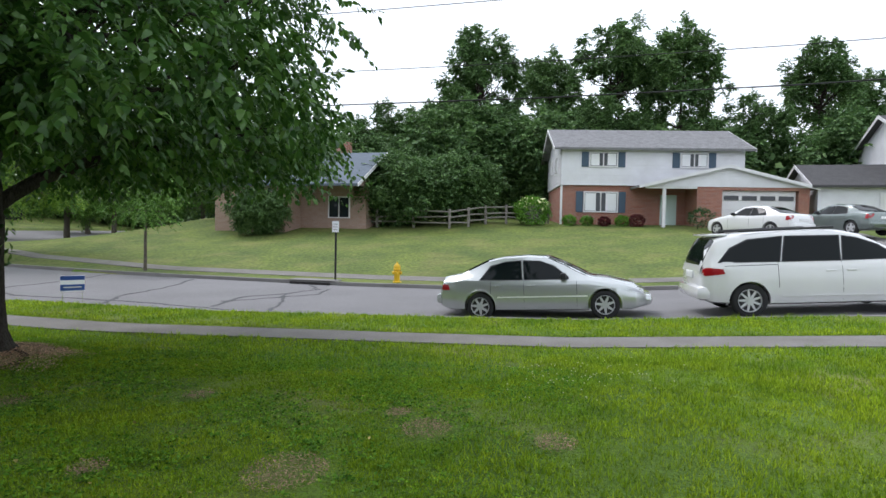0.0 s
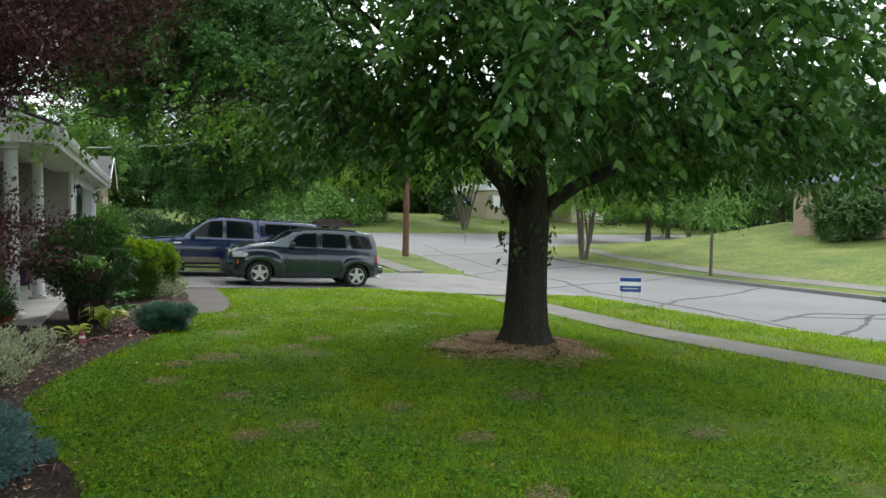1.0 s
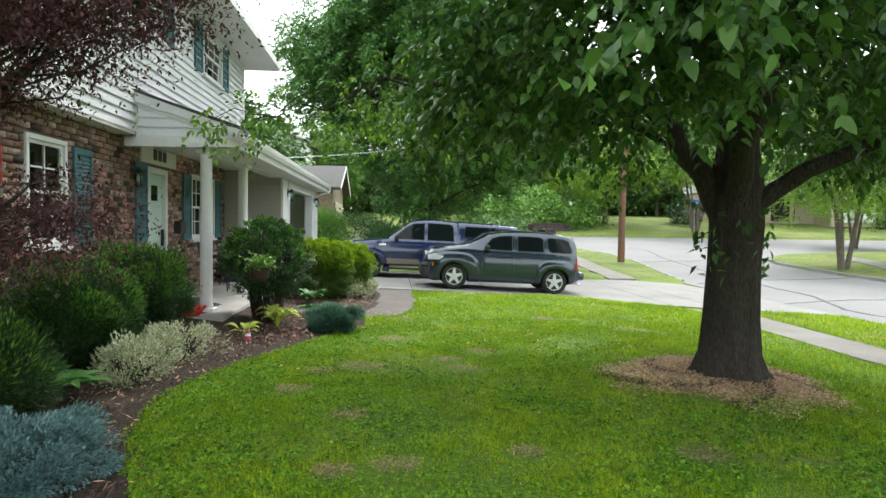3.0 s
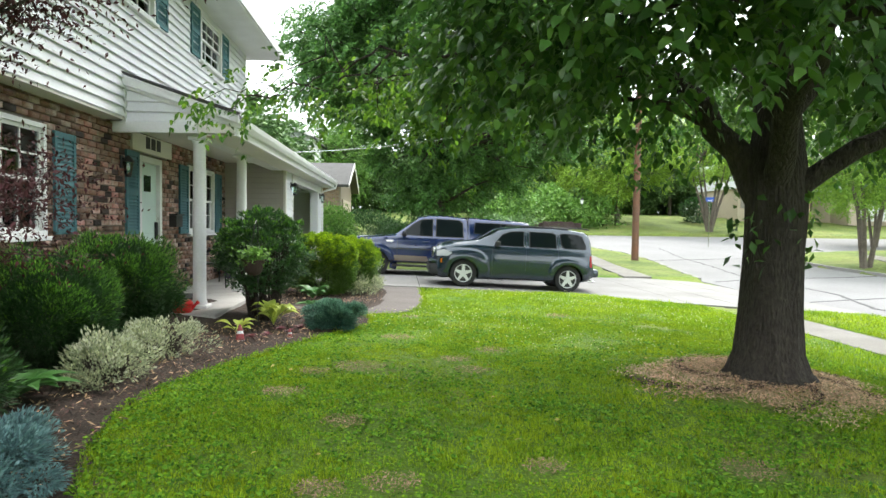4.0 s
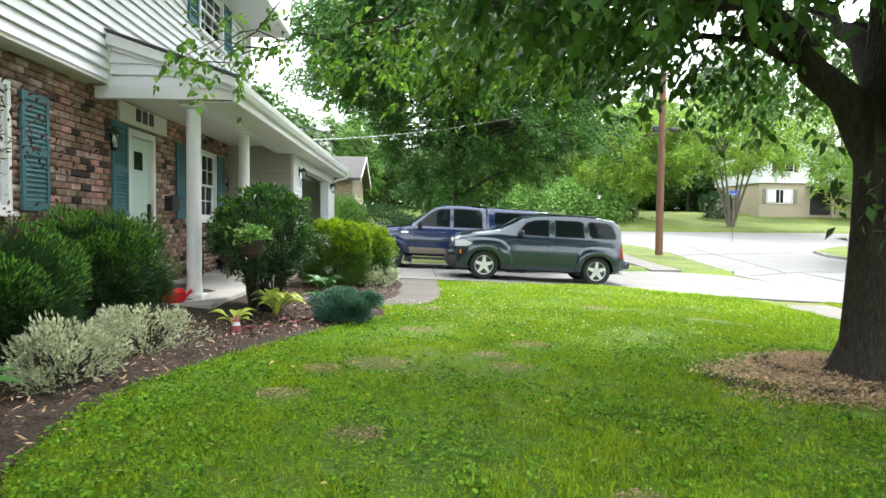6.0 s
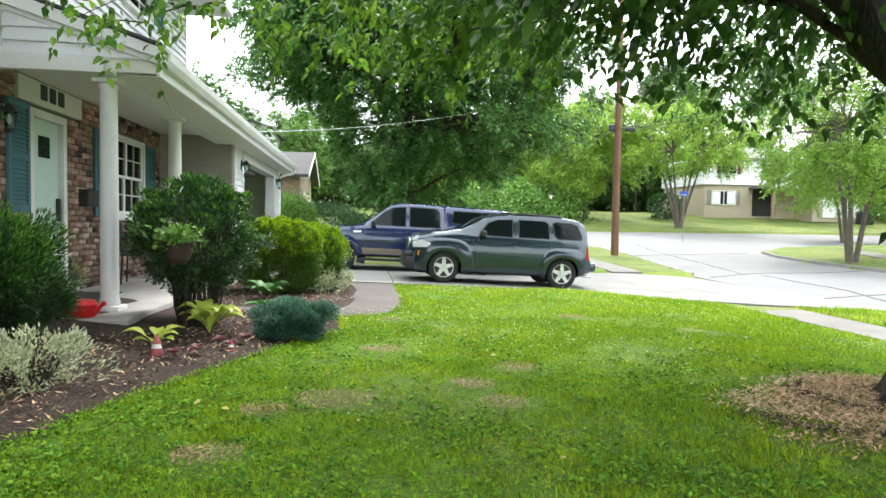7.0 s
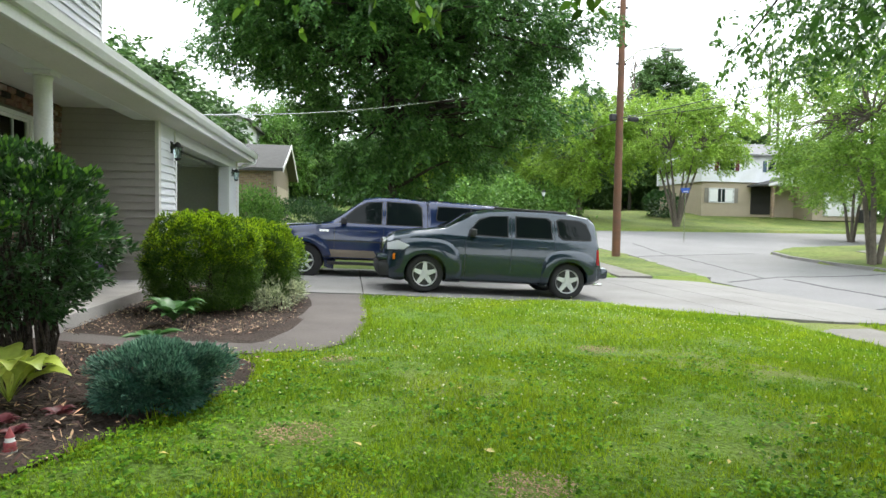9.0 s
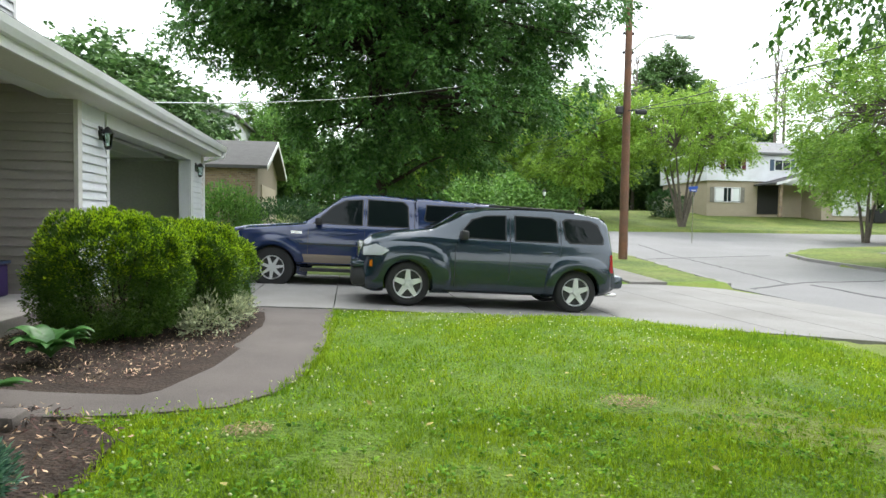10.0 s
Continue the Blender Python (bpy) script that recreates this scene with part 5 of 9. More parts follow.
def leaf_mesh(points, length, wide, droop=0.35, seed=1, spread=1.0, ways=None, full=False):
    """Folded pointed leaves at the points: returns verts and triangles."""
    g = np.random.default_rng(seed)
    n = len(points)
    d = g.normal(size=(n, 3))
    d /= np.linalg.norm(d, axis=1, keepdims=True)
    if ways is not None:
        d = d * spread + ways
    d[:, 2] -= droop
    d /= np.linalg.norm(d, axis=1, keepdims=True)
    s = np.cross(d, g.normal(size=(n, 3)) * 0.5 + np.array([0, 0, 1.0]))
    s /= np.linalg.norm(s, axis=1, keepdims=True) + 1e-9
    up = np.cross(s, d)
    size = (g.uniform(0.65, 1.25, n) * length)[:, None]
    w = size * wide
    a = points
    tip = points + d * size
    l_ = points + d * size * 0.42 + s * w * 0.5 + up * w * 0.18
    r_ = points + d * size * 0.42 - s * w * 0.5 + up * w * 0.18
    if full:                    # a rounder blade whose tip bends down
        bend = np.array([0, 0, 1.0]) * size
        l2, r2 = points + d * size * 0.74 + s * w * 0.34 + up * w * 0.1 - bend * 0.05, points + d * size * 0.74 - s * w * 0.34 + up * w * 0.1 - bend * 0.05
        l_, r_ = l_ - d * size * 0.1, r_ - d * size * 0.1
        v = np.stack([a, l_, l2, tip - bend * 0.16, r2, r_], 1).reshape(-1, 3)
        b = np.arange(n)[:, None] * 6
        f = np.concatenate([b + np.array([q]) for q in ([0, 5, 1], [1, 5, 2], [2, 5, 4], [2, 4, 3])], 1).reshape(-1, 3)
        return v, f
    v = np.stack([a, l_, tip, r_], 1).reshape(-1, 3)
    b = np.arange(n)[:, None] * 4
    f = np.concatenate([b + np.array([[0, 2, 1]]), b + np.array([[0, 3, 2]])], 1).reshape(-1, 3)
    return v, f


def clump_points(centres, per, radius, seed=2, flat=0.75):
    g = np.random.default_rng(seed)
    c = np.repeat(centres, per, axis=0)
    p = g.normal(size=c.shape) * radius
    p[:, 2] *= flat
    return c + p


def sprays(centres, core, twigs, leaves, length, spread, seed, hang=0.25):
    """Leaves in rows along drooping twigs that leave each centre outwards: points and the ways the leaves lie."""
    g = np.random.default_rng(seed)
    n = len(centres) * twigs
    c = np.repeat(centres, twigs, axis=0) + g.normal(size=(n, 3)) * spread
    out = c - np.asarray(core)
    out[:, 2] *= 0.35
    out /= np.linalg.norm(out, axis=1, keepdims=True) + 1e-6
    d = out * 0.7 + g.normal(size=(n, 3)) * 0.6
    d[:, 2] -= hang
    d /= np.linalg.norm(d, axis=1, keepdims=True)
    ln = g.uniform(0.6, 1.25, n) * length
    t = np.tile(np.linspace(0.1, 1, leaves), n)
    D, L_ = np.repeat(d, leaves, axis=0), np.repeat(ln, leaves)
    p = np.repeat(c, leaves, axis=0) + D * (t * L_)[:, None]
    p[:, 2] -= hang * L_ * t * t
    side = np.cross(D, np.array([0, 0, 1.0]))
    side /= np.linalg.norm(side, axis=1, keepdims=True) + 1e-6
    sign = np.where(np.arange(len(t)) % 2 == 0, 1.0, -1.0)[:, None]
    w = D * 0.55 + side * sign * 0.75
    return p + g.normal(size=p.shape) * 0.015, w


def limb(bm, a, b, r0, r1, g, bend=0.12, n=6, sides=7):
    a, b = Vector(a), Vector(b)
    ln = (b - a).length
    off = [Vector(g.normal(size=3)) * ln * bend * 0.35 for _ in range(n + 1)]
    pts = []
    for k in range(n + 1):
        t = k / n
        p = a.lerp(b, t) + off[k] * math.sin(math.pi * t) + Vector((0, 0, ln * 0.1 * math.sin(math.pi * t)))
        pts.append(p)
    tube(bm, pts, [r0 + (r1 - r0) * k / n for k in range(n + 1)], sides)
    return pts


def trunk_flare(bm, pts, radii, roots=7, sides=26, seed=3):
    """A ridged trunk that spreads into roots at its foot."""
    g = np.random.default_rng(seed)
    ph = g.uniform(0, 6.28, 4)
    rings = []
    for i, (p, r) in enumerate(zip(pts, radii)):
        ring = []
        foot = max(0.0, 1 - i / 4)
        for k in range(sides):
            a = 2 * math.pi * k / sides
            rr = r * (1 + 0.04 * math.sin(9 * a + ph[0]) + 0.03 * math.sin(14 * a + ph[1] + i) + 0.16 * foot * foot * math.cos(roots * a + ph[2]))
            ring.append(bm.verts.new((p[0] + rr * math.cos(a), p[1] + rr * math.sin(a), p[2])))
        rings.append(ring)
    for a, b in zip(rings, rings[1:]):
        for k in range(sides):
            bm.faces.new((a[k], a[(k + 1) % sides], b[(k + 1) % sides], b[k]))
    bm.faces.new(rings[-1])
    return bm


# the shade tree on the front lawn
TREE = Vector((3.2, 3.5, -0.04))
front_tree = thing("shade_tree", "broad shade tree with dark ridged trunk and glossy green leaves", "tree", TREE)
g = np.random.default_rng(11)
bm = bmesh.new()
trunk_flare(bm, [(0, 0, -0.12), (0, 0, 0.0), (0.0, 0, 0.08), (0, 0.0, 0.25), (0.0, 0, 0.6), (0.01, 0, 1.1), (0.02, 0, 1.5), (0.02, 0.02, 1.85), (0.03, 0.03, 2.3), (0.06, 0.06, 3.4), (0.1, 0.1, 5.0)],
            [0.5, 0.41, 0.345, 0.285, 0.258, 0.245, 0.25, 0.25, 0.19, 0.15, 0.08])
limb(bm, (-0.02, 0.02, 1.45), (-0.82, 0.33, 2.75), 0.14, 0.075, g, 0.05, sides=10)
limb(bm, (0.08, -0.04, 1.62), (1.6, -0.68, 2.42), 0.095, 0.06, g, 0.05, sides=10)
limb(bm, (0.05, 0.08, 1.6), (0.5, 1.3, 2.9), 0.13, 0.08, g, 0.06, sides=10)
limb(bm, (-0.05, -0.08, 1.7), (-0.4, -1.2, 2.8), 0.12, 0.075, g, 0.06, sides=10)
limb(bm, (0.03, 0.0, 2.0), (1.0, 0.7, 3.6), 0.13, 0.08, g, 0.06, sides=10)
N = 820
CX, CY, CR = 0.75, -0.35, 4.3
ang = g.uniform(0, 2 * math.pi, N)
rad = CR * np.sqrt(g.uniform(0.0, 1, N))
rad *= 1 + 0.09 * np.sin(3 * ang + 1) + 0.07 * np.sin(5 * ang) + 0.04 * np.sin(9 * ang + 2)
dist0 = np.hypot(CX + rad * np.cos(ang), CY + rad * np.sin(ang))
low = 2.38 + 0.34 * np.clip(dist0 / 2.5, 0, 1) + 0.2 * np.sin(2.2 * rad * np.cos(ang) + 1) * np.sin(2.0 * rad * np.sin(ang)) - 0.12 * np.exp(-((rad - 3.2) / 0.9) ** 2)
high = 2.9 + 5.6 * np.sqrt(np.clip(1 - (rad / (CR * 1.15)) ** 2, 0, 1))
layer = g.uniform(0, 1, N)
zc = np.where(layer < 0.45, low + g.exponential(0.35, N), np.where(layer < 0.75, high - g.exponential(0.5, N), low + (high - low) * g.uniform(0, 1, N)))
zc = np.maximum(zc, low)
C = np.stack([CX + rad * np.cos(ang), CY + rad * np.sin(ang), zc], 1)
C = C[~((np.hypot(C[:, 0] + 0.3, C[:, 1] + 0.3) < 1.45) & (C[:, 2] < 3.1))]
C = C[~((C[:, 1] > 0.7) & (C[:, 0] < 0.15) & (C[:, 2] < 4.8))]
C = C[~((C[:, 0] < -2.9) & (C[:, 2] < 5.0))]
C = C[~((C[:, 0] < -1.9) & (C[:, 2] < 4.5) & (g.uniform(size=len(C)) < 0.45))]
# extra high clumps on the house side, out of view, added for shade
C = np.concatenate([C, np.stack([g.uniform(-4.3, -0.8, 130), g.uniform(-4.4, 1.6, 130), g.uniform(4.9, 7.0, 130)], 1)])
C = C[~((C[:, 1] > 1.0) & (C[:, 2] < 4.2) & (g.uniform(size=len(C)) < 0.5))]
C = C[~((C[:, 1] > 2.9) & (C[:, 2] < 5.5))]
C = C[0.47 * C[:, 0] - 0.88 * C[:, 1] < 3.75]           # the crown is cut back towards the neighbour
C = C[~((C[:, 1] < -2.7) & (C[:, 2] > 2.6) & (g.uniform(size=len(C)) < 0.4))]
mains = [Vector(p) for p in ((-0.95, 0.35, 2.75), (1.6, -0.68, 2.42), (0.5, 1.3, 2.9), (-0.4, -1.2, 2.8), (1.0, 0.7, 3.6), (0.1, 0.1, 4.6))]
for k, c in enumerate(C):
    if k % 3 == 0:
        c = Vector(c)
        src = min(mains, key=lambda m_: (m_ - c).length - 0.3 * g.uniform())
        limb(bm, src, c, 0.045 if (c - src).length > 2 else 0.03, 0.008, g, 0.16, 5, 5)
part("trunk", bm, M_BARKF, front_tree, "dark ridged bark", smooth=True)
P, W_ = sprays(C, (0, 0, 4.2), 15, 16, 0.5, 0.22, 5, 0.3)
k_ = (P[:, 2] > 1.9)
v, f = leaf_mesh(P[k_], 0.09, 0.6, 0.45, 6, 0.3, W_[k_], True)
soup("crown", v, f, M_LEAF, front_tree, "glossy pointed green leaves")
# unseen top foliage, added to block sky light and darken reflections
n = 520
a_, r_ = g.uniform(0, 6.28, n), 4.5 * np.sqrt(g.uniform(0, 1, n))
U = np.stack([0.1 + r_ * np.cos(a_), -0.7 + r_ * np.sin(a_), 4.6 + 7.6 * np.sqrt(1 - (r_ / 4.7) ** 2) * g.uniform(0.2, 1, n)], 1)
U = U[(U[:, 1] > -3.7) & (0.47 * U[:, 0] - 0.88 * U[:, 1] < 3.45)]
P, W_ = sprays(U, (0, 0, 4.2), 12, 12, 0.6, 0.3, 25, 0.25)
v, f = leaf_mesh(P, 0.15, 0.6, 0.4, 26, 0.3, W_)
soup("upper_crown", v, f, M_LEAF, front_tree)
# two long boughs whose sprays hang low beyond the trunk
bm = bmesh.new()
for a, b, r0 in (((-0.82, 0.33, 2.75), (-2.9, 2.0, 3.2), 0.06), ((-0.5, 0.28, 2.28), (-1.9, 0.85, 2.62), 0.035), ((-1.9, 1.2, 3.1), (-4.2, 1.9, 2.85), 0.035), ((-4.2, 1.9, 2.85), (-5.7, 1.85, 2.62), 0.012), ((-1.6, 1.0, 3.05), (-1.7, 3.1, 3.1), 0.04), ((-2.7, 1.85, 3.2), (-2.85, 1.7, 2.25), 0.012),
                 ((1.0, 0.7, 3.6), (2.2, 5.4, 3.9), 0.08), ((1.8, 3.6, 3.95), (3.1, 5.8, 3.3), 0.035), ((1.9, 4.2, 3.95), (1.5, 6.2, 3.2), 0.03)):
    limb(bm, a, b, r0, r0 * 0.2, g, 0.12, 8, 7)
HB = np.concatenate([np.stack([g.uniform(-3.9, -1.5, 66), g.uniform(1.3, 3.0, 66), 2.72 + g.exponential(0.28, 66)], 1),
                     np.stack([np.linspace(-4.1, -5.6, 7), g.uniform(1.75, 1.98, 7), np.linspace(2.84, 2.62, 7)], 1),
                     np.stack([g.normal(-2.85, 0.06, 6), g.normal(1.7, 0.05, 6), np.linspace(2.3, 2.8, 6)], 1)])
for c in HB[::2]:
    c = Vector(c)
    src = min((Vector(p) for p in ((-1.9, 1.25, 3.1), (-2.9, 2.0, 3.2), (-3.6, 1.8, 2.92), (-2.8, 1.8, 2.5), (-4.8, 1.87, 2.75), (-1.7, 2.4, 3.1), (2.0, 4.6, 3.9), (2.6, 5.1, 3.6), (1.6, 5.6, 3.4))), key=lambda m_: (m_ - c).length)
    limb(bm, src, c, 0.013, 0.004, g, 0.18, 5, 5)
part("hanging_bough", bm, M_BARK, front_tree, smooth=True)
P, W_ = sprays(HB, (0, 0, 4.2), 5, 9, 0.3, 0.16, 35, 0.22)
v, f = leaf_mesh(P, 0.08, 0.58, 0.5, 36, 0.3, W_, True)
soup("hanging_leaf", v, f, M_LEAFH, front_tree, kind="stuff")
HR = np.stack([g.uniform(1.4, 3.3, 60), g.uniform(4.4, 6.3, 60), 3.05 + g.exponential(0.35, 60)], 1)
P, W_ = sprays(HR, (0, 0, 4.2), 6, 10, 0.3, 0.16, 37, 0.22)
v, f = leaf_mesh(P, 0.07, 0.58, 0.5, 38, 0.3, W_, True)
soup("hanging_leaf", v, f, M_LEAF, front_tree, kind="stuff")
# sprays round the low side branch
HS = np.concatenate([np.stack([g.uniform(-2.0, -0.55, 20), g.uniform(0.15, 0.95, 20), 2.46 + g.exponential(0.25, 20)], 1), np.array([(-1.3, 0.6, 2.2), (-0.85, 0.45, 2.1), (-1.7, 0.75, 2.3), (-0.6, 0.5, 2.0)])])
P, W_ = sprays(HS, (0, 0, 4.2), 6, 10, 0.3, 0.16, 39, 0.22)
v, f = leaf_mesh(P, 0.08, 0.58, 0.5, 40, 0.3, W_, True)
soup("hanging_leaf", v, f, M_LEAF, front_tree, kind="stuff")
# a few low sprigs at the crown's edge and on the trunk
bm = bmesh.new()
limb(bm, (-0.7, 0.3, 2.4), (-2.6, 0.3, 2.85), 0.04, 0.02, g, 0.16, 9, 7)
limb(bm, (-2.6, 0.3, 2.85), (-3.7, 0.1, 2.75), 0.02, 0.009, g, 0.2, 7, 6)
limb(bm, (-3.7, 0.1, 2.75), (-4.9, 0.35, 2.3), 0.009, 0.003, g, 0.25, 7, 5)
limb(bm, (-2.6, 0.3, 2.85), (-3.15, 0.22, 2.4), 0.008, 0.003, g, 0.2, 6, 5)
limb(bm, (-3.7, 0.1, 2.75), (-4.2, -0.3, 2.3), 0.006, 0.003, g, 0.2, 6, 5)
part("low_bough", bm, M_BARK, front_tree, smooth=True)
BC = np.array([(-1.9, 0.1, 2.6), (-2.4, 0.45, 2.55), (-2.9, 0.1, 2.55), (-3.15, 0.22, 2.5), (-3.6, 0.5, 2.5), (-4.0, 0.1, 2.4), (-4.3, 0.3, 2.3), (-4.6, 0.35, 2.25), (-4.9, 0.3, 2.2), (-4.2, -0.3, 2.45), (-3.4, -0.4, 2.6)])
P, W_ = sprays(BC + np.array([0, 0, 0.12]), (0, 0, 2.9), 5, 8, 0.24, 0.1, 15, 0.1)
v, f = leaf_mesh(P, 0.055, 0.6, 0.5, 16, 0.3, W_, True)
soup("bough_leaf", v, f, M_LEAF, front_tree, kind="stuff")
SP = []
for k in range(90):
    a = g.uniform(0, 6.28)
    SP.append((0.33 * math.cos(a), 0.33 * math.sin(a), g.uniform(1.0, 1.7)))
v, f = leaf_mesh(np.array(SP), 0.115, 0.55, 0.9, 8)
soup("low_sprig", v, f, M_LEAF, front_tree, kind="stuff")


def tree_model(name, label, height, trunk_r, trunk_h, rx, rz, clumps, per, leaf, wide, material, bark, seed, clump_r=0.6, stems=1, droop=0.3, open_=0.5, low_z=None, skirt=None, lobes=0, lobe_r=0.8):
    """A tree whose foot is at its origin: trunk or several stems, limbs, and a crown of leaf clumps."""
    g = np.random.default_rng(seed)
    t = thing(name, label, "tree")
    bm = bmesh.new()
    zc = height - rz
    u = g.normal(size=(clumps, 3))
    u /= np.linalg.norm(u, axis=1, keepdims=True)
    rad = g.uniform(0, 1, clumps) ** open_
    wob = 1 + 0.16 * np.sin(3 * np.arctan2(u[:, 1], u[:, 0]) + seed) + 0.12 * np.sin(4 * u[:, 2] + seed * 2)
    C = u * rad[:, None] * np.array([rx, rx, rz]) * wob[:, None] + np.array([0, 0, zc])
    if lobes:                   # the clumps gather into lobes with gaps between
        u = g.normal(size=(lobes, 3))
        u /= np.linalg.norm(u, axis=1, keepdims=True)
        hub = u * (g.uniform(0.25, 1, lobes) ** open_)[:, None] * np.array([rx, rx, rz]) + np.array([0, 0, zc])
        near = hub[g.integers(0, lobes, clumps)] + g.normal(size=(clumps, 3)) * lobe_r * np.array([1, 1, 0.7])
        C = np.where((np.arange(clumps) % 4 == 0)[:, None], C, near)
    if low_z is not None:
        C = C[C[:, 2] > low_z]
    if skirt is not None:       # the crown's rim lifts away from the ground
        C = C[C[:, 2] > np.interp(np.hypot(C[:, 0], C[:, 1]), *skirt) - 2.4 * np.clip(C[:, 0] / 2.5, 0, 1)]
    tops = []
    for s in range(stems):
        a = 2 * math.pi * s / max(stems, 1) + seed
        lean = 0.0 if stems == 1 else rx * 0.35
        top = Vector((lean * math.cos(a), lean * math.sin(a), trunk_h + (height - trunk_h) * 0.45))
        fork = Vector((lean * 0.35 * math.cos(a), lean * 0.35 * math.sin(a), trunk_h))
        foot = Vector((0.15 * math.cos(a), 0.15 * math.sin(a), 0)) if stems > 1 else Vector((0, 0, 0))
        r = trunk_r / math.sqrt(stems)
        tube(bm, [foot - Vector((0, 0, 0.2)), foot + Vector((0, 0, 0.1)), foot.lerp(fork, 0.5), fork, fork.lerp(top, 0.5), top], [r * 1.5, r * 1.15, r, r * 0.9, r * 0.6, r * 0.25], 9)
        tops += [fork, fork.lerp(top, 0.5), top]
    for k, c in enumerate(C):
        if k % 3 == 0:
            c = Vector(c)
            src = min(tops, key=lambda q: (q - c).length)
            limb(bm, src, c, trunk_r * 0.28, trunk_r * 0.05, g, 0.15, 4, 5)
    part("trunk", bm, bark, t, smooth=True)
    P, W_ = sprays(C, (0, 0, zc * 0.9), max(4, per // 12), 12, clump_r * 1.5, clump_r * 0.55, seed + 50, 0.2)
    v, f = leaf_mesh(P, leaf, wide, droop, seed + 9, 0.4, W_)
    soup("crown", v, f, material, t)
    return t


def plant_tree(model, x, y, scale=1.0, turn=0.0, label="", high=None):
    m = pose(x, y, land_at(x, y) - 0.05, 0, 0, turn) @ Matrix.Diagonal((scale, scale, high or scale, 1))
    t = copy_thing(model, m)
    if label:
        t["label"] = label
    return t


ash = tree_model("street_tree", "large dense dark green ash tree beyond the driveway", 12.4, 0.3, 2.4, 6.3, 5.4, 1250, 300, 0.15, 0.5, M_LEAFB, M_BARK, 21, 0.36, open_=0.42, low_z=2.0, droop=0.4, lobes=230, lobe_r=0.7, skirt=((2.0, 2.6, 3.6, 6.4), (2.2, 4.3, 6.0, 6.8)))
ash.matrix_basis = pose(1.5, 25.2, land_at(1.5, 25.2))
corner = tree_model("lawn_tree", "small airy green tree on the street corner", 8.8, 0.17, 2.4, 3.9, 3.5, 300, 200, 0.13, 0.55, M_LEAFC, M_BARKL, 31, 0.34, stems=3, open_=0.45, low_z=2.1, lobes=60, lobe_r=0.5)
corner.matrix_basis = pose(19.5, 23.3, land_at(19.5, 23.3))
young = tree_model("young_tree", "slim young street tree on the opposite verge", 4.3, 0.06, 1.9, 1.6, 1.25, 50, 110, 0.13, 0.5, M_LEAFM, M_BARKL, 41, 0.35)
young.matrix_basis = pose(19.0, 14.6, land_at(19.0, 14.6))
vase = tree_model("vase_tree", "many-stemmed yellow-green tree on the far lawn", 10.6, 0.3, 2.0, 5.2, 3.5, 230, 220, 0.18, 0.6, M_LEAFY, M_BARKL, 51, 0.42, stems=6, open_=0.4, low_z=4.6, lobes=46, lobe_r=0.6)
vase.matrix_basis = pose(25.4, 48.5, land_at(25.4, 48.5))
lime = tree_model("lime_green_tree", "light green deciduous tree on the far lawn", 10.5, 0.22, 2.8, 4.6, 4.2, 240, 240, 0.19, 0.62, M_LEAFY, M_BARKL, 61, 0.5, low_z=2.4, lobes=56, lobe_r=0.6)
lime.matrix_basis = pose(19.5, 54, land_at(19.5, 54))
mid = tree_model("garden_tree", "mid green deciduous tree", 8.0, 0.2, 2.0, 3.6, 3.2, 190, 240, 0.16, 0.6, M_LEAFM, M_BARKL, 71, 0.42, low_z=1.6, lobes=46, lobe_r=0.5)
mid.matrix_basis = pose(34, 34, land_at(34, 34))
wood_a = tree_model("wood_tree", "tall dark green woodland tree", 18.0, 0.32, 4.0, 5.6, 7.8, 280, 290, 0.3, 0.7, M_LEAFD, M_BARK, 81, 0.55, low_z=2.0, open_=0.45, lobes=60, lobe_r=0.8)
wood_a.matrix_basis = pose(61, 12, land_at(61, 12)) @ Matrix.Diagonal((0.7, 0.7, 0.68, 1))
wood_b = tree_model("wood_tree", "tall slender woodland tree with broken crown", 20.0, 0.28, 6.0, 4.4, 8.4, 190, 290, 0.28, 0.7, M_LEAFD, M_BARK, 91, 0.5, low_z=3.0, open_=0.4, lobes=44, lobe_r=0.75)
wood_b.matrix_basis = pose(57, -4, land_at(57, -4)) @ Matrix.Diagonal((0.85, 0.85, 0.88, 1))
dense = tree_model("thicket_tree", "low dense woodland edge tree", 9.0, 0.2, 1.2, 4.6, 4.4, 210, 290, 0.3, 0.75, M_LEAFD, M_BARK, 95, 0.75, open_=0.4)
dense.matrix_basis = pose(47, 8, land_at(47, 8))

g = np.random.default_rng(101)
for x, y, s, w in ((50, -2, 0.82, 0), (51, -14, 0.78, 0), (56, -20, 0.8, 1), (49, -24, 0.66, 0), (55, -30, 0.72, 0), (60, -38, 0.75, 1), (58, 28, 0.7, 0), (64, 3, 0.95, 1), (66, -12, 0.9, 0), (62, 36, 0.7, 0), (70, -28, 0.85, 1), (52, 6, 0.72, 0), (54, -9, 0.9, 1), (53, 22, 0.66, 0), (50, 10, 0.86, 0), (53, 8, 0.95, 1), (47, 15, 0.74, 0)):
    plant_tree(wood_a if w == 0 else wood_b, x, y, s, g.uniform(0, 360), high=s * g.uniform(0.92, 1.06))
for x, y, s in ((46, 13, 0.75), (48, 2, 0.95), (49, -6, 0.8), (50, -11, 0.8), (47, -20, 0.85), (48, -27, 0.9), (47, 22, 0.9), (52, 30, 1.0), (55, -35, 1.0), (33.8, 8.8, 0.5), (36, 6.0, 0.5), (40, 15, 0.7), (37.5, 20.5, 0.7), (29.2, 15.6, 0.3)):
    plant_tree(dense, x, y, s, g.uniform(0, 360))
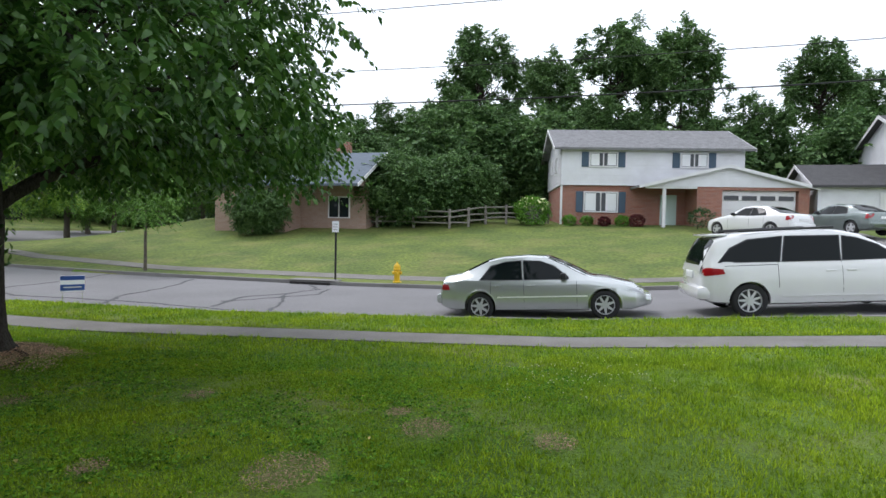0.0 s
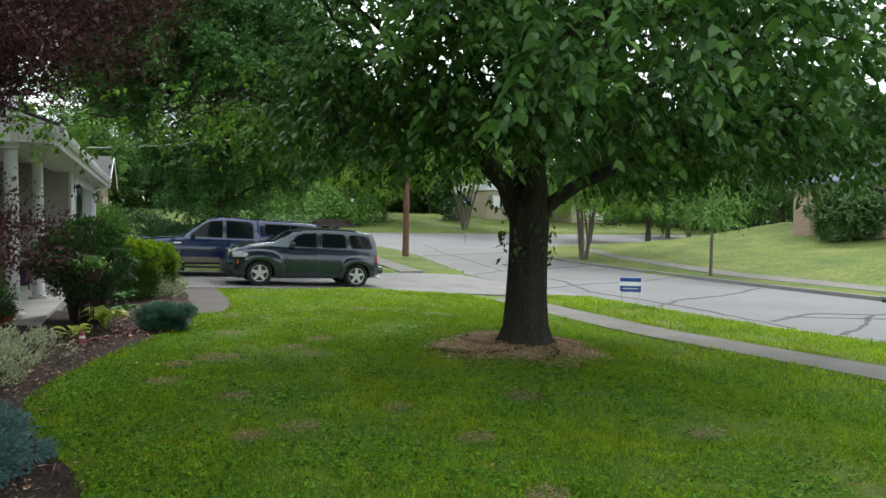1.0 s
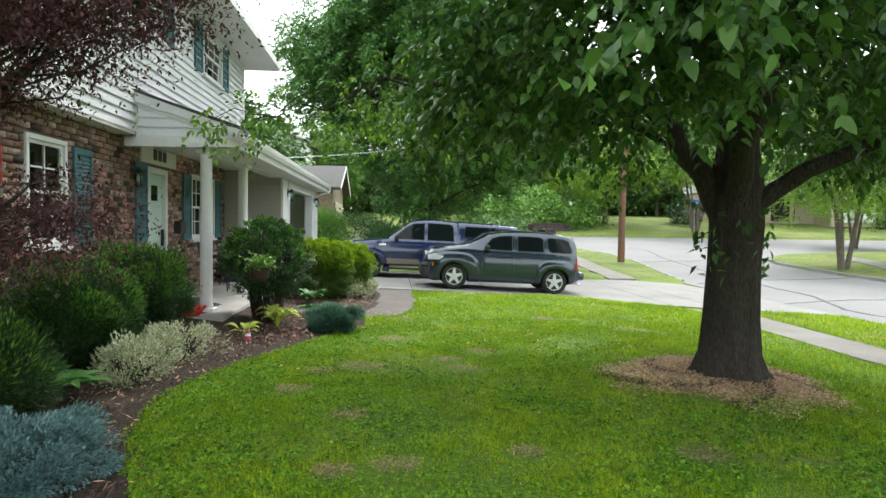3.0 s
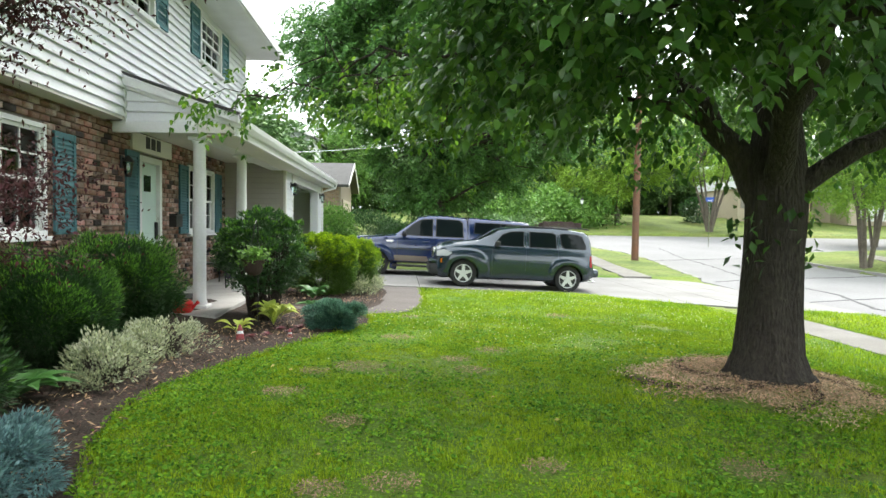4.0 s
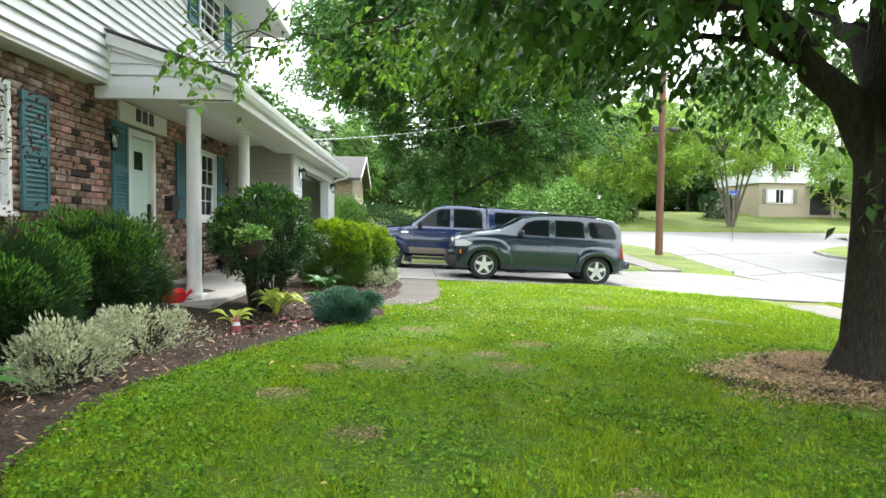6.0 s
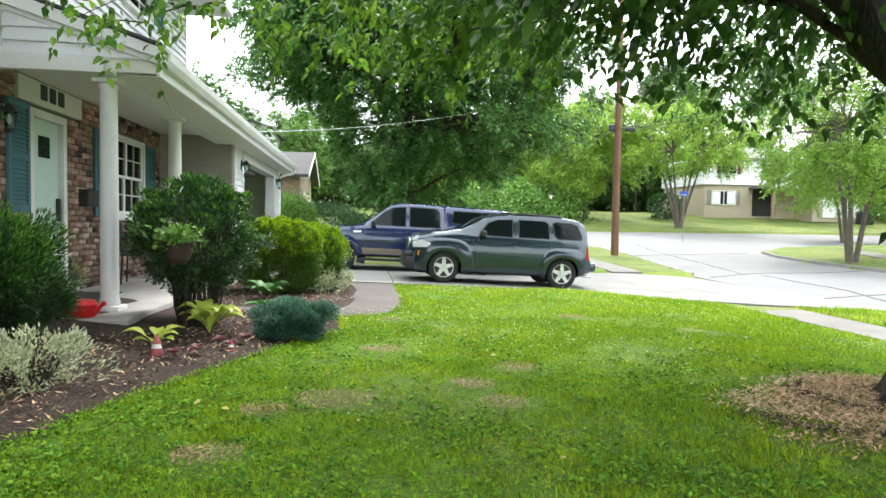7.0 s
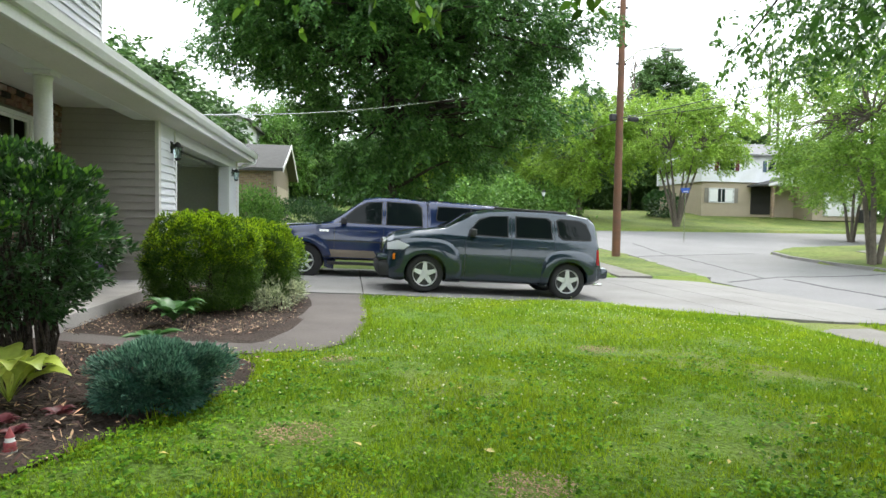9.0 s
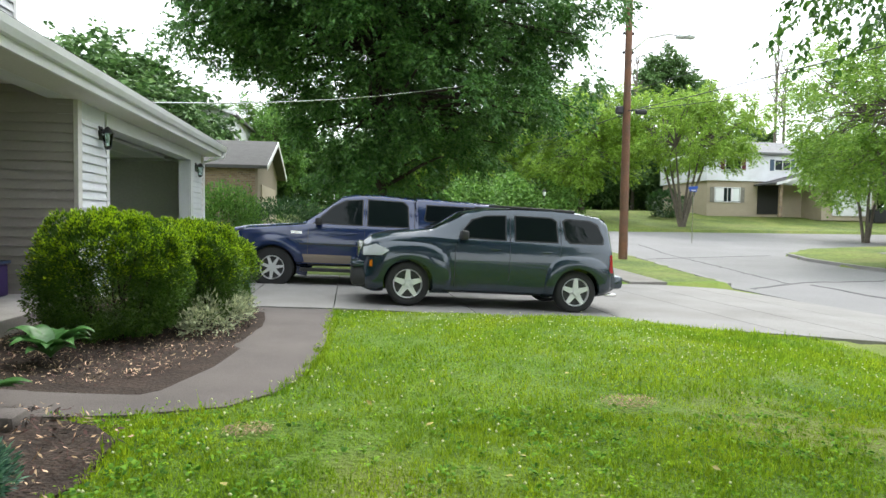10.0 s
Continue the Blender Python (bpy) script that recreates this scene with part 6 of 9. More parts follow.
# woods beyond the bend, and behind the neighbours
for x, y, s, w in ((14, 78, 0.8, 0), (22, 82, 0.95, 1), (30, 80, 1.0, 0), (38, 76, 1.08, 1), (46, 72, 0.95, 0), (54, 66, 0.8, 0), (60, 58, 0.8, 1), (6, 74, 0.7, 0), (-3, 72, 0.7, 1), (64, 50, 0.75, 0), (70, 44, 0.8, 1), (-12, 66, 0.7, 0), (-17, 59, 0.9, 0), (34, 90, 0.95, 1), (48, 86, 0.95, 1), (33, 73, 0.62, 0), (41, 71, 0.66, 0), (49, 67, 0.66, 0), (40, 82, 0.85, 0), (27, 76, 0.62, 0), (56, 60, 0.7, 0)):
    plant_tree(wood_a if w == 0 else wood_b, x, y, s, g.uniform(0, 360), high=s * g.uniform(0.9, 1.1))
for x, y, s in ((9, 66, 0.8), (15, 68, 0.85), (22, 70, 0.85), (28, 70, 0.8), (34, 68, 0.9), (41, 66, 0.85), (48, 62, 0.9), (54, 56, 0.9), (58, 48, 0.9), (2, 64, 0.8), (-6, 60, 0.8), (60, 40, 0.8), (-14.0, 42.6, 1.2), (-11.0, 42.3, 0.9), (12, 58, 0.5)):
    plant_tree(dense, x, y, s, g.uniform(0, 360))
for x, y, s, nm in ((13.5, 60, 0.85, 0), (8, 55, 0.8, 0), (44, 42, 0.95, 1), (46, 36, 0.95, 1), (33, 29, 0.75, 1), (-6, 58, 1.1, 1), (44, 30, 0.9, 1)):
    plant_tree(lime if nm == 0 else mid, x, y, s, g.uniform(0, 360))
for x, y, s in ((31.5, 38.0, 0.9),):
    plant_tree(corner, x, y, s, g.uniform(0, 360))


def undergrowth(name, label, line, count, high, wide, leaf, material, seed):
    g = np.random.default_rng(seed)
    t = g.uniform(0, len(line) - 1.001, count)
    i = t.astype(int)
    q = np.array(line, float)
    p = q[i] + (q[i + 1] - q[i]) * (t - i)[:, None] + g.normal(0, wide, (count, 2))
    top = high * (0.75 + 0.35 * np.sin(p[:, 0] * 0.9) * np.sin(p[:, 1] * 0.7 + 1))
    z = land(p[:, 0], p[:, 1]) + g.uniform(0, 1, count) * top
    v, f = leaf_mesh(np.stack([p[:, 0], p[:, 1], z], 1), leaf, 0.7, 0.2, seed)
    return tagged(soup(name, v, f, material), label, "undergrowth", "", "stuff")


undergrowth("undergrowth", "dense dark undergrowth below the woods", [(62, -60), (53, -32), (49, -12), (48, 6), (47, 22), (54, 34), (62, 46)], 26000, 5.5, 1.6, 0.6, M_LEAFD, 701)
undergrowth("undergrowth", "dense green undergrowth beyond the far lawn", [(66, 46), (56, 60), (44, 68), (28, 73), (14, 71), (0, 66), (-14, 62), (-34, 50)], 30000, 6.0, 1.6, 0.6, M_LEAFM, 702)
undergrowth("undergrowth", "hedge of dark shrubs behind the neighbouring house", [(-16, 60), (-26, 40), (-30, 24), (-30, 0)], 9000, 6.0, 1.2, 0.6, M_LEAFD, 703)


undergrowth("undergrowth", "leafy green bushes behind the neighbouring lawn", [(6.5, 45), (10, 48), (14, 50.5), (18, 53)], 12000, 3.6, 0.9, 0.25, M_LEAFM, 705)
undergrowth("undergrowth", "dark shrubs and hedge below the large ash", [(-0.6, 30.5), (1.5, 33), (5, 37), (9, 44)], 14000, 2.0, 0.7, 0.2, M_LEAFD, 704)


def shrub(name, label, at, rx, rz, z_low, count, leaf, wide, material, seed, droop=0.0, shell=0.25, stems=9, ry=None, lumps=0.12, square=2.0, tip=None, up=0.5, tufts=0, tuft_r=0.1, flat=1.0, fill=0.3, tip_most=0.7):
    """A bush: stems under a shell of small leaves whose outline is uneven; tufts gathers them into sprays."""
    g = np.random.default_rng(seed)
    s = thing(name, label, "shrub", at)
    ry = ry or rx
    bm = bmesh.new()
    for k in range(stems):
        a = g.uniform(0, 6.28)
        e = (rx * 0.6 * math.cos(a), ry * 0.6 * math.sin(a), z_low + rz * g.uniform(0.9, 1.6))
        limb(bm, (0.3 * rx * math.cos(a + 0.4), 0.3 * ry * math.sin(a + 0.4), -0.05), e, 0.012, 0.006, g, 0.1, 4, 5)
    tagged(part("stem_tangle", bm, M_BARK, s), kind="stuff")

    def surface(n):
        u = g.normal(size=(n, 3))
        u /= (np.abs(u) ** square).sum(1, keepdims=True) ** (1 / square)
        az, el = np.arctan2(u[:, 1], u[:, 0]), u[:, 2]
        return u, 1 + lumps * (np.sin(5 * az + seed) * np.cos(4 * el + seed) + 0.6 * np.sin(9 * az + 2 * seed + 6 * el)) + g.normal(size=n) * 0.02

    size, mid_ = np.array([rx, ry, rz]), np.array([0, 0, z_low + rz])
    u, wob = surface(count)
    depth = 1 - shell * g.uniform(0, 1, count) ** 1.6
    p = u * (wob * depth)[:, None] * size + mid_
    ways = u.copy()
    outer = np.ones(count)
    if tufts:
        uc, wc = surface(tufts)
        cen = uc * (wc * g.uniform(0.86, 1.02, tufts))[:, None] * size + mid_
        i = g.integers(0, tufts, count)
        off = g.normal(size=(count, 3)) + uc[i] * 0.5
        off /= np.linalg.norm(off, axis=1, keepdims=True)
        grow = np.random.default_rng(seed + 8).uniform(0.65, 1.35, tufts)[i]
        q = cen[i] + off * (tuft_r * grow * g.uniform(0.1, 1, count) ** 0.6)[:, None] * np.array([1, 1, flat])
        pick = g.uniform(size=count) > fill
        p = np.where(pick[:, None], q, p)
        ways = np.where(pick[:, None], off * 0.9 + uc[i] * 0.5, ways)
        outer = np.where(pick, (off * uc[i]).sum(1), 0.0)
        u = np.where(pick[:, None], uc[i], u)
    keep = p[:, 2] > 0.02
    p, u, ways, outer = p[keep], u[keep], ways[keep], outer[keep]
    ways[:, 2] += up
    v, f = leaf_mesh(p, leaf, wide, droop, seed + 3, 0.55 if tufts else 0.8, ways)
    soup("foliage", v, f, material, s)
    if tip is not None:
        # tip leaves gather at the top; on boxwood they paint its lit top
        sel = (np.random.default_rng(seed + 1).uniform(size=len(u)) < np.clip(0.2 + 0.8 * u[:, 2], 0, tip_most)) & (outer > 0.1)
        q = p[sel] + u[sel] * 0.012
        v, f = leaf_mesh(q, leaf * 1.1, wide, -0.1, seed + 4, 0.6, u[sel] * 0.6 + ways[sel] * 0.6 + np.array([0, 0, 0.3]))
        soup("new_growth_lit_tops", v, f, tip, s, kind="stuff")
    return s


def bed_z(x, y):
    return land_at(x, y) + 0.02


shrub("yew", "dark feathery yew bush with fresh green tips", (-3.24, 3.72, bed_z(-3.2, 3.7)), 0.52, 0.45, 0.05, 60000, 0.045, 0.22, M_YEW, 3, shell=0.6, lumps=0.12, square=2.5, tip=M_YEWTIP, tufts=190, tuft_r=0.12, tip_most=0.6, fill=0.35)
shrub("yew", "dark feathery yew bush below the front window", (-3.36, 5.5, bed_z(-3.36, 5.5)), 0.58, 0.49, 0.06, 66000, 0.045, 0.22, M_YEW, 4, shell=0.6, lumps=0.12, square=2.6, tip=M_YEWTIP, tufts=220, tuft_r=0.12, tip_most=0.6, fill=0.35)
shrub("yew", "dark feathery yew bush under the red maple", (-3.1, 2.1, bed_z(-3.1, 2.1)), 0.5, 0.3, 0.04, 18000, 0.055, 0.22, M_YEW, 5, shell=0.5, tip=M_YEWTIP, tufts=110, tuft_r=0.13, tip_most=0.4)
shrub("burning_bush", "rounded dark green shrub with bare lower stems", (-2.0, 6.85, bed_z(-2.0, 6.85)), 0.57, 0.52, 0.42, 21000, 0.046, 0.5, M_BURN, 6, shell=0.8, stems=70, lumps=0.1, tip=M_YEWTIP, tufts=300, tuft_r=0.1, flat=0.5, fill=0.12, tip_most=0.3)
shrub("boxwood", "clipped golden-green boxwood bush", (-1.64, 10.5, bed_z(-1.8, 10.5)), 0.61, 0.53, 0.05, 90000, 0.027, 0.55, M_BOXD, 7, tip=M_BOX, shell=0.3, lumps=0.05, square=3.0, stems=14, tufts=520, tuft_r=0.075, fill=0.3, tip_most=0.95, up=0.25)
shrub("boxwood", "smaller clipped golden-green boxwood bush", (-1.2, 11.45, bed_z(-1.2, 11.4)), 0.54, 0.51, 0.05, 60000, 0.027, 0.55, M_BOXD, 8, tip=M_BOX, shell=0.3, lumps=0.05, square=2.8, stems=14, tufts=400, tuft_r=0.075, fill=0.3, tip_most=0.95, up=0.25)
shrub("juniper", "low spreading blue-green juniper by the path", (-0.99, 6.42, bed_z(-0.99, 6.4)), 0.29, 0.15, 0.0, 42000, 0.034, 0.26, M_JUN, 9, shell=0.9, lumps=0.16, up=0.3, tufts=50, tuft_r=0.115, flat=0.75, fill=0.02, tip=M_JUNT, tip_most=0.8, square=2.2)
shrub("juniper", "silvery blue creeping juniper at the lawn edge", (-2.36, 1.2, bed_z(-2.3, 1.2)), 0.5, 0.15, -0.03, 30000, 0.03, 0.34, M_BLUE, 10, shell=0.7, lumps=0.2, up=0.2, tufts=48, tuft_r=0.13, flat=0.7, fill=0.1, tip=M_BLUET, tip_most=0.4)
for k, (x, y, r_) in enumerate(((-2.52, 3.38, 0.28), (-2.44, 4.4, 0.33))):
    shrub("variegated_shrub", "low cream and green variegated shrub", (x, y, bed_z(x, y)), r_, 0.17, -0.02, 4200, 0.034, 0.5, M_VARI, 12 + k, shell=0.9, lumps=0.3, stems=40, tufts=60, tuft_r=0.1, fill=0.1, up=0.8, tip=M_HOSTAW, tip_most=0.5)
shrub("variegated_shrub", "pale variegated groundcover under the boxwood", (-0.86, 11.2, bed_z(-0.86, 11.2)), 0.34, 0.19, -0.05, 3400, 0.05, 0.45, M_VARI, 17, shell=0.8, ry=0.75, tufts=40, tuft_r=0.12)
shrub("burning_bush", "tangle of green shrubs beside the garage", (-2.7, 21.6, 0.0), 0.95, 1.0, 0.0, 9000, 0.085, 0.5, M_LEAFM, 18, shell=0.6)
shrub("burning_bush", "dark low hedge under the ash", (-2.0, 29.0, -0.2), 2.0, 1.1, -0.1, 11000, 0.1, 0.5, M_BURN, 23, shell=0.5)
shrub("burning_bush", "dark rounded hedge by the neighbour's drive", (0.2, 27.5, 0.0), 1.6, 0.7, -0.1, 7000, 0.1, 0.5, M_BURN, 19, shell=0.5)


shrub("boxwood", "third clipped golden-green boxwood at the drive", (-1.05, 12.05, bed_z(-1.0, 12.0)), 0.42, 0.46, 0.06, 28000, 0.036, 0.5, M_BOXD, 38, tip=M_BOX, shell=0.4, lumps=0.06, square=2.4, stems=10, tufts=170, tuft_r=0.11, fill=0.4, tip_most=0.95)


def bare_tree(x, y, high, seed):
    """A leafless tree: a thin trunk and upright branches."""
    g = np.random.default_rng(seed)
    t = thing("bare_tree", "tall leafless dead tree above the woods", "tree", (x, y, land_at(x, y)))
    bm = bmesh.new()
    tube(bm, [(0, 0, -0.2), (0.1, 0, high * 0.5), (0.3, 0.1, high)], [0.22, 0.14, 0.03], 8)
    for k in range(26):
        z = high * g.uniform(0.5, 0.93)
        a, ln = g.uniform(0, 6.28), high * g.uniform(0.08, 0.2)
        limb(bm, (0.15, 0.05, z), (0.15 + 0.5 * ln * math.cos(a), 0.05 + 0.5 * ln * math.sin(a), z + ln), 0.06, 0.012, g, 0.12, 4, 5)
    part("trunk", bm, M_BARKL, t, smooth=True)


bare_tree(30.5, 68, 17, 1)
bare_tree(45.5, 66, 19, 2)
bare_tree(48.0, 68, 18, 3)


def rosette(name, label, at, leaves, length, wide, material, seed, lift=0.6, stalk=0.0):
    """A hosta-like plant: broad arching leaves with a fold along the rib."""
    g = np.random.default_rng(seed)
    s = thing(name, label, "plant", at)
    bm = bmesh.new()
    for k in range(leaves):
        a = 2 * math.pi * k / leaves * 2.4 + g.uniform(-0.2, 0.2)
        ln = length * g.uniform(0.7, 1.1)
        rise = lift * g.uniform(0.5, 1.2)
        n = 10
        rows = []
        for i in range(n + 1):
            t = i / n
            out = ln * t
            z = 0.05 + ln * (rise * t * 1.6 - 1.1 * rise * t * t)
            w = wide * ln * math.sin(math.pi * (0.12 + 0.88 * t) ** 0.8) * (0.25 if t < 0.12 else 1) * 0.5
            if stalk:
                b_ = max(0.0, (t - stalk) / (1 - stalk))
                w = max(0.006, wide * ln * 0.5 * math.sin(math.pi * b_ ** 0.75))
            c = Vector((out * math.cos(a), out * math.sin(a), z))
            side = Vector((-math.sin(a), math.cos(a), 0))
            rows.append([bm.verts.new(c - side * w + Vector((0, 0, w * 0.35))), bm.verts.new(c), bm.verts.new(c + side * w + Vector((0, 0, w * 0.35)))])
        for u, w_ in zip(rows, rows[1:]):
            for i in range(2):
                bm.faces.new((u[i], u[i + 1], w_[i + 1], w_[i]))
    part("leaves", bm, material, s, smooth=True)
    return s


rosette("hosta", "yellow-green hosta in dark mulch", (-1.74, 6.26, bed_z(-1.74, 6.26)), 20, 0.3, 0.62, M_HOSTAY, 1, 1.45, 0.28)
rosette("hosta", "small yellow hosta beside the garden gnome", (-2.05, 5.67, bed_z(-2.05, 5.67)), 8, 0.24, 0.52, M_HOSTAY, 2, 0.8, 0.28)
rosette("hosta", "green hosta at the bed's edge", (-2.85, 2.75, bed_z(-2.85, 2.75)), 18, 0.42, 0.4, M_HOSTA, 3, 0.7)
rosette("hosta", "green hosta below the boxwood", (-1.66, 9.25, bed_z(-1.66, 9.25)), 24, 0.3, 0.5, M_HOSTA, 4, 1.0)
rosette("hosta", "green hosta behind the juniper", (-1.55, 8.15, bed_z(-1.5, 8.1)), 12, 0.26, 0.5, M_HOSTA, 5, 0.6)
for k, (x, y) in enumerate(((-1.66, 5.45), (-1.45, 5.7), (-1.8, 5.3), (-1.38, 6.02), (-1.58, 5.85))):
    rosette("heuchera", "burgundy-leaved heuchera in mulch", (x, y, bed_z(x, y)), 16, 0.09, 0.55, M_HEUCH, 20 + k, 0.7)

# the red maple by the window
maple = thing("red_maple", "purple-leaved Japanese maple with layered twigs", "tree", (-2.62, 0.55, -0.05))
g = np.random.default_rng(55)
bm = bmesh.new()
CM = []
for k in range(70):
    a = g.uniform(0, 6.28)
    r_ = 0.95 * math.sqrt(g.uniform(0.05, 1))
    CM.append((r_ * math.cos(a), r_ * math.sin(a) - 0.1, g.uniform(2.15, 3.3) - 0.15 * r_))
for k in range(12):
    a = g.uniform(-1.2, 1.9)
    CM.append((0.7 * math.cos(a), 0.7 * math.sin(a) + 0.2, g.uniform(1.05, 1.55)))
for (x, y, z) in ((1.0, -0.5, 2.35), (0.95, -0.2, 2.5), (0.8, 0.4, 2.9), (0.5, 0.9, 2.5), (1.2, 0.3, 2.8), (1.4, 0.6, 2.9), (1.0, 0.9, 3.0), (1.45, 0.2, 3.1), (1.15, 0.0, 2.7), (1.3, -0.3, 2.75), (0.9, 0.6, 2.75)):
    CM.append((x, y, z))
for k in range(64):
    CM.append((g.uniform(-0.3, 1.35), g.uniform(-0.5, 0.84), g.uniform(2.3, 3.1)))
for k in range(26):
    CM.append((g.uniform(-0.3, 0.45), g.uniform(0.9, 2.0), g.uniform(1.05, 1.75)))
tube(bm, [(0, 0, -0.1), (0.03, 0, 0.5), (-0.02, 0.05, 1.0), (0, 0, 1.5)], [0.09, 0.07, 0.065, 0.05], 9)
part("trunk", bm, M_BARK, maple, smooth=True)
bm = bmesh.new()
for c in CM:
    limb(bm, (0, 0, min(1.45, c[2] * 0.6)), c, 0.014, 0.003, g, 0.2, 5, 5)
tagged(part("branch_tangle", bm, M_BARK, maple, smooth=True), kind="stuff")
CM = np.array(CM)
P = clump_points(CM, 430, 0.19, 56, 0.28)
thin = (np.repeat(CM[:, 1], 430) < 0.85) | (np.random.default_rng(58).uniform(size=len(P)) < 0.3)
v, f = leaf_mesh(P[thin], 0.034, 0.42, 0.45, 57)
soup("crown", v, f, M_MAPLE, maple, "purple-red lobed leaves")


# ---- beds, path and lawn ----
BED = [(-6, -1.5), (0, -1.45), (1.0, -1.6), (1.4, -1.76), (1.97, -2.0), (2.75, -2.12), (3.36, -2.05), (4.23, -1.78), (5.3, -1.34), (6.0, -1.0), (6.59, -0.7), (7.0, -0.55), (7.6, -0.6), (7.95, -1.0), (8.02, -1.4)]


def bed_edge(y):
    return np.interp(y, [k[0] for k in BED], [k[1] for k in BED])


rows = [float(y) for y in np.arange(-6, 8.03, 0.25)]
ribbon("flower_bed", "dark brown shredded mulch bed along the house", "flower bed", M_MULCH, [(-4.06, y) for y in rows], [(float(bed_edge(y)), y) for y in rows],
       lambda x, y: land_at(x, y) + 0.036 + 0.01 * math.sin(9 * x) * math.sin(7 * y) - 0.02 * max(0.0, 1 - (float(bed_edge(y)) - x) / 0.1) + 0.11 * min(1.0, max(0.0, (-2.05 - x) / 0.45)) * min(1.0, max(0.0, (y - 5.7) / 0.5)), 0.1)
PATH_OUT = [(-2.5, 7.85), (-1.9, 7.85), (-1.35, 7.93), (-0.7, 7.98), (-0.17, 8.14), (0.1, 8.5), (0.24, 9.0), (0.31, 9.6), (0.34, 10.4), (0.36, 11.4), (0.36, 12.4), (0.36, 13.1)]
PATH_IN = [(-2.5, 8.75), (-1.95, 8.6), (-1.55, 8.52), (-1.15, 8.5), (-0.9, 8.66), (-0.72, 9.0), (-0.6, 9.5), (-0.5, 10.2), (-0.48, 10.9), (-0.52, 11.7), (-0.6, 12.5), (-0.68, 13.14)]
ribbon("garden_path", "curved brown concrete garden path to the driveway", "path", M_PATH, PATH_OUT, PATH_IN, lambda x, y: land_at(x, y) + 0.012, 0.12)
ribbon("side_bed", "leaf-strewn mulch bed between path and porch", "flower bed", M_MULCH,
       [(-2.5, 8.6), (-2.5, 9.4), (-2.5, 10.4), (-2.5, 11.2), (-2.5, 12.0), (-2.65, 13.1)], [(-0.7, 8.42), (-0.48, 9.3), (-0.38, 10.4), (-0.38, 11.2), (-0.44, 12.0), (-0.6, 13.1)],
       lambda x, y: land_at(x, y) + 0.012 + 0.006 * math.sin(9 * x) * math.sin(7 * y), 0.1)


def chips(name, label, pts, size, material, seed, lift=0.035):
    g = np.random.default_rng(seed)
    n = len(pts)
    a, tilt = g.uniform(0, 6.28, n), g.normal(0, 0.35, n)
    ln, w = g.uniform(0.5, 1.5, n) * size, g.uniform(0.12, 0.42, n) * size
    d = np.stack([np.cos(a), np.sin(a), tilt], 1) * ln[:, None] / 2
    s = np.stack([-np.sin(a), np.cos(a), g.normal(0, 0.3, n)], 1) * w[:, None] / 2
    c = np.stack([pts[:, 0], pts[:, 1], land(pts[:, 0], pts[:, 1]) + lift + g.uniform(0, 0.03, n)], 1)
    v = np.stack([c - d, c + s * 0.8, c + d, c - s], 1).reshape(-1, 3)
    b = np.arange(n)[:, None] * 4
    f = np.concatenate([b + np.array([[0, 3, 2]]), b + np.array([[0, 2, 1]])], 1).reshape(-1, 3)
    return tagged(soup(name, v, f, material), label, "mulch", "", "stuff")


g = np.random.default_rng(200)
y_ = g.uniform(-1.5, 8.0, 30000)
e_ = bed_edge(y_)
x_ = g.uniform(-4.0, 1, 30000)
keep = (x_ < e_ + g.normal(-0.02, 0.08, 30000)) & ~((y_ > 6.3) & (x_ < -2.5))
chips("mulch_chips", "dark shredded bark scattered over the bed", np.stack([x_, y_], 1)[keep], 0.05, M_CHIPD, 201, 0.045)
chips("dry_leaves", "pale dry leaf litter over the bed", np.stack([x_, y_], 1)[keep][::7] + 0.03, 0.036, M_CHIP, 202, 0.055)
chips("dry_leaves", "brown curled leaves over the bed", np.stack([x_, y_], 1)[keep][::5] - 0.02, 0.05, M_CHIPO, 206, 0.05)
x_, y_ = g.uniform(-2.5, -0.4, 11000), g.uniform(8.6, 13, 11000)
keep = x_ < np.interp(y_, [8.6, 9.0, 9.6, 10.4, 11.2, 12.5, 13], [-1.1, -0.75, -0.58, -0.5, -0.52, -0.62, -0.7]) + g.normal(0, 0.05, 11000)
chips("mulch_chips", "dark bark under the boxwoods", np.stack([x_, y_], 1)[keep][::2], 0.045, M_CHIPD, 205, 0.02)
chips("dry_leaves", "brown leaf litter under the boxwoods", np.stack([x_, y_], 1)[keep][::3], 0.032, M_CHIP, 203, 0.028)
a_, r_ = g.uniform(0, 6.28, 17000), 1.0 * np.sqrt(g.uniform(0.04, 1, 17000)) ** 1.2
r_ *= 1 + 0.17 * np.sin(3 * a_) + 0.12 * np.sin(7 * a_ + 1) + 0.07 * g.normal(size=17000)
chips("wood_chips", "pale wood chip ring round the tree foot", np.stack([3.15 + r_ * np.cos(a_), 3.5 + 0.95 * r_ * np.sin(a_)], 1), 0.038, M_CHIP, 204, 0.014)
chips("wood_chips", "orange-brown shredded bark among the pale chips", np.stack([3.15 + r_ * np.cos(a_ + 0.7), 3.5 + 0.95 * r_ * np.sin(a_ + 0.7)], 1)[::2], 0.04, M_CHIPO, 214, 0.014)
chips("mulch_chips", "dark rotted mulch patches round the tree", np.stack([3.05 + 0.96 * r_ * np.cos(a_ + 2.1), 3.42 + 0.9 * r_ * np.sin(a_ + 2.1)], 1)[np.sin(5 * a_ + 9 * r_) > 0.83], 0.04, M_CHIPD, 215, 0.018)

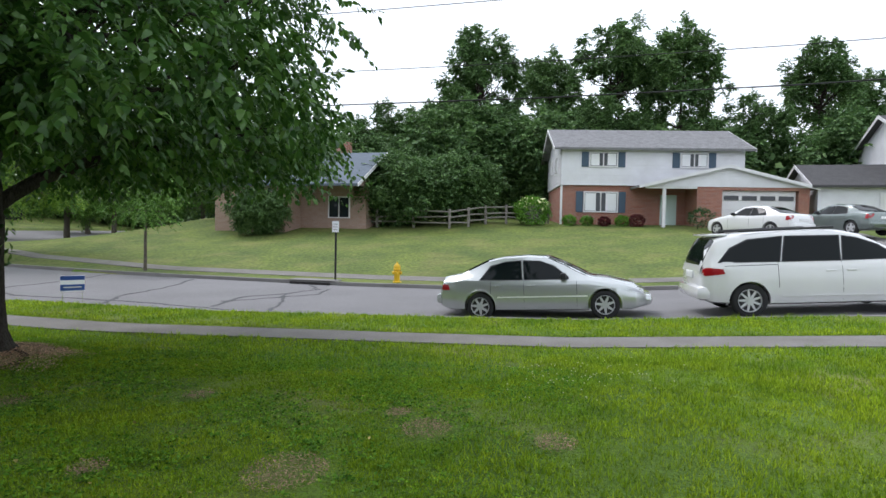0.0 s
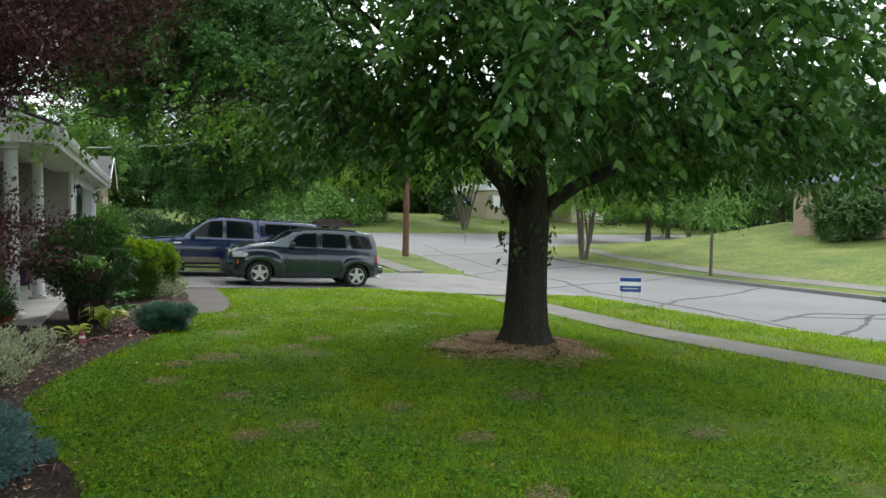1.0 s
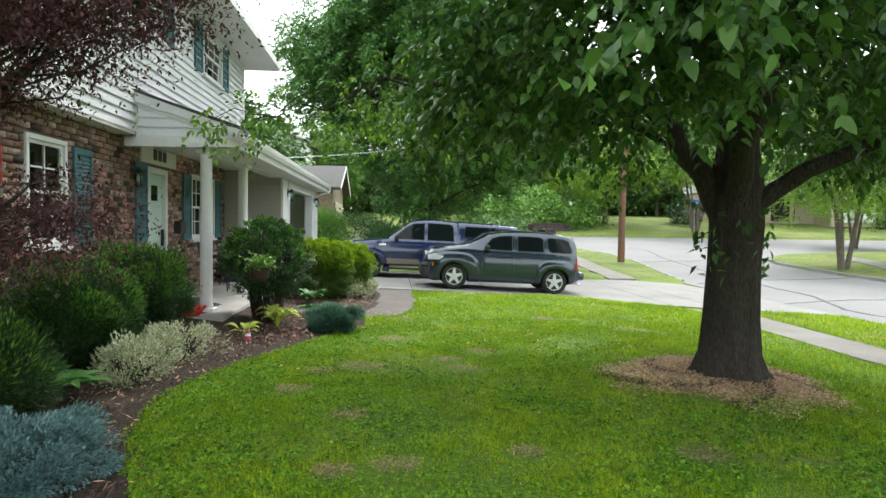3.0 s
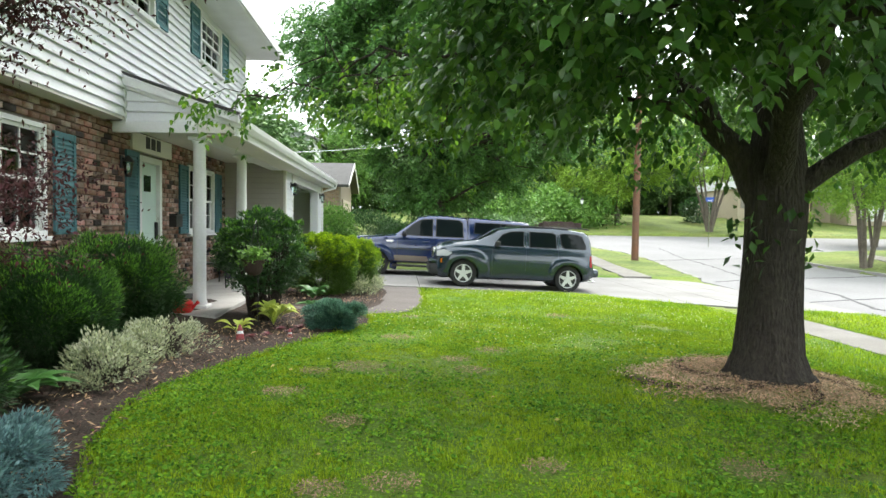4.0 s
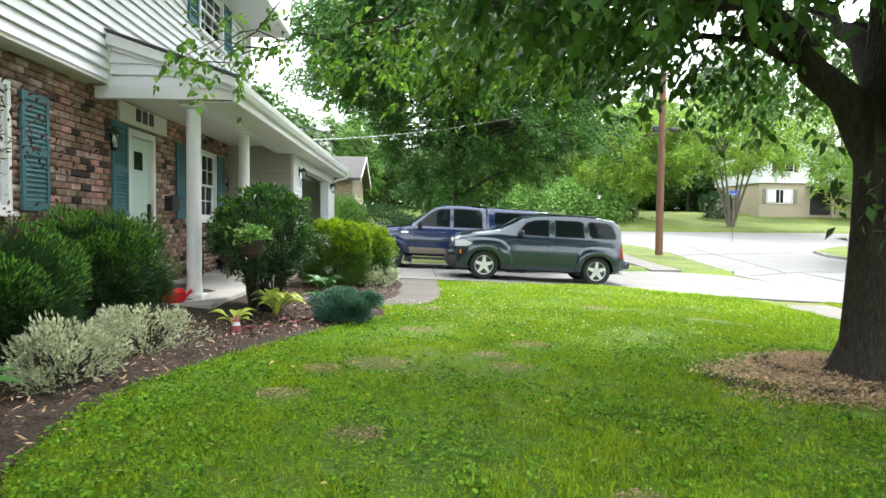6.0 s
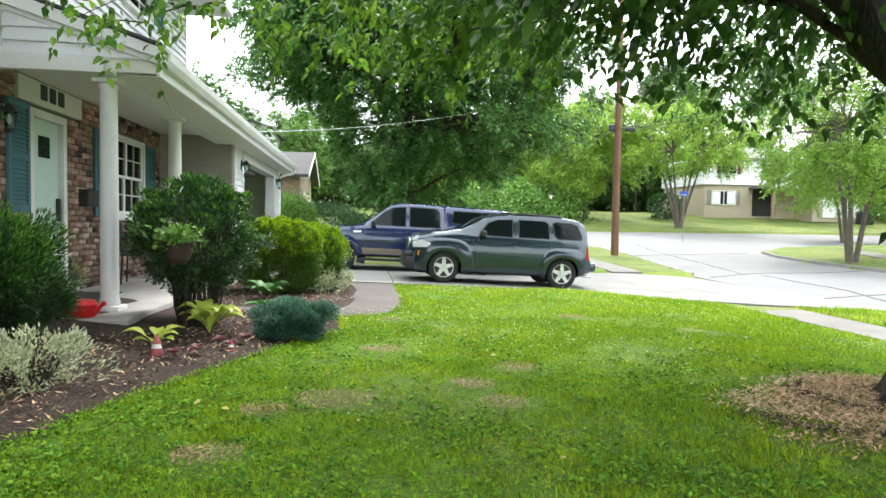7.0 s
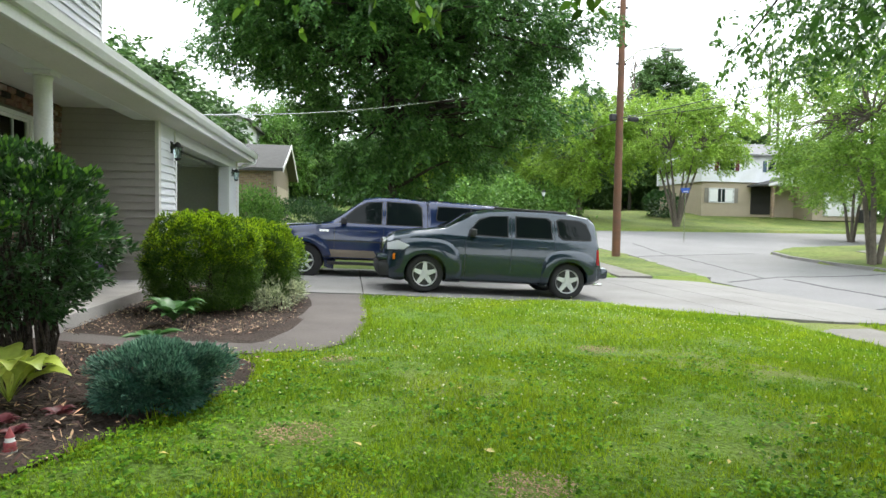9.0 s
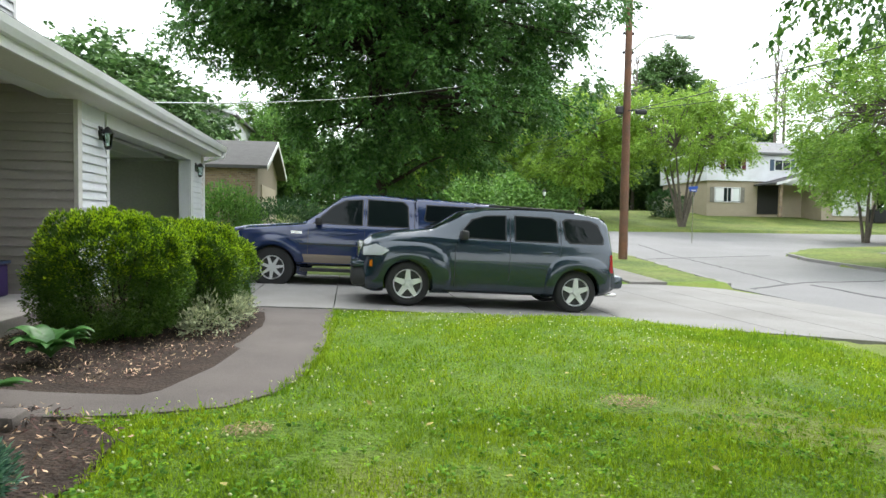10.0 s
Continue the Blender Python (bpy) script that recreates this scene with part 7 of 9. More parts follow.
PATCHES = [(-0.14, 5.8, 0.13), (0.9, 5.04, 0.12), (0.47, 4.55, 0.10), (0.58, 4.07, 0.11), (-0.51, 4.2, 0.16), (2.42, 8.05, 0.12), (-1.06, 3.25, 0.11), (-0.5, 2.49, 0.10), (-0.15, 1.44, 0.10), (-0.53, 1.36, 0.09), (1.96, 1.61, 0.12),
           (0.73, 1.65, 0.08), (2.44, -2.16, 0.16), (2.43, -3.2, 0.13), (1.25, -1.55, 0.21), (0.91, -0.31, 0.09), (2.8, -1.8, 0.08), (0.04, 7.6, 0.08), (1.0, 0.72, 0.09), (2.75, 0.2, 0.10), (-0.9, 3.98, 0.09)]


def bare(x, y):
    """How bare the lawn is at a place, 0 to 1."""
    out = np.zeros_like(x)
    for px, py, pr in PATCHES:
        d = np.hypot((x - px) / 1.25, y - py) / pr + 0.35 * np.sin(19 * x + 15 * y) * np.sin(23 * y)
        out = np.maximum(out, np.clip(1.5 - d, 0, 1))
    ring = np.hypot(x - 3.15, (y - 3.5) / 0.95)
    return np.maximum(out, np.clip((1.1 + 0.18 * np.sin(5 * np.arctan2(y - 3.5, x - 3.15)) - ring) * 3, 0, 1))


for px, py, pr in PATCHES:
    n = int(200 + 30000 * pr * pr)
    a_, r_ = g.uniform(0, 6.28, n), pr * 1.3 * np.sqrt(g.uniform(0, 1, n))
    chips("bare_patch", "dry straw and bare soil in the lawn", np.stack([px + 1.25 * r_ * np.cos(a_), py + r_ * np.sin(a_)], 1), 0.02, M_CHIPP, int(px * 100 + py * 10 + 900), 0.024)


def on_lawn(x, y):
    d = (x > bed_edge(y) - 0.02) | (y > 8.02)
    inner = np.interp(y, [7.8, 7.95, 8.14, 8.5, 9.0, 9.6, 10.4, 13.1], [-2.5, -1.2, -0.17, 0.1, 0.24, 0.31, 0.34, 0.36])
    d &= (y < 7.85) | (x > inner - 0.05 - 0.03 * np.sin(31 * x + 17 * y))
    drive = (x > -2.5) & (x < 10.2) & (y > np.interp(x, [-2.6, 0.35, 4.6, 6.4, 7.4, 10.2], [13.1, 13.05, 12.4, 11.55, 10.95, 10.35])) & (y < 18.6)
    w = smooth_steps(y, WALK_IN)
    d &= ~drive & ~((x > w - 0.01) & (x < w + 1.13)) & (x < smooth_steps(y, KERB_NEAR) - 0.13)
    return d


def blades(count, x0, x1, y0, y1, length, width, seed, sel=None):
    g = np.random.default_rng(seed)
    x, y = g.uniform(x0, x1, count), g.uniform(y0, y1, count)
    k = on_lawn(x, y) & (g.uniform(size=count) > bare(x, y) * 0.95)
    if sel is not None:
        k &= sel(x, y)
    x, y = x[k], y[k]
    n = len(x)
    tuft = 0.9 + 0.16 * np.sin(3.1 * x + 1.7 * np.sin(2.3 * y)) * np.sin(2.7 * y + 1.1)
    cell = np.random.default_rng(77).uniform(0.45, 1.6, (160, 160))          # hand-sized tufts and hollows
    tuft = tuft * cell[np.floor(x / 0.13 + 0.4 * np.sin(9 * y)).astype(int) % 160, np.floor(y / 0.13 + 0.4 * np.sin(9 * x)).astype(int) % 160]
    worn = np.zeros(n)
    for px, py, pr in PATCHES:
        worn = np.maximum(worn, np.clip(2.4 - np.hypot((x - px) / 1.25, y - py) / pr, 0, 1))
    ln = length * g.uniform(0.5, 1.3, n) * tuft * (1 - 0.6 * worn)
    a = g.uniform(0, 6.28, n)
    lean = g.uniform(0.2, 0.9, n)
    base = np.stack([x, y, land(x, y) - 0.004], 1)
    dirn = np.stack([np.cos(a) * lean, np.sin(a) * lean, np.ones(n)], 1)
    dirn /= np.linalg.norm(dirn, axis=1, keepdims=True)
    s = np.stack([-np.sin(a), np.cos(a), np.zeros(n)], 1) * (width * g.uniform(0.7, 1.4, n))[:, None] / 2
    tip = base + dirn * ln[:, None]
    tip[:, 2] -= 0.25 * ln * lean
    v = np.stack([base - s, base + s, tip], 1).reshape(-1, 3)
    return v, np.arange(3 * n).reshape(-1, 3)


v, f = blades(520000, -2.5, 4.5, -2.5, 8.0, 0.038, 0.0075, 301)
tagged(soup("lawn_grass", v, f, M_BLADE), "short bright green lawn grass", "grass", "", "stuff")
v, f = blades(90000, -1.0, 7.0, 8.0, 13.0, 0.05, 0.01, 302)
tagged(soup("lawn_grass", v, f, M_BLADE), "short bright green lawn grass", "grass", "", "stuff")
v, f = blades(130000, 4.5, 10.9, -8.0, 12.0, 0.075, 0.015, 303)
tagged(soup("lawn_grass", v, f, M_BLADE), "short bright green lawn grass", "grass", "", "stuff")
v, f = blades(95000, -1.6, 6.5, -8.0, -2.5, 0.06, 0.012, 304)
tagged(soup("lawn_grass", v, f, M_BLADE), "short bright green lawn grass", "grass", "", "stuff")

# longer tufts that lean over the edges of path, pavement and bed
def by_edge(x, y):
    edge = np.interp(y, [7.8, 7.95, 8.14, 8.5, 9.0, 9.6, 10.4, 13.1], [-2.5, -1.2, -0.17, 0.1, 0.24, 0.31, 0.34, 0.36])
    w = smooth_steps(y, WALK_IN)
    return ((np.abs(x - edge) < 0.07) & (y > 7.7)) | (np.abs(x - w) < 0.07) | (np.abs(x - w - 1.14) < 0.07) | ((np.abs(x - bed_edge(y)) < 0.09) & (y < 8)) | ((np.abs(y - 7.85) < 0.08) & (x < 0))


v, f = blades(420000, -2.6, 8.8, -8.0, 13.0, 0.075, 0.009, 305, by_edge)
tagged(soup("edge_grass", v, f, M_BLADE), "longer untrimmed grass along paving and bed edges", "grass", "", "stuff")

# clover: three-leaved spots and white heads
g = np.random.default_rng(400)
n = 170000
x, y = g.uniform(-2.3, 6, n), g.uniform(-3.4, 11, n)
thick = np.clip(0.35 + 0.75 * np.sin(1.7 * x + 1.3 * np.sin(1.3 * y)) * np.sin(1.5 * y + 0.6) + 0.4 * np.sin(5.1 * x + 2 * y) * np.sin(4.3 * y), 0, 1) * np.clip(1.5 - y / 6, 0.22, 1)
thick = np.maximum(thick, np.clip(1.1 - (x - bed_edge(y)) / 0.9, 0, 1) * (y < 6))
k = on_lawn(x, y) & (bare(x, y) < 0.4) & (g.uniform(size=n) < 0.06 + 0.94 * thick)
x, y = x[k], y[k]
pts = np.stack([x, y, land(x, y) + g.uniform(0.025, 0.062, len(x))], 1)
v, f = leaf_mesh(pts, 0.019, 0.9, 0.0, 401, 0.25, np.stack([np.cos(x * 97), np.sin(y * 83), 0.1 + 0 * x], 1))
tagged(soup("clover", v, f, M_CLOVER), "low clover and broad-leaved weeds in the lawn", "clover", "", "stuff")
n = 2400
x, y = g.uniform(-1.5, 6, n), g.uniform(3.5, 12.5, n)
k = on_lawn(x, y) & (bare(x, y) < 0.3) & (g.uniform(size=n) < np.clip((y - 3.5) / 4, 0.08, 1)) & (g.uniform(size=n) < 0.5 + 0.5 * np.sin(1.1 * x + y))
x, y = np.concatenate([x[k], g.normal(4.9, 0.6, 90)]), np.concatenate([y[k], g.normal(-3.2, 0.4, 90)])
c = np.stack([x, y, land(x, y) + g.uniform(0.06, 0.1, len(x))], 1)
q = np.array([[1, 0, 0], [0, 1, 0], [-1, 0, 0], [0, -1, 0], [0, 0, 1.0], [0, 0, -0.7]]) * 0.009
t_ = np.array([[0, 1, 4], [1, 2, 4], [2, 3, 4], [3, 0, 4], [1, 0, 5], [2, 1, 5], [3, 2, 5], [0, 3, 5]])
v = (c[:, None] + q[None]).reshape(-1, 3)
f = (np.arange(len(c))[:, None, None] * 6 + t_[None]).reshape(-1, 3)
tagged(soup("clover_flowers", v, f, M_FLOWER), "white clover heads in the lawn", "flowers", "", "stuff")

# broad-leaved weeds in the turf, and a few fallen leaves on it
g = np.random.default_rng(410)
n = 20000
x, y = g.uniform(-2.2, 5.5, n), g.uniform(-3.2, 8.0, n)
patch = 0.5 + 0.5 * np.sin(2.3 * x + 1.1 * np.sin(1.9 * y)) * np.sin(2.1 * y + 1.7 * np.sin(1.3 * x))
near_bed = np.clip(1.2 - (x - bed_edge(y)) / 1.2, 0, 1)
k = on_lawn(x, y) & (bare(x, y) < 0.5) & (g.uniform(size=n) < np.maximum(patch ** 2, near_bed) * np.clip(1.6 - y / 6, 0.25, 1))
c = np.repeat(np.stack([x[k], y[k], land(x[k], y[k]) + 0.018], 1), 7, axis=0)
a_ = g.uniform(0, 6.28, len(c))
ways = np.stack([np.cos(a_), np.sin(a_), g.uniform(0.15, 0.8, len(c))], 1)
c = c + ways * np.array([0.02, 0.02, 0.0])
v, f = leaf_mesh(c, 0.034, 0.5, 0.0, 411, 0.2, ways, True)
tagged(soup("lawn_weeds", v, f, M_WEED), "low broad-leaved weeds among the grass", "weeds", "", "stuff")
x, y = g.uniform(-1.8, 4, 110), g.uniform(-2.0, 9.0, 110)
k = on_lawn(x, y)
c = np.stack([x[k], y[k], land(x[k], y[k]) + 0.045], 1)
v, f = leaf_mesh(c, 0.05, 0.55, 0.0, 412, 0.3, np.stack([np.cos(c[:, 0] * 50), np.sin(c[:, 1] * 50), 0 * c[:, 0]], 1))
tagged(soup("fallen_leaves", v, f, M_FALLEN), "scattered fallen yellow leaves on the lawn", "leaves", "", "stuff")


# ---- things round the house ----
def basket_stand():
    b = thing("hanging_basket", "brown flower basket hung on a thin black garden hook", "flower basket", (-1.84, 5.6, bed_z(-1.84, 5.6)))
    hook = [(0.0, 0.22, -0.1), (0.0, 0.22, 1.2), (0.0, 0.2, 1.32), (0, 0.12, 1.38), (0, 0.04, 1.33), (0, 0.0, 1.24)]
    part("hook", tube(bmesh.new(), hook, 0.006, 6), M_BLACK, b)
    for k in range(3):
        a = 2.1 * k
        part("chain", tube(bmesh.new(), [(0, 0, 1.24), (0.12 * math.cos(a), 0.12 * math.sin(a), 0.92)], 0.003, 4), M_BLACK, b)
    part("pot", lathe(bmesh.new(), [(0.06, 0.74), (0.095, 0.78), (0.125, 0.9), (0.135, 0.92), (0.12, 0.92), (0.115, 0.89)], 18), M_TERRA, b)
    g = np.random.default_rng(61)
    p = g.normal(size=(420, 3)) * np.array([0.08, 0.08, 0.05]) + np.array([0, 0, 0.97])
    v, f = leaf_mesh(p, 0.06, 0.6, 0.2, 62)
    soup("plant", v, f, M_LEAFM, b, "pale trailing leaves", "stuff")


basket_stand()


M_REDDULL = mat("faded_red_glaze", (0.42, 0.09, 0.1), 0.6, vary=0.15, bump=0.1)


def gnome(at, h, label):
    """A garden figurine: one plain turned shape."""
    bm = lathe(bmesh.new(), [(0.25 * h, 0.0), (0.26 * h, 0.1 * h), (0.22 * h, 0.3 * h), (0.2 * h, 0.45 * h), (0.15 * h, 0.52 * h), (0.18 * h, 0.62 * h), (0.12 * h, 0.75 * h), (0.05 * h, 0.92 * h), (0.01 * h, h)], 14)
    for f in bm.faces:
        z = f.calc_center_median().z / h
        f.material_index = 1 if z > 0.68 else (0 if 0.12 < z < 0.47 else 2)
        f.smooth = True
    ob = tagged(finish("garden_figurine", bm, [M_REDDULL, M_REDDULL, M_SIGN]), label, "figurine")
    ob.location = at
    return ob


gnome((-1.93, 5.33, bed_z(-1.93, 5.33)), 0.2, "small red-capped garden figurine in the mulch")
gnome((-1.42, 5.62, bed_z(-1.42, 5.6)), 0.12, "tiny red garden figurine at the bed's edge")

can = thing("watering_can", "bright red plastic watering can on the porch edge", "watering can", (-2.98, 6.56, 0.1))
part("body", lathe(bmesh.new(), [(0.11, 0.0), (0.125, 0.02), (0.13, 0.12), (0.1, 0.16), (0.03, 0.165)], 16), M_RED, can, smooth=True)
part("spout", tube(bmesh.new(), [(0.1, 0, 0.04), (0.16, 0, 0.1), (0.2, 0, 0.14)], [0.03, 0.018, 0.024], 8), M_RED, can)
part("handle", tube(bmesh.new(), [(-0.09, 0, 0.14), (-0.2, 0, 0.17), (-0.2, 0, 0.07), (-0.12, 0, 0.04)], 0.013, 8), M_RED, can)
tagged(finish("doormat", boxes(((-3.9, 7.65, 0.101), (-3.35, 8.6, 0.118)), bevel=0.005), M_PLASTIC), "dark flat doormat on the porch", "doormat")


def patio_chair(at, turn, label):
    c = thing("patio_chair", label, "chair", at, turn, group="porch chairs")
    part("seat", boxes(((-0.23, -0.23, 0.42), (0.23, 0.23, 0.45)), bevel=0.012), M_BLACK, c)
    for x in (-0.21, 0.21):
        for y in (-0.21, 0.21):
            part("leg", tube(bmesh.new(), [(x * 1.1, y * 1.1, 0), (x, y, 0.43)], 0.013, 6), M_BLACK, c)
    for y in (-0.2, -0.1, 0, 0.1, 0.2):
        part("back_slat", tube(bmesh.new(), [(-0.22, y, 0.44), (-0.27, y, 0.7), (-0.31, y, 0.9)], 0.011, 6), M_BLACK, c)
    part("back_rail", tube(bmesh.new(), [(-0.31, -0.22, 0.9), (-0.32, 0, 0.93), (-0.31, 0.22, 0.9)], 0.014, 6), M_BLACK, c)
    for y in (-0.25, 0.25):
        part("armrest", tube(bmesh.new(), [(-0.27, y, 0.66), (0.1, y, 0.66), (0.22, y, 0.6), (0.22, y, 0.43)], 0.014, 6), M_BLACK, c)
    return c


patio_chair((-3.55, 9.9, 0.1), 10, "black metal patio chair under the window")
patio_chair((-3.5, 11.1, 0.1), 0, "black metal patio chair at the porch end")
tote = thing("storage_tote", "purple plastic tote with a dark lid on the porch", "tote", (-3.62, 11.9, 0.1))
part("body", boxes(((-0.22, -0.3, 0), (0.22, 0.3, 0.38)), bevel=0.03), M_PURPLE, tote)
part("lid", boxes(((-0.24, -0.32, 0.38), (0.24, 0.32, 0.42)), bevel=0.012), M_NAVY, tote)
bin_ = thing("recycling_bin", "dark teal recycling bin behind the boxwood", "bin", (-0.98, 12.75, drive_z(-1, 13) + 0.03))
part("body", boxes(((-0.22, -0.22, 0), (0.22, 0.22, 0.62)), bevel=0.03), M_TEAL, bin_)
part("rim", boxes(((-0.245, -0.245, 0.62), (0.245, 0.245, 0.655)), bevel=0.01), M_TEAL, bin_)
stone = tagged(finish("garden_stone", boxes(((-0.13, -0.1, -0.04), (0.13, 0.1, 0.09)), bevel=0.045), M_PATH, smooth=True), "dark rounded stone at the path edge", "stone")
stone.location = (-1.25, 7.72, bed_z(-1.25, 7.72))
feeder = thing("bird_feeder", "slim red and clear hanging seed feeder below the maple", "bird feeder", (-2.08, 0.66, 1.56))
M_CRIMSON = mat("crimson_plastic", (0.42, 0.02, 0.04), 0.35, vary=0.08, bump=0.05)
part("tube", lathe(bmesh.new(), [(0.036, 0.2), (0.036, 0.45)], 16), M_FENCE, feeder, "cloudy grey seed tube", smooth=True)
part("cap", lathe(bmesh.new(), [(0.042, 0.44), (0.044, 0.475), (0.03, 0.5), (0.012, 0.51)], 16), M_CRIMSON, feeder, smooth=True)
part("sleeve", lathe(bmesh.new(), [(0.04, 0.03), (0.044, 0.06), (0.044, 0.2), (0.04, 0.225)], 16), M_CRIMSON, feeder, "crimson lower sleeve", smooth=True)
part("tray", lathe(bmesh.new(), [(0.02, -0.03), (0.046, -0.02), (0.046, 0.028), (0.038, 0.032)], 16), M_FENCE, feeder, "white seed tray", smooth=True)
for k in range(4):
    a_ = 1.57 * k + 0.4
    part("seed_port", boxes(((0.041 * math.cos(a_) - 0.012, 0.041 * math.sin(a_) - 0.012, 0.09 + 0.05 * (k % 2)), (0.041 * math.cos(a_) + 0.012, 0.041 * math.sin(a_) + 0.012, 0.12 + 0.05 * (k % 2))), bevel=0.004), M_FENCE, feeder)
part("hanger", tube(bmesh.new(), [(0, 0, 0.5), (-0.04, -0.02, 0.72), (-0.15, -0.05, 0.95)], 0.004, 5), M_BLACK, feeder)


# ---- along the street ----
pole = thing("utility_pole", "tall reddish creosoted utility pole with a street lamp", "utility pole", (10.7, 26.4, land_at(10.7, 26.4)))
part("shaft", tube(bmesh.new(), [(0, 0, -0.4), (0, 0, 3), (0.02, 0, 11.5)], [0.17, 0.155, 0.11], 14), M_WOODPOLE, pole, smooth=True)
part("lamp_arm", tube(bmesh.new(), [(0.1, 0, 7.7), (0.7, -0.1, 8.2), (1.5, -0.2, 8.35), (1.9, -0.25, 8.3)], 0.035, 6), M_STEEL, pole)
part("lamp_head", boxes(((1.75, -0.42, 8.2), (2.45, -0.12, 8.34)), bevel=0.06), M_RIM, pole, "pale cobra-head lamp")
part("splice_box", boxes(((0.34, -0.08, 5.4), (0.8, 0.08, 5.58)), bevel=0.06), M_BLACK, pole)
part("splice_box", boxes(((-0.42, -0.08, 5.38), (-0.13, 0.1, 5.68)), bevel=0.06), M_BLACK, pole)
for z in (7.6, 8.3, 9.2, 9.8):
    part("insulator", lathe(bmesh.new(), [(0.03, z), (0.06, z + 0.03), (0.06, z + 0.07), (0.03, z + 0.1)], 10, (-0.17, 0, 0)), M_BLACK, pole)
    part("insulator", lathe(bmesh.new(), [(0.03, z), (0.06, z + 0.03), (0.06, z + 0.07), (0.03, z + 0.1)], 10, (0.17, 0, 0)), M_BLACK, pole)
pz = land_at(10.7, 26.4)
for nm, a, b, d, r_ in (("phone_cable", (10.7, 26.4, pz + 5.5), (11.0, -40, 6.9), 1.75, 0.014), ("phone_cable", (10.7, 26.4, pz + 6.2), (11.0, -40, 7.6), 1.7, 0.008), ("power_cable", (10.7, 26.4, pz + 7.3), (11.0, -40, 8.8), 1.5, 0.009), ("power_cable", (10.7, 26.4, pz + 7.7), (11.0, -40, 9.3), 1.5, 0.008),
                        ("power_cable", (10.7, 26.4, pz + 9.3), (11.0, -40, 11.4), 1.2, 0.01), ("service_cable", (10.7, 26.4, 7.8), (-6.0, 17.4, 3.35), 0.87, 0.017), ("phone_cable", (10.7, 26.4, pz + 5.5), (34, 18, 10.5), 0.8, 0.013),
                        ("phone_cable", (10.7, 26.4, pz + 5.4), (6, 70, 9), 1.2, 0.014), ("power_cable", (10.7, 26.4, pz + 8.4), (6, 70, 13), 1.2, 0.012)):
    pale = nm == "service_cable"
    tagged(wire(nm, sag(a, b, d), r_, M_STEEL if pale else M_BLACK), "thin pale service cable to the house" if pale else "thin dark overhead cable between poles", "cable")

sgn = thing("street_sign", "small white parking sign on a dark post", "sign", (18.35, 5.95, land_at(18.35, 5.95)))
part("post", boxes(((-0.03, -0.03, -0.2), (0.03, 0.03, 2.15)), bevel=0.006), M_BLACK, sgn)
part("plate", boxes(((-0.045, -0.13, 1.75), (-0.032, 0.13, 2.15)), bevel=0.004), M_SIGN, sgn)
for k in range(3):
    part("text_bar", boxes(((-0.05, -0.08, 1.83 + 0.1 * k), (-0.046, 0.08, 1.85 + 0.1 * k))), M_FENCE, sgn)

hyd = thing("fire_hydrant", "yellow fire hydrant on the grass verge", "hydrant", (18.75, 3.75, land_at(18.75, 3.75) - 0.02))
part("barrel", lathe(bmesh.new(), [(0.15, 0), (0.15, 0.05), (0.105, 0.06), (0.105, 0.45), (0.14, 0.46), (0.14, 0.5), (0.1, 0.52)], 16), M_YELLOW, hyd, smooth=True)
part("bonnet", lathe(bmesh.new(), [(0.12, 0.52), (0.115, 0.6), (0.07, 0.67), (0.03, 0.69), (0.03, 0.75)], 16), M_YELLOW, hyd, smooth=True)
for a in (0, 90, 180, 270):
    o = part("outlet", tube(bmesh.new(), [(0.08, 0, 0.36), (0.17, 0, 0.36)], 0.055, 10), M_YELLOW, hyd)
    o.matrix_basis = pose(0, 0, 0, 0, 0, a)

nm_ = thing("street_name_sign", "blue street name plates on a thin post at the corner", "sign", (19.3, 36.5, land_at(19.3, 36.5)), 25)
part("post", tube(bmesh.new(), [(0, 0, -0.2), (0, 0, 2.75)], 0.03, 8), M_STEEL, nm_)
part("plate", boxes(((-0.32, -0.012, 2.76), (0.32, 0.012, 2.9)), bevel=0.004), M_SIGNBLUE, nm_)
part("plate", boxes(((-0.012, -0.3, 2.905), (0.012, 0.3, 3.04)), bevel=0.004), M_SIGNBLUE, nm_)
part("text_bar", boxes(((-0.22, -0.017, 2.81), (0.22, -0.0125, 2.85))), M_SIGN, nm_)
ys = thing("yard_sign", "white and blue lawn sign on wire legs", "sign", (9.25, 8.3, land_at(9.25, 8.3)), -38)
part("board", boxes(((-0.24, -0.005, 0.34), (0.24, 0.005, 0.7)), bevel=0.002), M_BOARD, ys)
part("band", boxes(((-0.24, -0.0095, 0.36), (0.24, -0.0055, 0.5))), M_SIGNBLUE, ys)
part("band", boxes(((-0.24, -0.0095, 0.6), (0.24, -0.0055, 0.695))), M_SIGNBLUE, ys)
part("text_bar", boxes(((-0.18, -0.0135, 0.425), (0.18, -0.0098, 0.45))), M_SIGN, ys)
for x in (-0.2, 0.2):
    part("leg", tube(bmesh.new(), [(x, 0.008, -0.15), (x, 0.008, 0.6)], 0.005, 5), M_STEEL, ys)

drain = thing("storm_drain", "dark storm drain slot in the far kerb", "drain", (17.7, 6.6, float(street_z(6.6))), kind="structure")
# solid block coloured dark for the shade inside the drain mouth
part("slot", boxes(((-0.12, -0.75, 0.004), (0.03, 0.75, 0.09))), M_DARK, drain)
part("cover", boxes(((0.05, -0.9, 0.122), (0.7, 0.9, 0.15)), bevel=0.01), M_CONC, drain)

# tar-sealed cracks in the street
g = np.random.default_rng(77)


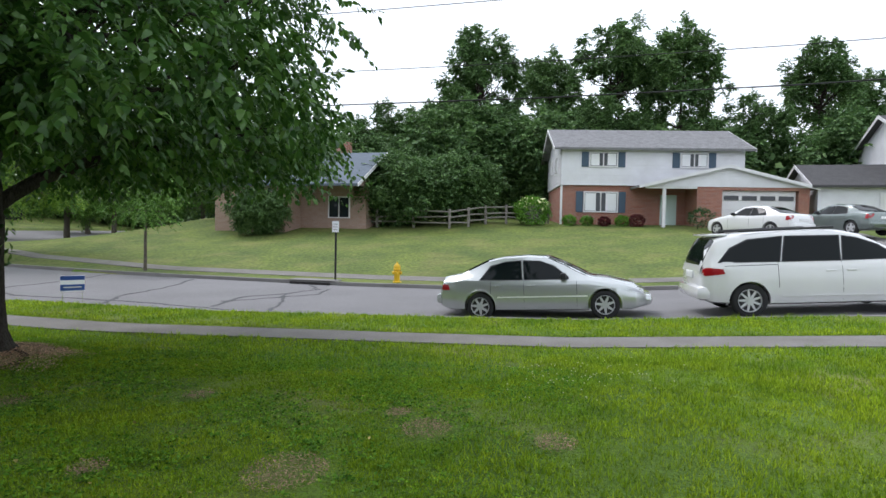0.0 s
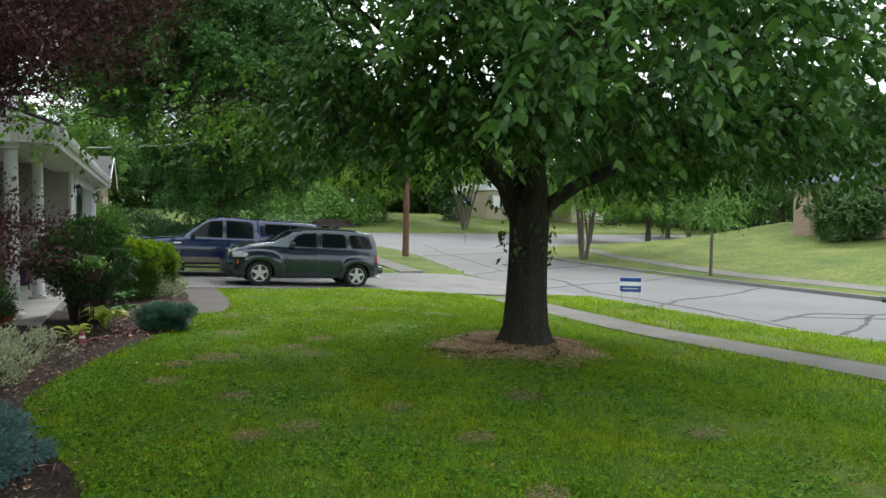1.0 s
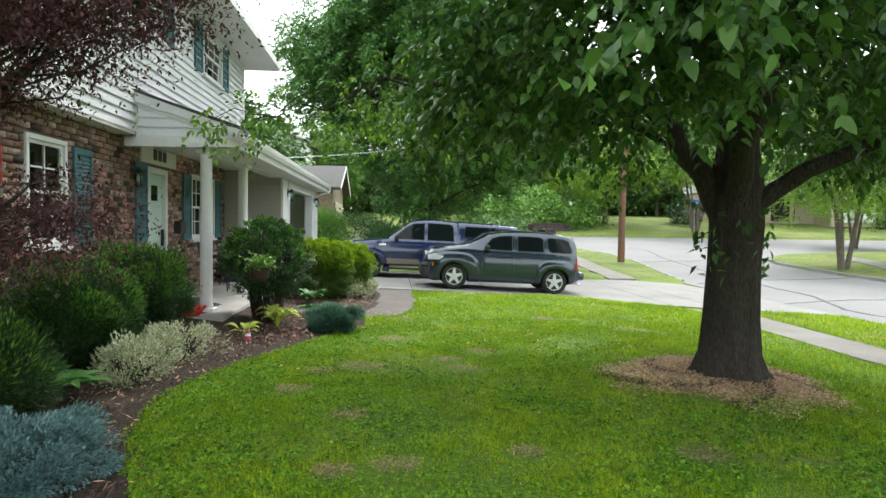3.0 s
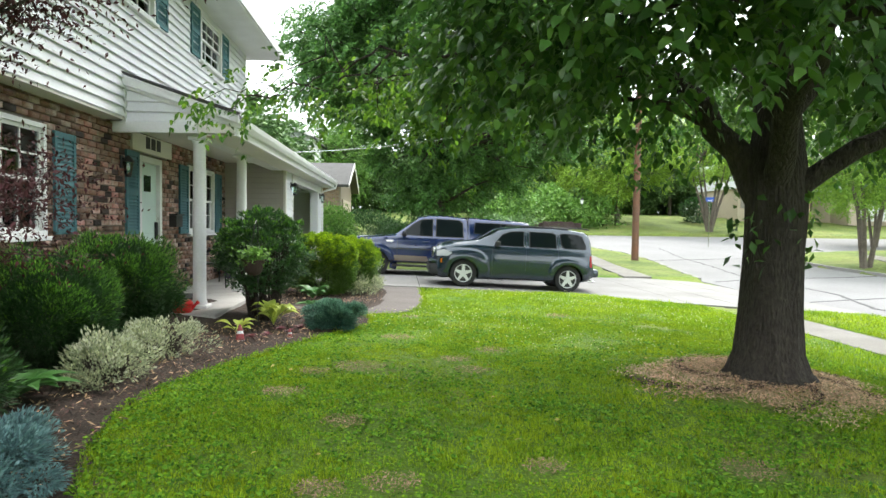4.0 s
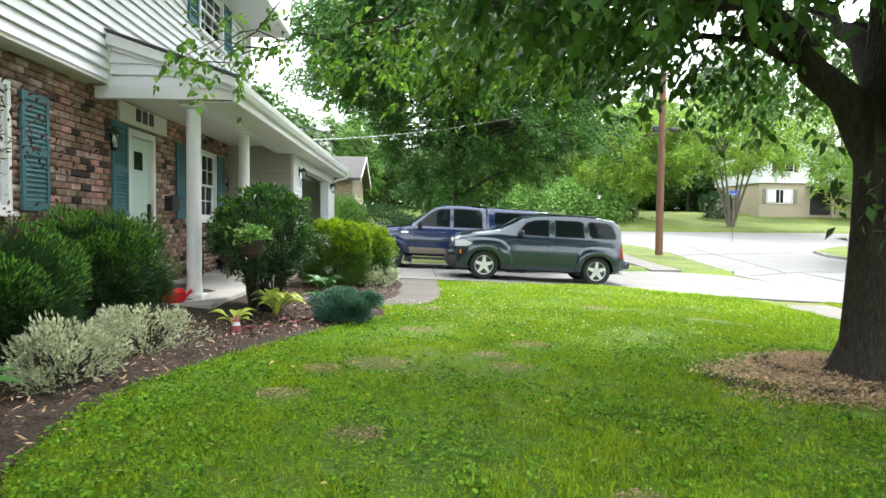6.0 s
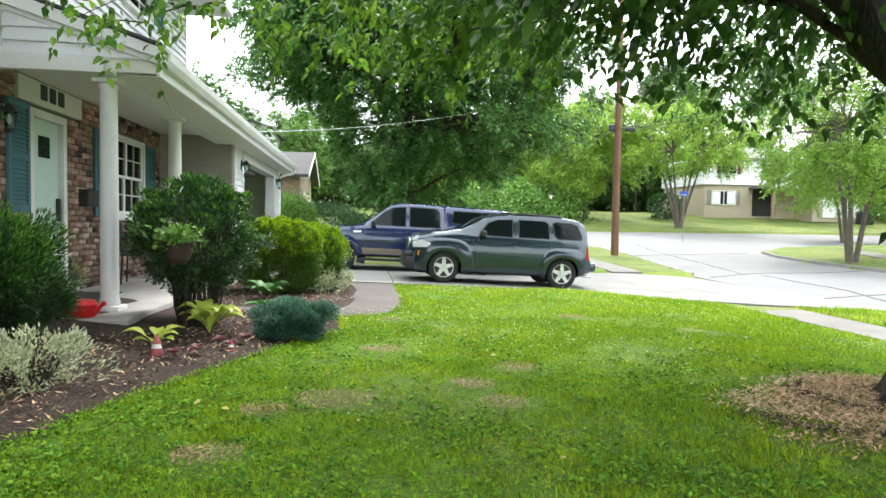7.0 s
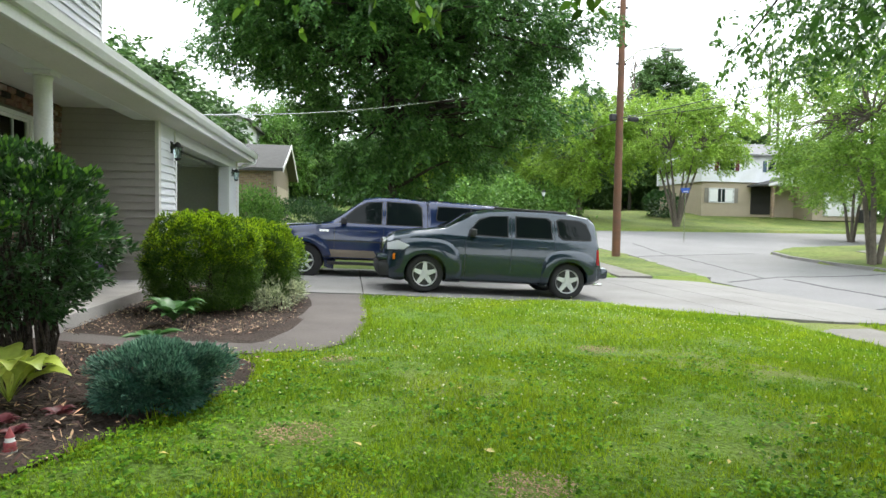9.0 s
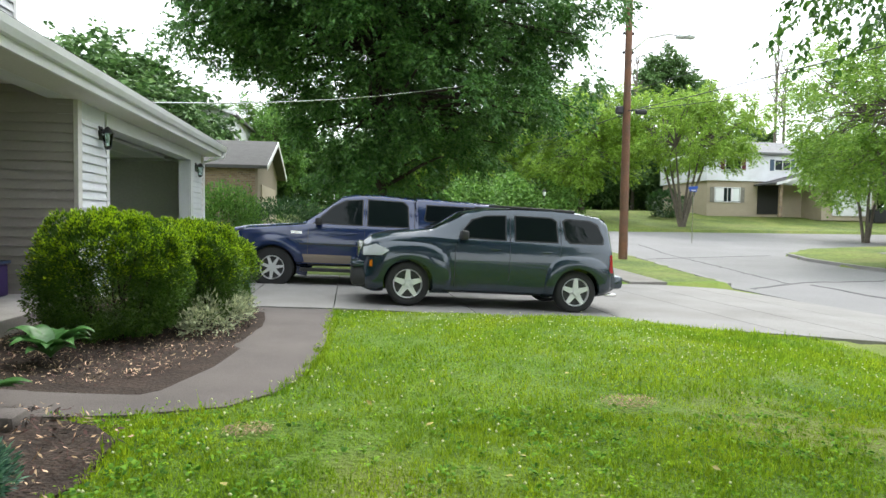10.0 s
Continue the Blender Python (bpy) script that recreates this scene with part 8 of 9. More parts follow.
def crack(pts, w=0.05):
    left, right = [], []
    q = []
    for (x0, y0), (x1, y1) in zip(pts, pts[1:]):
        n = max(2, int(math.hypot(x1 - x0, y1 - y0) / 0.35))
        q += [(x0 + (x1 - x0) * k / n + g.normal() * 0.04, y0 + (y1 - y0) * k / n + g.normal() * 0.04) for k in range(n)]
    q.append(pts[-1])
    for i, (x, y) in enumerate(q):
        a, b = q[max(i - 1, 0)], q[min(i + 1, len(q) - 1)]
        d = math.hypot(b[0] - a[0], b[1] - a[1]) or 1
        nx, ny = -(b[1] - a[1]) / d, (b[0] - a[0]) / d
        ww = w * g.uniform(0.6, 1.3)
        left.append((x + nx * ww, y + ny * ww))
        right.append((x - nx * ww, y - ny * ww))
    ribbon("tar_seam", "dark tar-sealed crack in the asphalt", "tar seam", M_TAR, left, right, lambda x, y: float(street_z(y)) + 0.006, 0.01)


crack([(10.9, 0.4), (11.0, 2.4), (10.8, 5.0), (11.2, 8.5), (11.0, 12.0), (12.2, 15), (12.6, 19)], 0.05)
crack([(17.4, 6.4), (16.2, 5.6), (14.8, 5.9), (13.2, 6.5), (11.2, 6.0)], 0.06)
crack([(16.4, 5.3), (14.9, 4.9), (13.6, 5.6), (12.2, 6.4)], 0.05)
crack([(14.5, 5.8), (12.9, 5.0), (11.0, 4.3)], 0.05)
crack([(10.4, 8.6), (12.2, 9.6), (14.4, 10.0), (17.5, 11.2)], 0.05)
crack([(10.3, 18.2), (12.8, 19.6), (15.5, 20.0), (18, 20.8)], 0.05)
crack([(12.2, 19.4), (13.4, 24), (14.2, 29), (15.5, 35)], 0.04)
crack([(12.0, 27.5), (15.0, 28.4), (19.0, 29.6)], 0.05)
crack([(10.2, 13.2), (12.5, 14.0), (15.2, 14.3), (17.9, 15.3)], 0.045)

# split-rail fence on the far bank
fence = thing("rail_fence", "weathered grey split-rail fence on the bank", "fence")
FP = [(33.0, 14.4), (33.0, 12.2), (33.0, 10.0), (33.0, 7.7), (33.0, 5.5), (34.0, 4.6), (35.2, 3.8), (35.6, 2.6), (35.6, 1.2)]
for (x, y) in FP:
    z = land_at(x, y)
    part("post", boxes(((x - 0.07, y - 0.07, z - 0.2), (x + 0.07, y + 0.07, z + 1.15)), bevel=0.015), M_FENCE, fence)
for (x0, y0), (x1, y1) in zip(FP, FP[1:]):
    for h in (0.35, 0.68, 1.0):
        a, b = (x0, y0, land_at(x0, y0) + h + g.normal() * 0.03), (x1, y1, land_at(x1, y1) + h + g.normal() * 0.04)
        part("rail", tube(bmesh.new(), [a, b], [0.055, 0.045], 6), M_FENCE, fence)
gate = thing("picket_gate", "grey wooden picket gate by the house", "gate")
for k in range(7):
    y = 0.0 + 0.17 * k
    z = land_at(35.6, y)
    part("picket", boxes(((35.55, y, z + 0.05), (35.6, y + 0.12, z + 1.25)), bevel=0.01), M_FENCE, gate)
for h in (0.35, 0.95):
    part("rail", boxes(((35.605, 0.0, land_at(35.6, 0.5) + h), (35.65, 1.16, land_at(35.6, 0.5) + h + 0.09))), M_FENCE, gate)


# ---- other houses ----
def brick_mat(name, c1, c2, mortar, scale=1.0):
    m = bpy.data.materials.new(name)
    m.use_nodes = True
    n, l = m.node_tree.nodes, m.node_tree.links
    tc, mp, br = n.new("ShaderNodeTexCoord"), n.new("ShaderNodeMapping"), n.new("ShaderNodeTexBrick")
    mp.inputs["Rotation"].default_value = (radians(90), 0, radians(90))
    l.new(tc.outputs["Object"], mp.inputs[0])
    sep, com = n.new("ShaderNodeSeparateXYZ"), n.new("ShaderNodeCombineXYZ")
    add = n.new("ShaderNodeMath")
    l.new(tc.outputs["Object"], sep.inputs[0])
    l.new(sep.outputs[0], add.inputs[0]), l.new(sep.outputs[1], add.inputs[1])
    l.new(add.outputs[0], com.inputs[0]), l.new(sep.outputs[2], com.inputs[1])
    l.new(com.outputs[0], br.inputs["Vector"])
    br.inputs["Color1"].default_value, br.inputs["Color2"].default_value, br.inputs["Mortar"].default_value = (*c1, 1), (*c2, 1), (*mortar, 1)
    br.inputs["Scale"].default_value = 1.0
    br.inputs["Brick Width"].default_value, br.inputs["Row Height"].default_value, br.inputs["Mortar Size"].default_value = 0.22, 0.075, 0.008
    p = n["Principled BSDF"]
    p.inputs["Roughness"].default_value = 0.9
    l.new(br.outputs[0], p.inputs["Base Color"])
    return m


M_BRICKFAR = brick_mat("red_brick", (0.36, 0.13, 0.08), (0.25, 0.085, 0.06), (0.4, 0.34, 0.29))
M_BRICKPINK = brick_mat("pink_brick", (0.42, 0.28, 0.22), (0.36, 0.22, 0.17), (0.45, 0.38, 0.33))
M_STONE = brick_mat("mixed_stone", (0.32, 0.22, 0.14), (0.2, 0.13, 0.09), (0.3, 0.26, 0.22))
M_TAN = mat("tan_stucco", (0.44, 0.37, 0.28), 0.85, vary=0.06, scale=2, fine=30, bump=0.2)
# darker copy of the tan, with the front's shade in its colour
M_TAND = mat("shaded_tan_stucco", (0.27, 0.22, 0.165), 0.85, vary=0.06, scale=2, fine=30, bump=0.2)
M_BLUEROOF = mat("blue_grey_shingle", (0.12, 0.15, 0.185), 0.85, vary=0.12, scale=3, fine=30, bump=0.3)
M_BLUESH = mat("blue_shutter", (0.06, 0.1, 0.15), 0.6, vary=0.08, bump=0.1)


def siding_steps(parent, axis, at, a0, a1, z0, z1, sign, material, step=0.2):
    """Far clapboards: one mesh of thin overlapping courses."""
    bm = bmesh.new()
    z = z0
    while z < z1 - 0.02:
        t = min(z + step, z1)
        q = [(0.0, z), (0.03, z), (0.006, t), (0.0, t)]
        rows = []
        for a in (a0, a1):
            rows.append([bm.verts.new((at + sign * u, a, v) if axis == "x" else (a, at + sign * u, v)) for u, v in q])
        for i in range(3):
            bm.faces.new((rows[0][i], rows[0][i + 1], rows[1][i + 1], rows[1][i]))
        z += step
    bmesh.ops.recalc_face_normals(bm, faces=bm.faces)
    return tagged(part("cladding", bm, material, parent), kind="stuff")


def far_window(parent, axis, at, a0, a1, z0, z1, sign, shut=None, cur=True):
    """Window of a far house: frame, pane, two shutters."""
    def b(lo, hi, d0, d1):
        d0, d1 = sorted((at + sign * d0, at + sign * d1))
        return ((d0, lo[0], lo[1]), (d1, hi[0], hi[1])) if axis == "x" else ((lo[0], d0, lo[1]), (hi[0], d1, hi[1]))
    w = part("window", boxes(b((a0, z0), (a1, z0 + 0.07), 0.0, 0.08), b((a0, z1 - 0.07), (a1, z1), 0.0, 0.08), b((a0, z0 + 0.07), (a0 + 0.07, z1 - 0.07), 0, 0.08), b((a1 - 0.07, z0 + 0.07), (a1, z1 - 0.07), 0, 0.08),
                             b(((a0 + a1) / 2 - 0.03, z0 + 0.07), ((a0 + a1) / 2 + 0.03, z1 - 0.07), 0, 0.075)), M_TRIM, parent)
    part("pane", boxes(b((a0 + 0.06, z0 + 0.06), (a1 - 0.06, z1 - 0.06), -0.02, 0.045)), M_GLASS, w)
    if cur:
        part("curtain", boxes(b((a0 + 0.1, z0 + 0.1), (a0 + (a1 - a0) * 0.36, z1 - 0.1), 0.046, 0.05)), M_SIGN, w)
        part("curtain", boxes(b((a1 - (a1 - a0) * 0.36, z0 + 0.1), (a1 - 0.1, z1 - 0.1), 0.046, 0.05)), M_SIGN, w)
    if shut:
        for lo, hi in ((a0 - 0.42, a0 - 0.03), (a1 + 0.03, a1 + 0.42)):
            part("shutter", boxes(b((lo, z0), (hi, z1), 0.0, 0.06), bevel=0.01), shut, parent)
    return w


def gable_roof(parent, along, a0, a1, c, half, z_eave, rise, material, over=0.4, thick=0.14):
    """Roof with its ridge along x or y, centred on c."""
    bm = bmesh.new()
    q = [(-half - over, z_eave - over * rise / half), (0, z_eave + rise), (half + over, z_eave - over * rise / half), (half + over, z_eave - over * rise / half + thick), (0, z_eave + rise + thick), (-half - over, z_eave - over * rise / half + thick)]
    rows = [[bm.verts.new((c + u, a, v) if along == "y" else (a, c + u, v)) for u, v in q] for a in (a0 - over, a1 + over)]
    bm.faces.new(rows[0]), bm.faces.new(rows[1][::-1])
    for i in range(6):
        bm.faces.new((rows[0][(i + 1) % 6], rows[0][i], rows[1][i], rows[1][(i + 1) % 6]))
    bmesh.ops.recalc_face_normals(bm, faces=bm.faces)
    part("roof", bm, material, parent)
    for a in (a0 - over, a1 + over):
        bm = bmesh.new()
        e = 0.03 if a > a0 else -0.03
        q2 = [(-half - over, z_eave - over * rise / half - 0.06), (0, z_eave + rise - 0.06), (half + over, z_eave - over * rise / half - 0.06), (half + over, z_eave - over * rise / half + thick), (0, z_eave + rise + thick), (-half - over, z_eave - over * rise / half + thick)]
        rows = [[bm.verts.new((c + u, b_, v) if along == "y" else (b_, c + u, v)) for u, v in q2] for b_ in (a, a + e)]
        bm.faces.new(rows[0]), bm.faces.new(rows[1][::-1])
        for i in range(6):
            bm.faces.new((rows[0][(i + 1) % 6], rows[0][i], rows[1][i], rows[1][(i + 1) % 6]))
        bmesh.ops.recalc_face_normals(bm, faces=bm.faces)
        part("rake_board", bm, M_TRIM, parent)


def gable_wall(parent, axis, at, c, half, z0, z_eave, rise, material, t=0.2):
    bm = bmesh.new()
    q = [(-half, z0), (half, z0), (half, z_eave), (0, z_eave + rise), (-half, z_eave)]
    rows = [[bm.verts.new((c + u, b_, v) if axis == "y" else (b_, c + u, v)) for u, v in q] for b_ in (at, at + t)]
    bm.faces.new(rows[0]), bm.faces.new(rows[1][::-1])
    for i in range(5):
        bm.faces.new((rows[0][(i + 1) % 5], rows[0][i], rows[1][i], rows[1][(i + 1) % 5]))
    bmesh.ops.recalc_face_normals(bm, faces=bm.faces)
    return part("gable_wall", bm, material, parent)


# opposite: two-storey house with red brick below and white siding above
opp = thing("house", "two-storey white clapboard and red brick house with a garage gable", "house")
BZ = 1.75
part("brick_wall", boxes(((36.0, -10.7, BZ - 0.6), (43.9, -0.65, 4.25))), M_BRICKFAR, opp)
part("upper_wall", boxes(((35.85, -10.75, 4.26), (44.0, -0.6, 6.5))), M_SIDING, opp)
siding_steps(opp, "x", 35.85, -10.75, -0.6, 4.27, 6.5, -1, M_SIDING)
siding_steps(opp, "y", -0.6, 35.85, 44.0, 4.27, 6.5, 1, M_SIDING)
gable_wall(opp, "y", -0.84, 39.92, 4.05, 6.3, 6.5, 1.55, M_SIDING, 0.22)
gable_roof(opp, "y", -10.75, -0.6, 39.92, 4.05, 6.5, 1.55, M_SHINGLE, 0.45)
for a, b in ((-3.75, -2.15), (-8.75, -7.2)):
    far_window(opp, "x", 35.84, a, b, 5.35, 6.25, -1, M_BLUESH)
far_window(opp, "x", 36.0, -3.85, -1.9, 2.65, 3.9, -1, M_BLUESH)
for x in (38.0, 40.4):
    far_window(opp, "y", -0.6, x, x + 0.7, 5.2, 6.1, 1, None, False)
# garage wing and porch under one low gable
part("garage_wall", boxes(((33.9, -13.4, BZ - 0.6), (36.0, -12.85, 4.15)), ((33.9, -8.9, BZ - 0.6), (36.0, -7.6, 4.15)), ((33.9, -12.85, 3.95), (34.2, -8.9, 4.16))), M_BRICKFAR, opp)
gable_wall(opp, "x", 33.85, -9.15, 4.3, 4.12, 4.16, 1.1, M_SIDING, 0.2)
gable_roof(opp, "x", 33.9, 36.2, -9.15, 4.35, 4.12, 1.12, M_SHINGLE, 0.3, 0.12)
gdoor = part("garage_door", boxes(((34.15, -12.8, BZ - 0.1), (34.22, -8.95, 3.94))), M_TRIM, opp)
for k in range(4):
    part("door_section", boxes(((34.11, -12.78, BZ + 0.02 + 0.54 * k), (34.15, -8.97, BZ + 0.52 + 0.54 * k)), bevel=0.01), M_TRIM, gdoor)
    y = -12.68 + 0.95 * k
    part("door_light", boxes(((34.1, y, 3.4), (34.112, y + 0.78, 3.66))), M_GLASS, gdoor)
part("porch_post", boxes(((33.9, -5.98, BZ - 0.3), (34.08, -5.8, 4.12)), bevel=0.01), M_TRIM, opp)
part("porch_beam", boxes(((33.9, -7.6, 4.0), (34.05, -4.9, 4.15))), M_TRIM, opp)
part("front_door", boxes(((35.92, -7.1, BZ), (35.99, -6.2, 3.75)), bevel=0.01), M_DOOR, opp)
part("corner_post", boxes(((35.9, -0.7, BZ - 0.3), (35.98, -0.58, 6.4))), M_TRIM, opp)
for k, (y, s, m_) in enumerate(((-1.2, 0.35, M_YEWTIP), (-2.2, 0.32, M_LEAFM), (-3.2, 0.3, M_HEUCH), (-4.2, 0.35, M_YEWTIP), (-5.0, 0.4, M_HEUCH), (-8.2, 0.6, M_YEW))):
    shrub("foundation_shrub", "small clipped foundation shrub by the brick wall", (35.2 if k < 5 else 33.3, y, land_at(35.2, y)), s, s * 0.8, 0, 500, 0.14, 0.6, m_, 600 + k, stems=3)
hyd_b = shrub("flowering_shrub", "white-flowering hydrangea at the house corner", (35.3, 1.0, land_at(35.3, 1.0)), 1.0, 0.8, 0.0, 2200, 0.17, 0.6, M_YEWTIP, 620, stems=4)
pts = np.random.default_rng(9).normal(size=(160, 3))
pts /= np.linalg.norm(pts, axis=1, keepdims=True)
pts = pts[pts[:, 2] > 0.1] * np.array([1.0, 1.0, 0.85]) + np.array([0, 0, 0.8])
v, f = leaf_mesh(pts, 0.22, 0.8, 0.0, 12)
soup("blossom", v, f, M_FLOWER, hyd_b, "white flower heads")
ribbon("opposite_driveway", "pale concrete driveway climbing to the garage", "driveway", M_CONC, [(18.0, -15.5), (24, -15.5), (34.0, -15.5)], [(18.0, -9.5), (24, -9.2), (34.0, -8.9)], lambda x, y: land_at(x, y) + 0.04, 0.15)

opp.matrix_basis = pose(36, -0.65, 0, 0, 0, 11) @ Matrix.Diagonal((1, 1.05, 1, 1)) @ pose(-36, 0.65, 0)
nb = thing("house", "white clapboard neighbour house with a grey-roofed wing", "house")
part("wing_wall", boxes(((36.5, -21.0, BZ - 0.5), (43, -14.6, 4.3))), M_SIDING, nb)
siding_steps(nb, "x", 36.5, -21.0, -14.6, BZ, 4.3, -1, M_SIDING)
siding_steps(nb, "y", -14.6, 36.5, 43, BZ, 4.3, 1, M_SIDING)
gable_wall(nb, "y", -14.82, 39.75, 3.25, 4.2, 4.3, 1.3, M_SIDING)
gable_roof(nb, "y", -21.0, -14.6, 39.75, 3.25, 4.3, 1.3, M_SHINGLED, 0.4)
part("tall_wall", boxes(((36.0, -30.0, BZ - 0.5), (44, -19.0, 6.8))), M_SIDING, nb)
siding_steps(nb, "x", 36.0, -30.0, -19.0, BZ, 6.8, -1, M_SIDING)
gable_wall(nb, "y", -19.2, 40, 4.0, 6.8, 6.8, 1.7, M_SIDING)
gable_roof(nb, "y", -30.0, -19.0, 40, 4.0, 6.8, 1.7, M_SHINGLED, 0.4)
part("garage_door", boxes(((36.42, -20.4, BZ - 0.1), (36.47, -17.6, 3.9)), bevel=0.01), M_TRIM, nb)
far_window(nb, "x", 36.0, -23.0, -21.6, 5.2, 6.3, -1, M_BLUESH)

# pink brick bungalow on the bank, half hidden by trees
bung = thing("house", "low pink brick bungalow with a blue-grey roof", "house")
part("wall", boxes(((30.2, 14.6, 0.6), (38, 19.2, 4.0)), ((32.2, 10.4, 0.8), (38, 14.6, 4.0))), M_BRICKPINK, bung)
gable_roof(bung, "y", 10.4, 19.2, 34.3, 4.1, 4.0, 2.0, M_BLUEROOF, 0.5)
gable_wall(bung, "y", 10.42, 34.3, 4.0, 3.9, 4.0, 1.9, M_BRICKPINK)
gable_wall(bung, "y", 19.0, 34.3, 4.0, 3.9, 4.0, 1.9, M_BRICKPINK)
part("chimney", boxes(((35.4, 13.0, 4.0), (36.1, 13.8, 7.0)), bevel=0.02), M_BRICKFAR, bung)
far_window(bung, "x", 32.2, 11.4, 12.8, 2.0, 3.3, -1, None, False)
part("roof_window", boxes(((31.6, 13.4, 5.1), (31.9, 14.6, 5.25)), bevel=0.01), M_GLASS, bung)

# far end: white and tan house on the rise
far = thing("house", "two-storey white and tan house on the rise", "house")
FZ = 2.0
part("lower_wall", boxes(((30.7, 56.0, FZ - 0.6), (40.0, 64, 4.9))), M_TAN, far)
part("upper_wall", boxes(((30.5, 55.8, 4.91), (40.2, 64.2, 7.5))), M_SIDING, far)
siding_steps(far, "y", 55.8, 30.5, 40.2, 4.92, 7.5, -1, M_SIDING, 0.25)
gable_roof(far, "x", 30.5, 40.2, 60, 4.2, 7.5, 1.4, M_SHINGLE, 0.5)
far_window(far, "y", 56.0, 31.4, 33.9, 3.0, 4.35, -1, M_FENCE)
far_window(far, "y", 55.8, 32.2, 33.8, 5.9, 6.9, -1, M_HEUCH, False)
far_window(far, "y", 55.8, 37.0, 38.6, 5.9, 6.9, -1, M_BLUESH, False)
# no recess is cut: a flat dark panel paints the entry's shade
part("entry", boxes(((35.6, 55.9, FZ), (38.0, 56.0, 4.6))), M_DARK, far, "flat dark panel painted as the entry's shade")
part("garage_wall", boxes(((40.0, 53.5, FZ - 0.5), (45.4, 60, 4.6))), M_TAN, far)
gable_wall(far, "y", 53.4, 40.6, 5.0, 4.5, 4.6, 1.3, M_SIDING)
gable_roof(far, "y", 53.3, 60, 40.6, 5.0, 4.6, 1.3, M_SHINGLED, 0.4)
part("garage_door", boxes(((41.0, 53.4, FZ - 0.1), (44.8, 53.48, 4.3)), bevel=0.02), M_TRIM, far)
part("porch_post", boxes(((36.0, 53.5, FZ - 0.3), (36.25, 53.75, 4.6))), M_STONE, far)
shrub("foundation_shrub", "dark rounded shrub beside the far house", (27.2, 54.5, land_at(27.2, 54.5)), 1.4, 1.1, 0, 1500, 0.28, 0.6, M_BURN, 640, stems=3)
far.matrix_basis = pose(1.2, 0, 0.25)
cars_far = thing("waste_bins", "dark wheeled bins by the far garage", "bin", (46.2, 53.0, land_at(46.2, 53.0)))
part("body", boxes(((-0.6, -0.4, 0), (0.6, 0.4, 1.1)), bevel=0.05), M_PLASTIC, cars_far)
part("lid", boxes(((-0.64, -0.44, 1.1), (0.64, 0.44, 1.18)), bevel=0.03), M_PLASTIC, cars_far)

# next door beyond the garage
nd = thing("house", "beige neighbour house with stone side wall and garage gable", "house")
part("wall", boxes(((-14, 31.5, -0.6), (-3.4, 38.5, 3.35))), M_STONE, nd)
part("garage_front", boxes(((-3.4, 31.5, -0.6), (-3.3, 38.5, 3.35))), M_TAND, nd)
gable_wall(nd, "x", -3.5, 35.0, 3.5, 3.35, 3.35, 1.3, M_TAND)
gable_roof(nd, "x", -14, -3.3, 35.0, 3.5, 3.35, 1.3, M_SHINGLEN, 0.45)
part("garage_door", boxes(((-3.3, 32.4, 0.0), (-3.24, 37.4, 2.6)), bevel=0.02), M_TAN, nd)
part("upper_wall", boxes(((-16, 47, 0), (-7.2, 55, 8.0))), M_SIDING, nd)
siding_steps(nd, "y", 47, -16, -7.2, 3.5, 8.0, -1, M_SIDING, 0.25)
siding_steps(nd, "x", -7.2, 47, 55, 3.5, 8.0, 1, M_SIDING, 0.25)
gable_roof(nd, "y", 47, 55, -11.6, 4.4, 8.0, 1.5, M_SHINGLEN, 0.4)
gable_wall(nd, "y", 47.0, -11.6, 4.4, 8.0, 8.0, 1.5, M_SIDING)
far_window(nd, "x", -7.2, 48.5, 49.6, 5.8, 7.2, 1, None, False)

trailer = thing("utility_trailer", "small flatbed trailer with a reddish load at the kerb", "trailer", (11.5, 44.0, land_at(11.5, 44.0)), 12)
part("bed", boxes(((-1.6, -0.75, 0.5), (1.6, 0.75, 0.6)), bevel=0.02), M_BLACK, trailer)
for x in (-1.55, 1.55):
    part("end_rail", boxes(((x - 0.03, -0.72, 0.6), (x + 0.03, 0.72, 0.95)), bevel=0.01), M_TERRA, trailer)
for y in (-0.85, 0.85):
    part("wheel", lathe(bmesh.new(), [(0.1, y - 0.09), (0.3, y - 0.09), (0.3, y + 0.09), (0.1, y + 0.09)], 18, (0, 0, 0.3), "y"), M_RUBBER, trailer)
for k in range(5):
    part("load_plank", boxes(((-1.4 + 0.1 * k, -0.6 + 0.22 * k, 0.605 + 0.09 * k), (1.2 + 0.05 * k, -0.4 + 0.22 * k, 0.69 + 0.09 * k)), bevel=0.01), M_TERRA, trailer)
part("hitch", tube(bmesh.new(), [(1.6, 0.4, 0.52), (2.6, 0, 0.45), (1.6, -0.4, 0.52)], 0.04, 6), M_BLACK, trailer)
lamp = thing("post_lamp", "black garden lamp post with a pale lantern", "lamp", (15.2, 50.5, land_at(15.2, 50.5)))
part("post", tube(bmesh.new(), [(0, 0, -0.2), (0, 0, 2.0)], 0.05, 8), M_BLACK, lamp)
part("lantern", lathe(bmesh.new(), [(0.08, 2.0), (0.15, 2.3), (0.16, 2.32)], 8), M_SIGN, lamp)
part("cap", lathe(bmesh.new(), [(0.19, 2.32), (0.05, 2.5), (0.02, 2.56)], 8), M_BLACK, lamp)

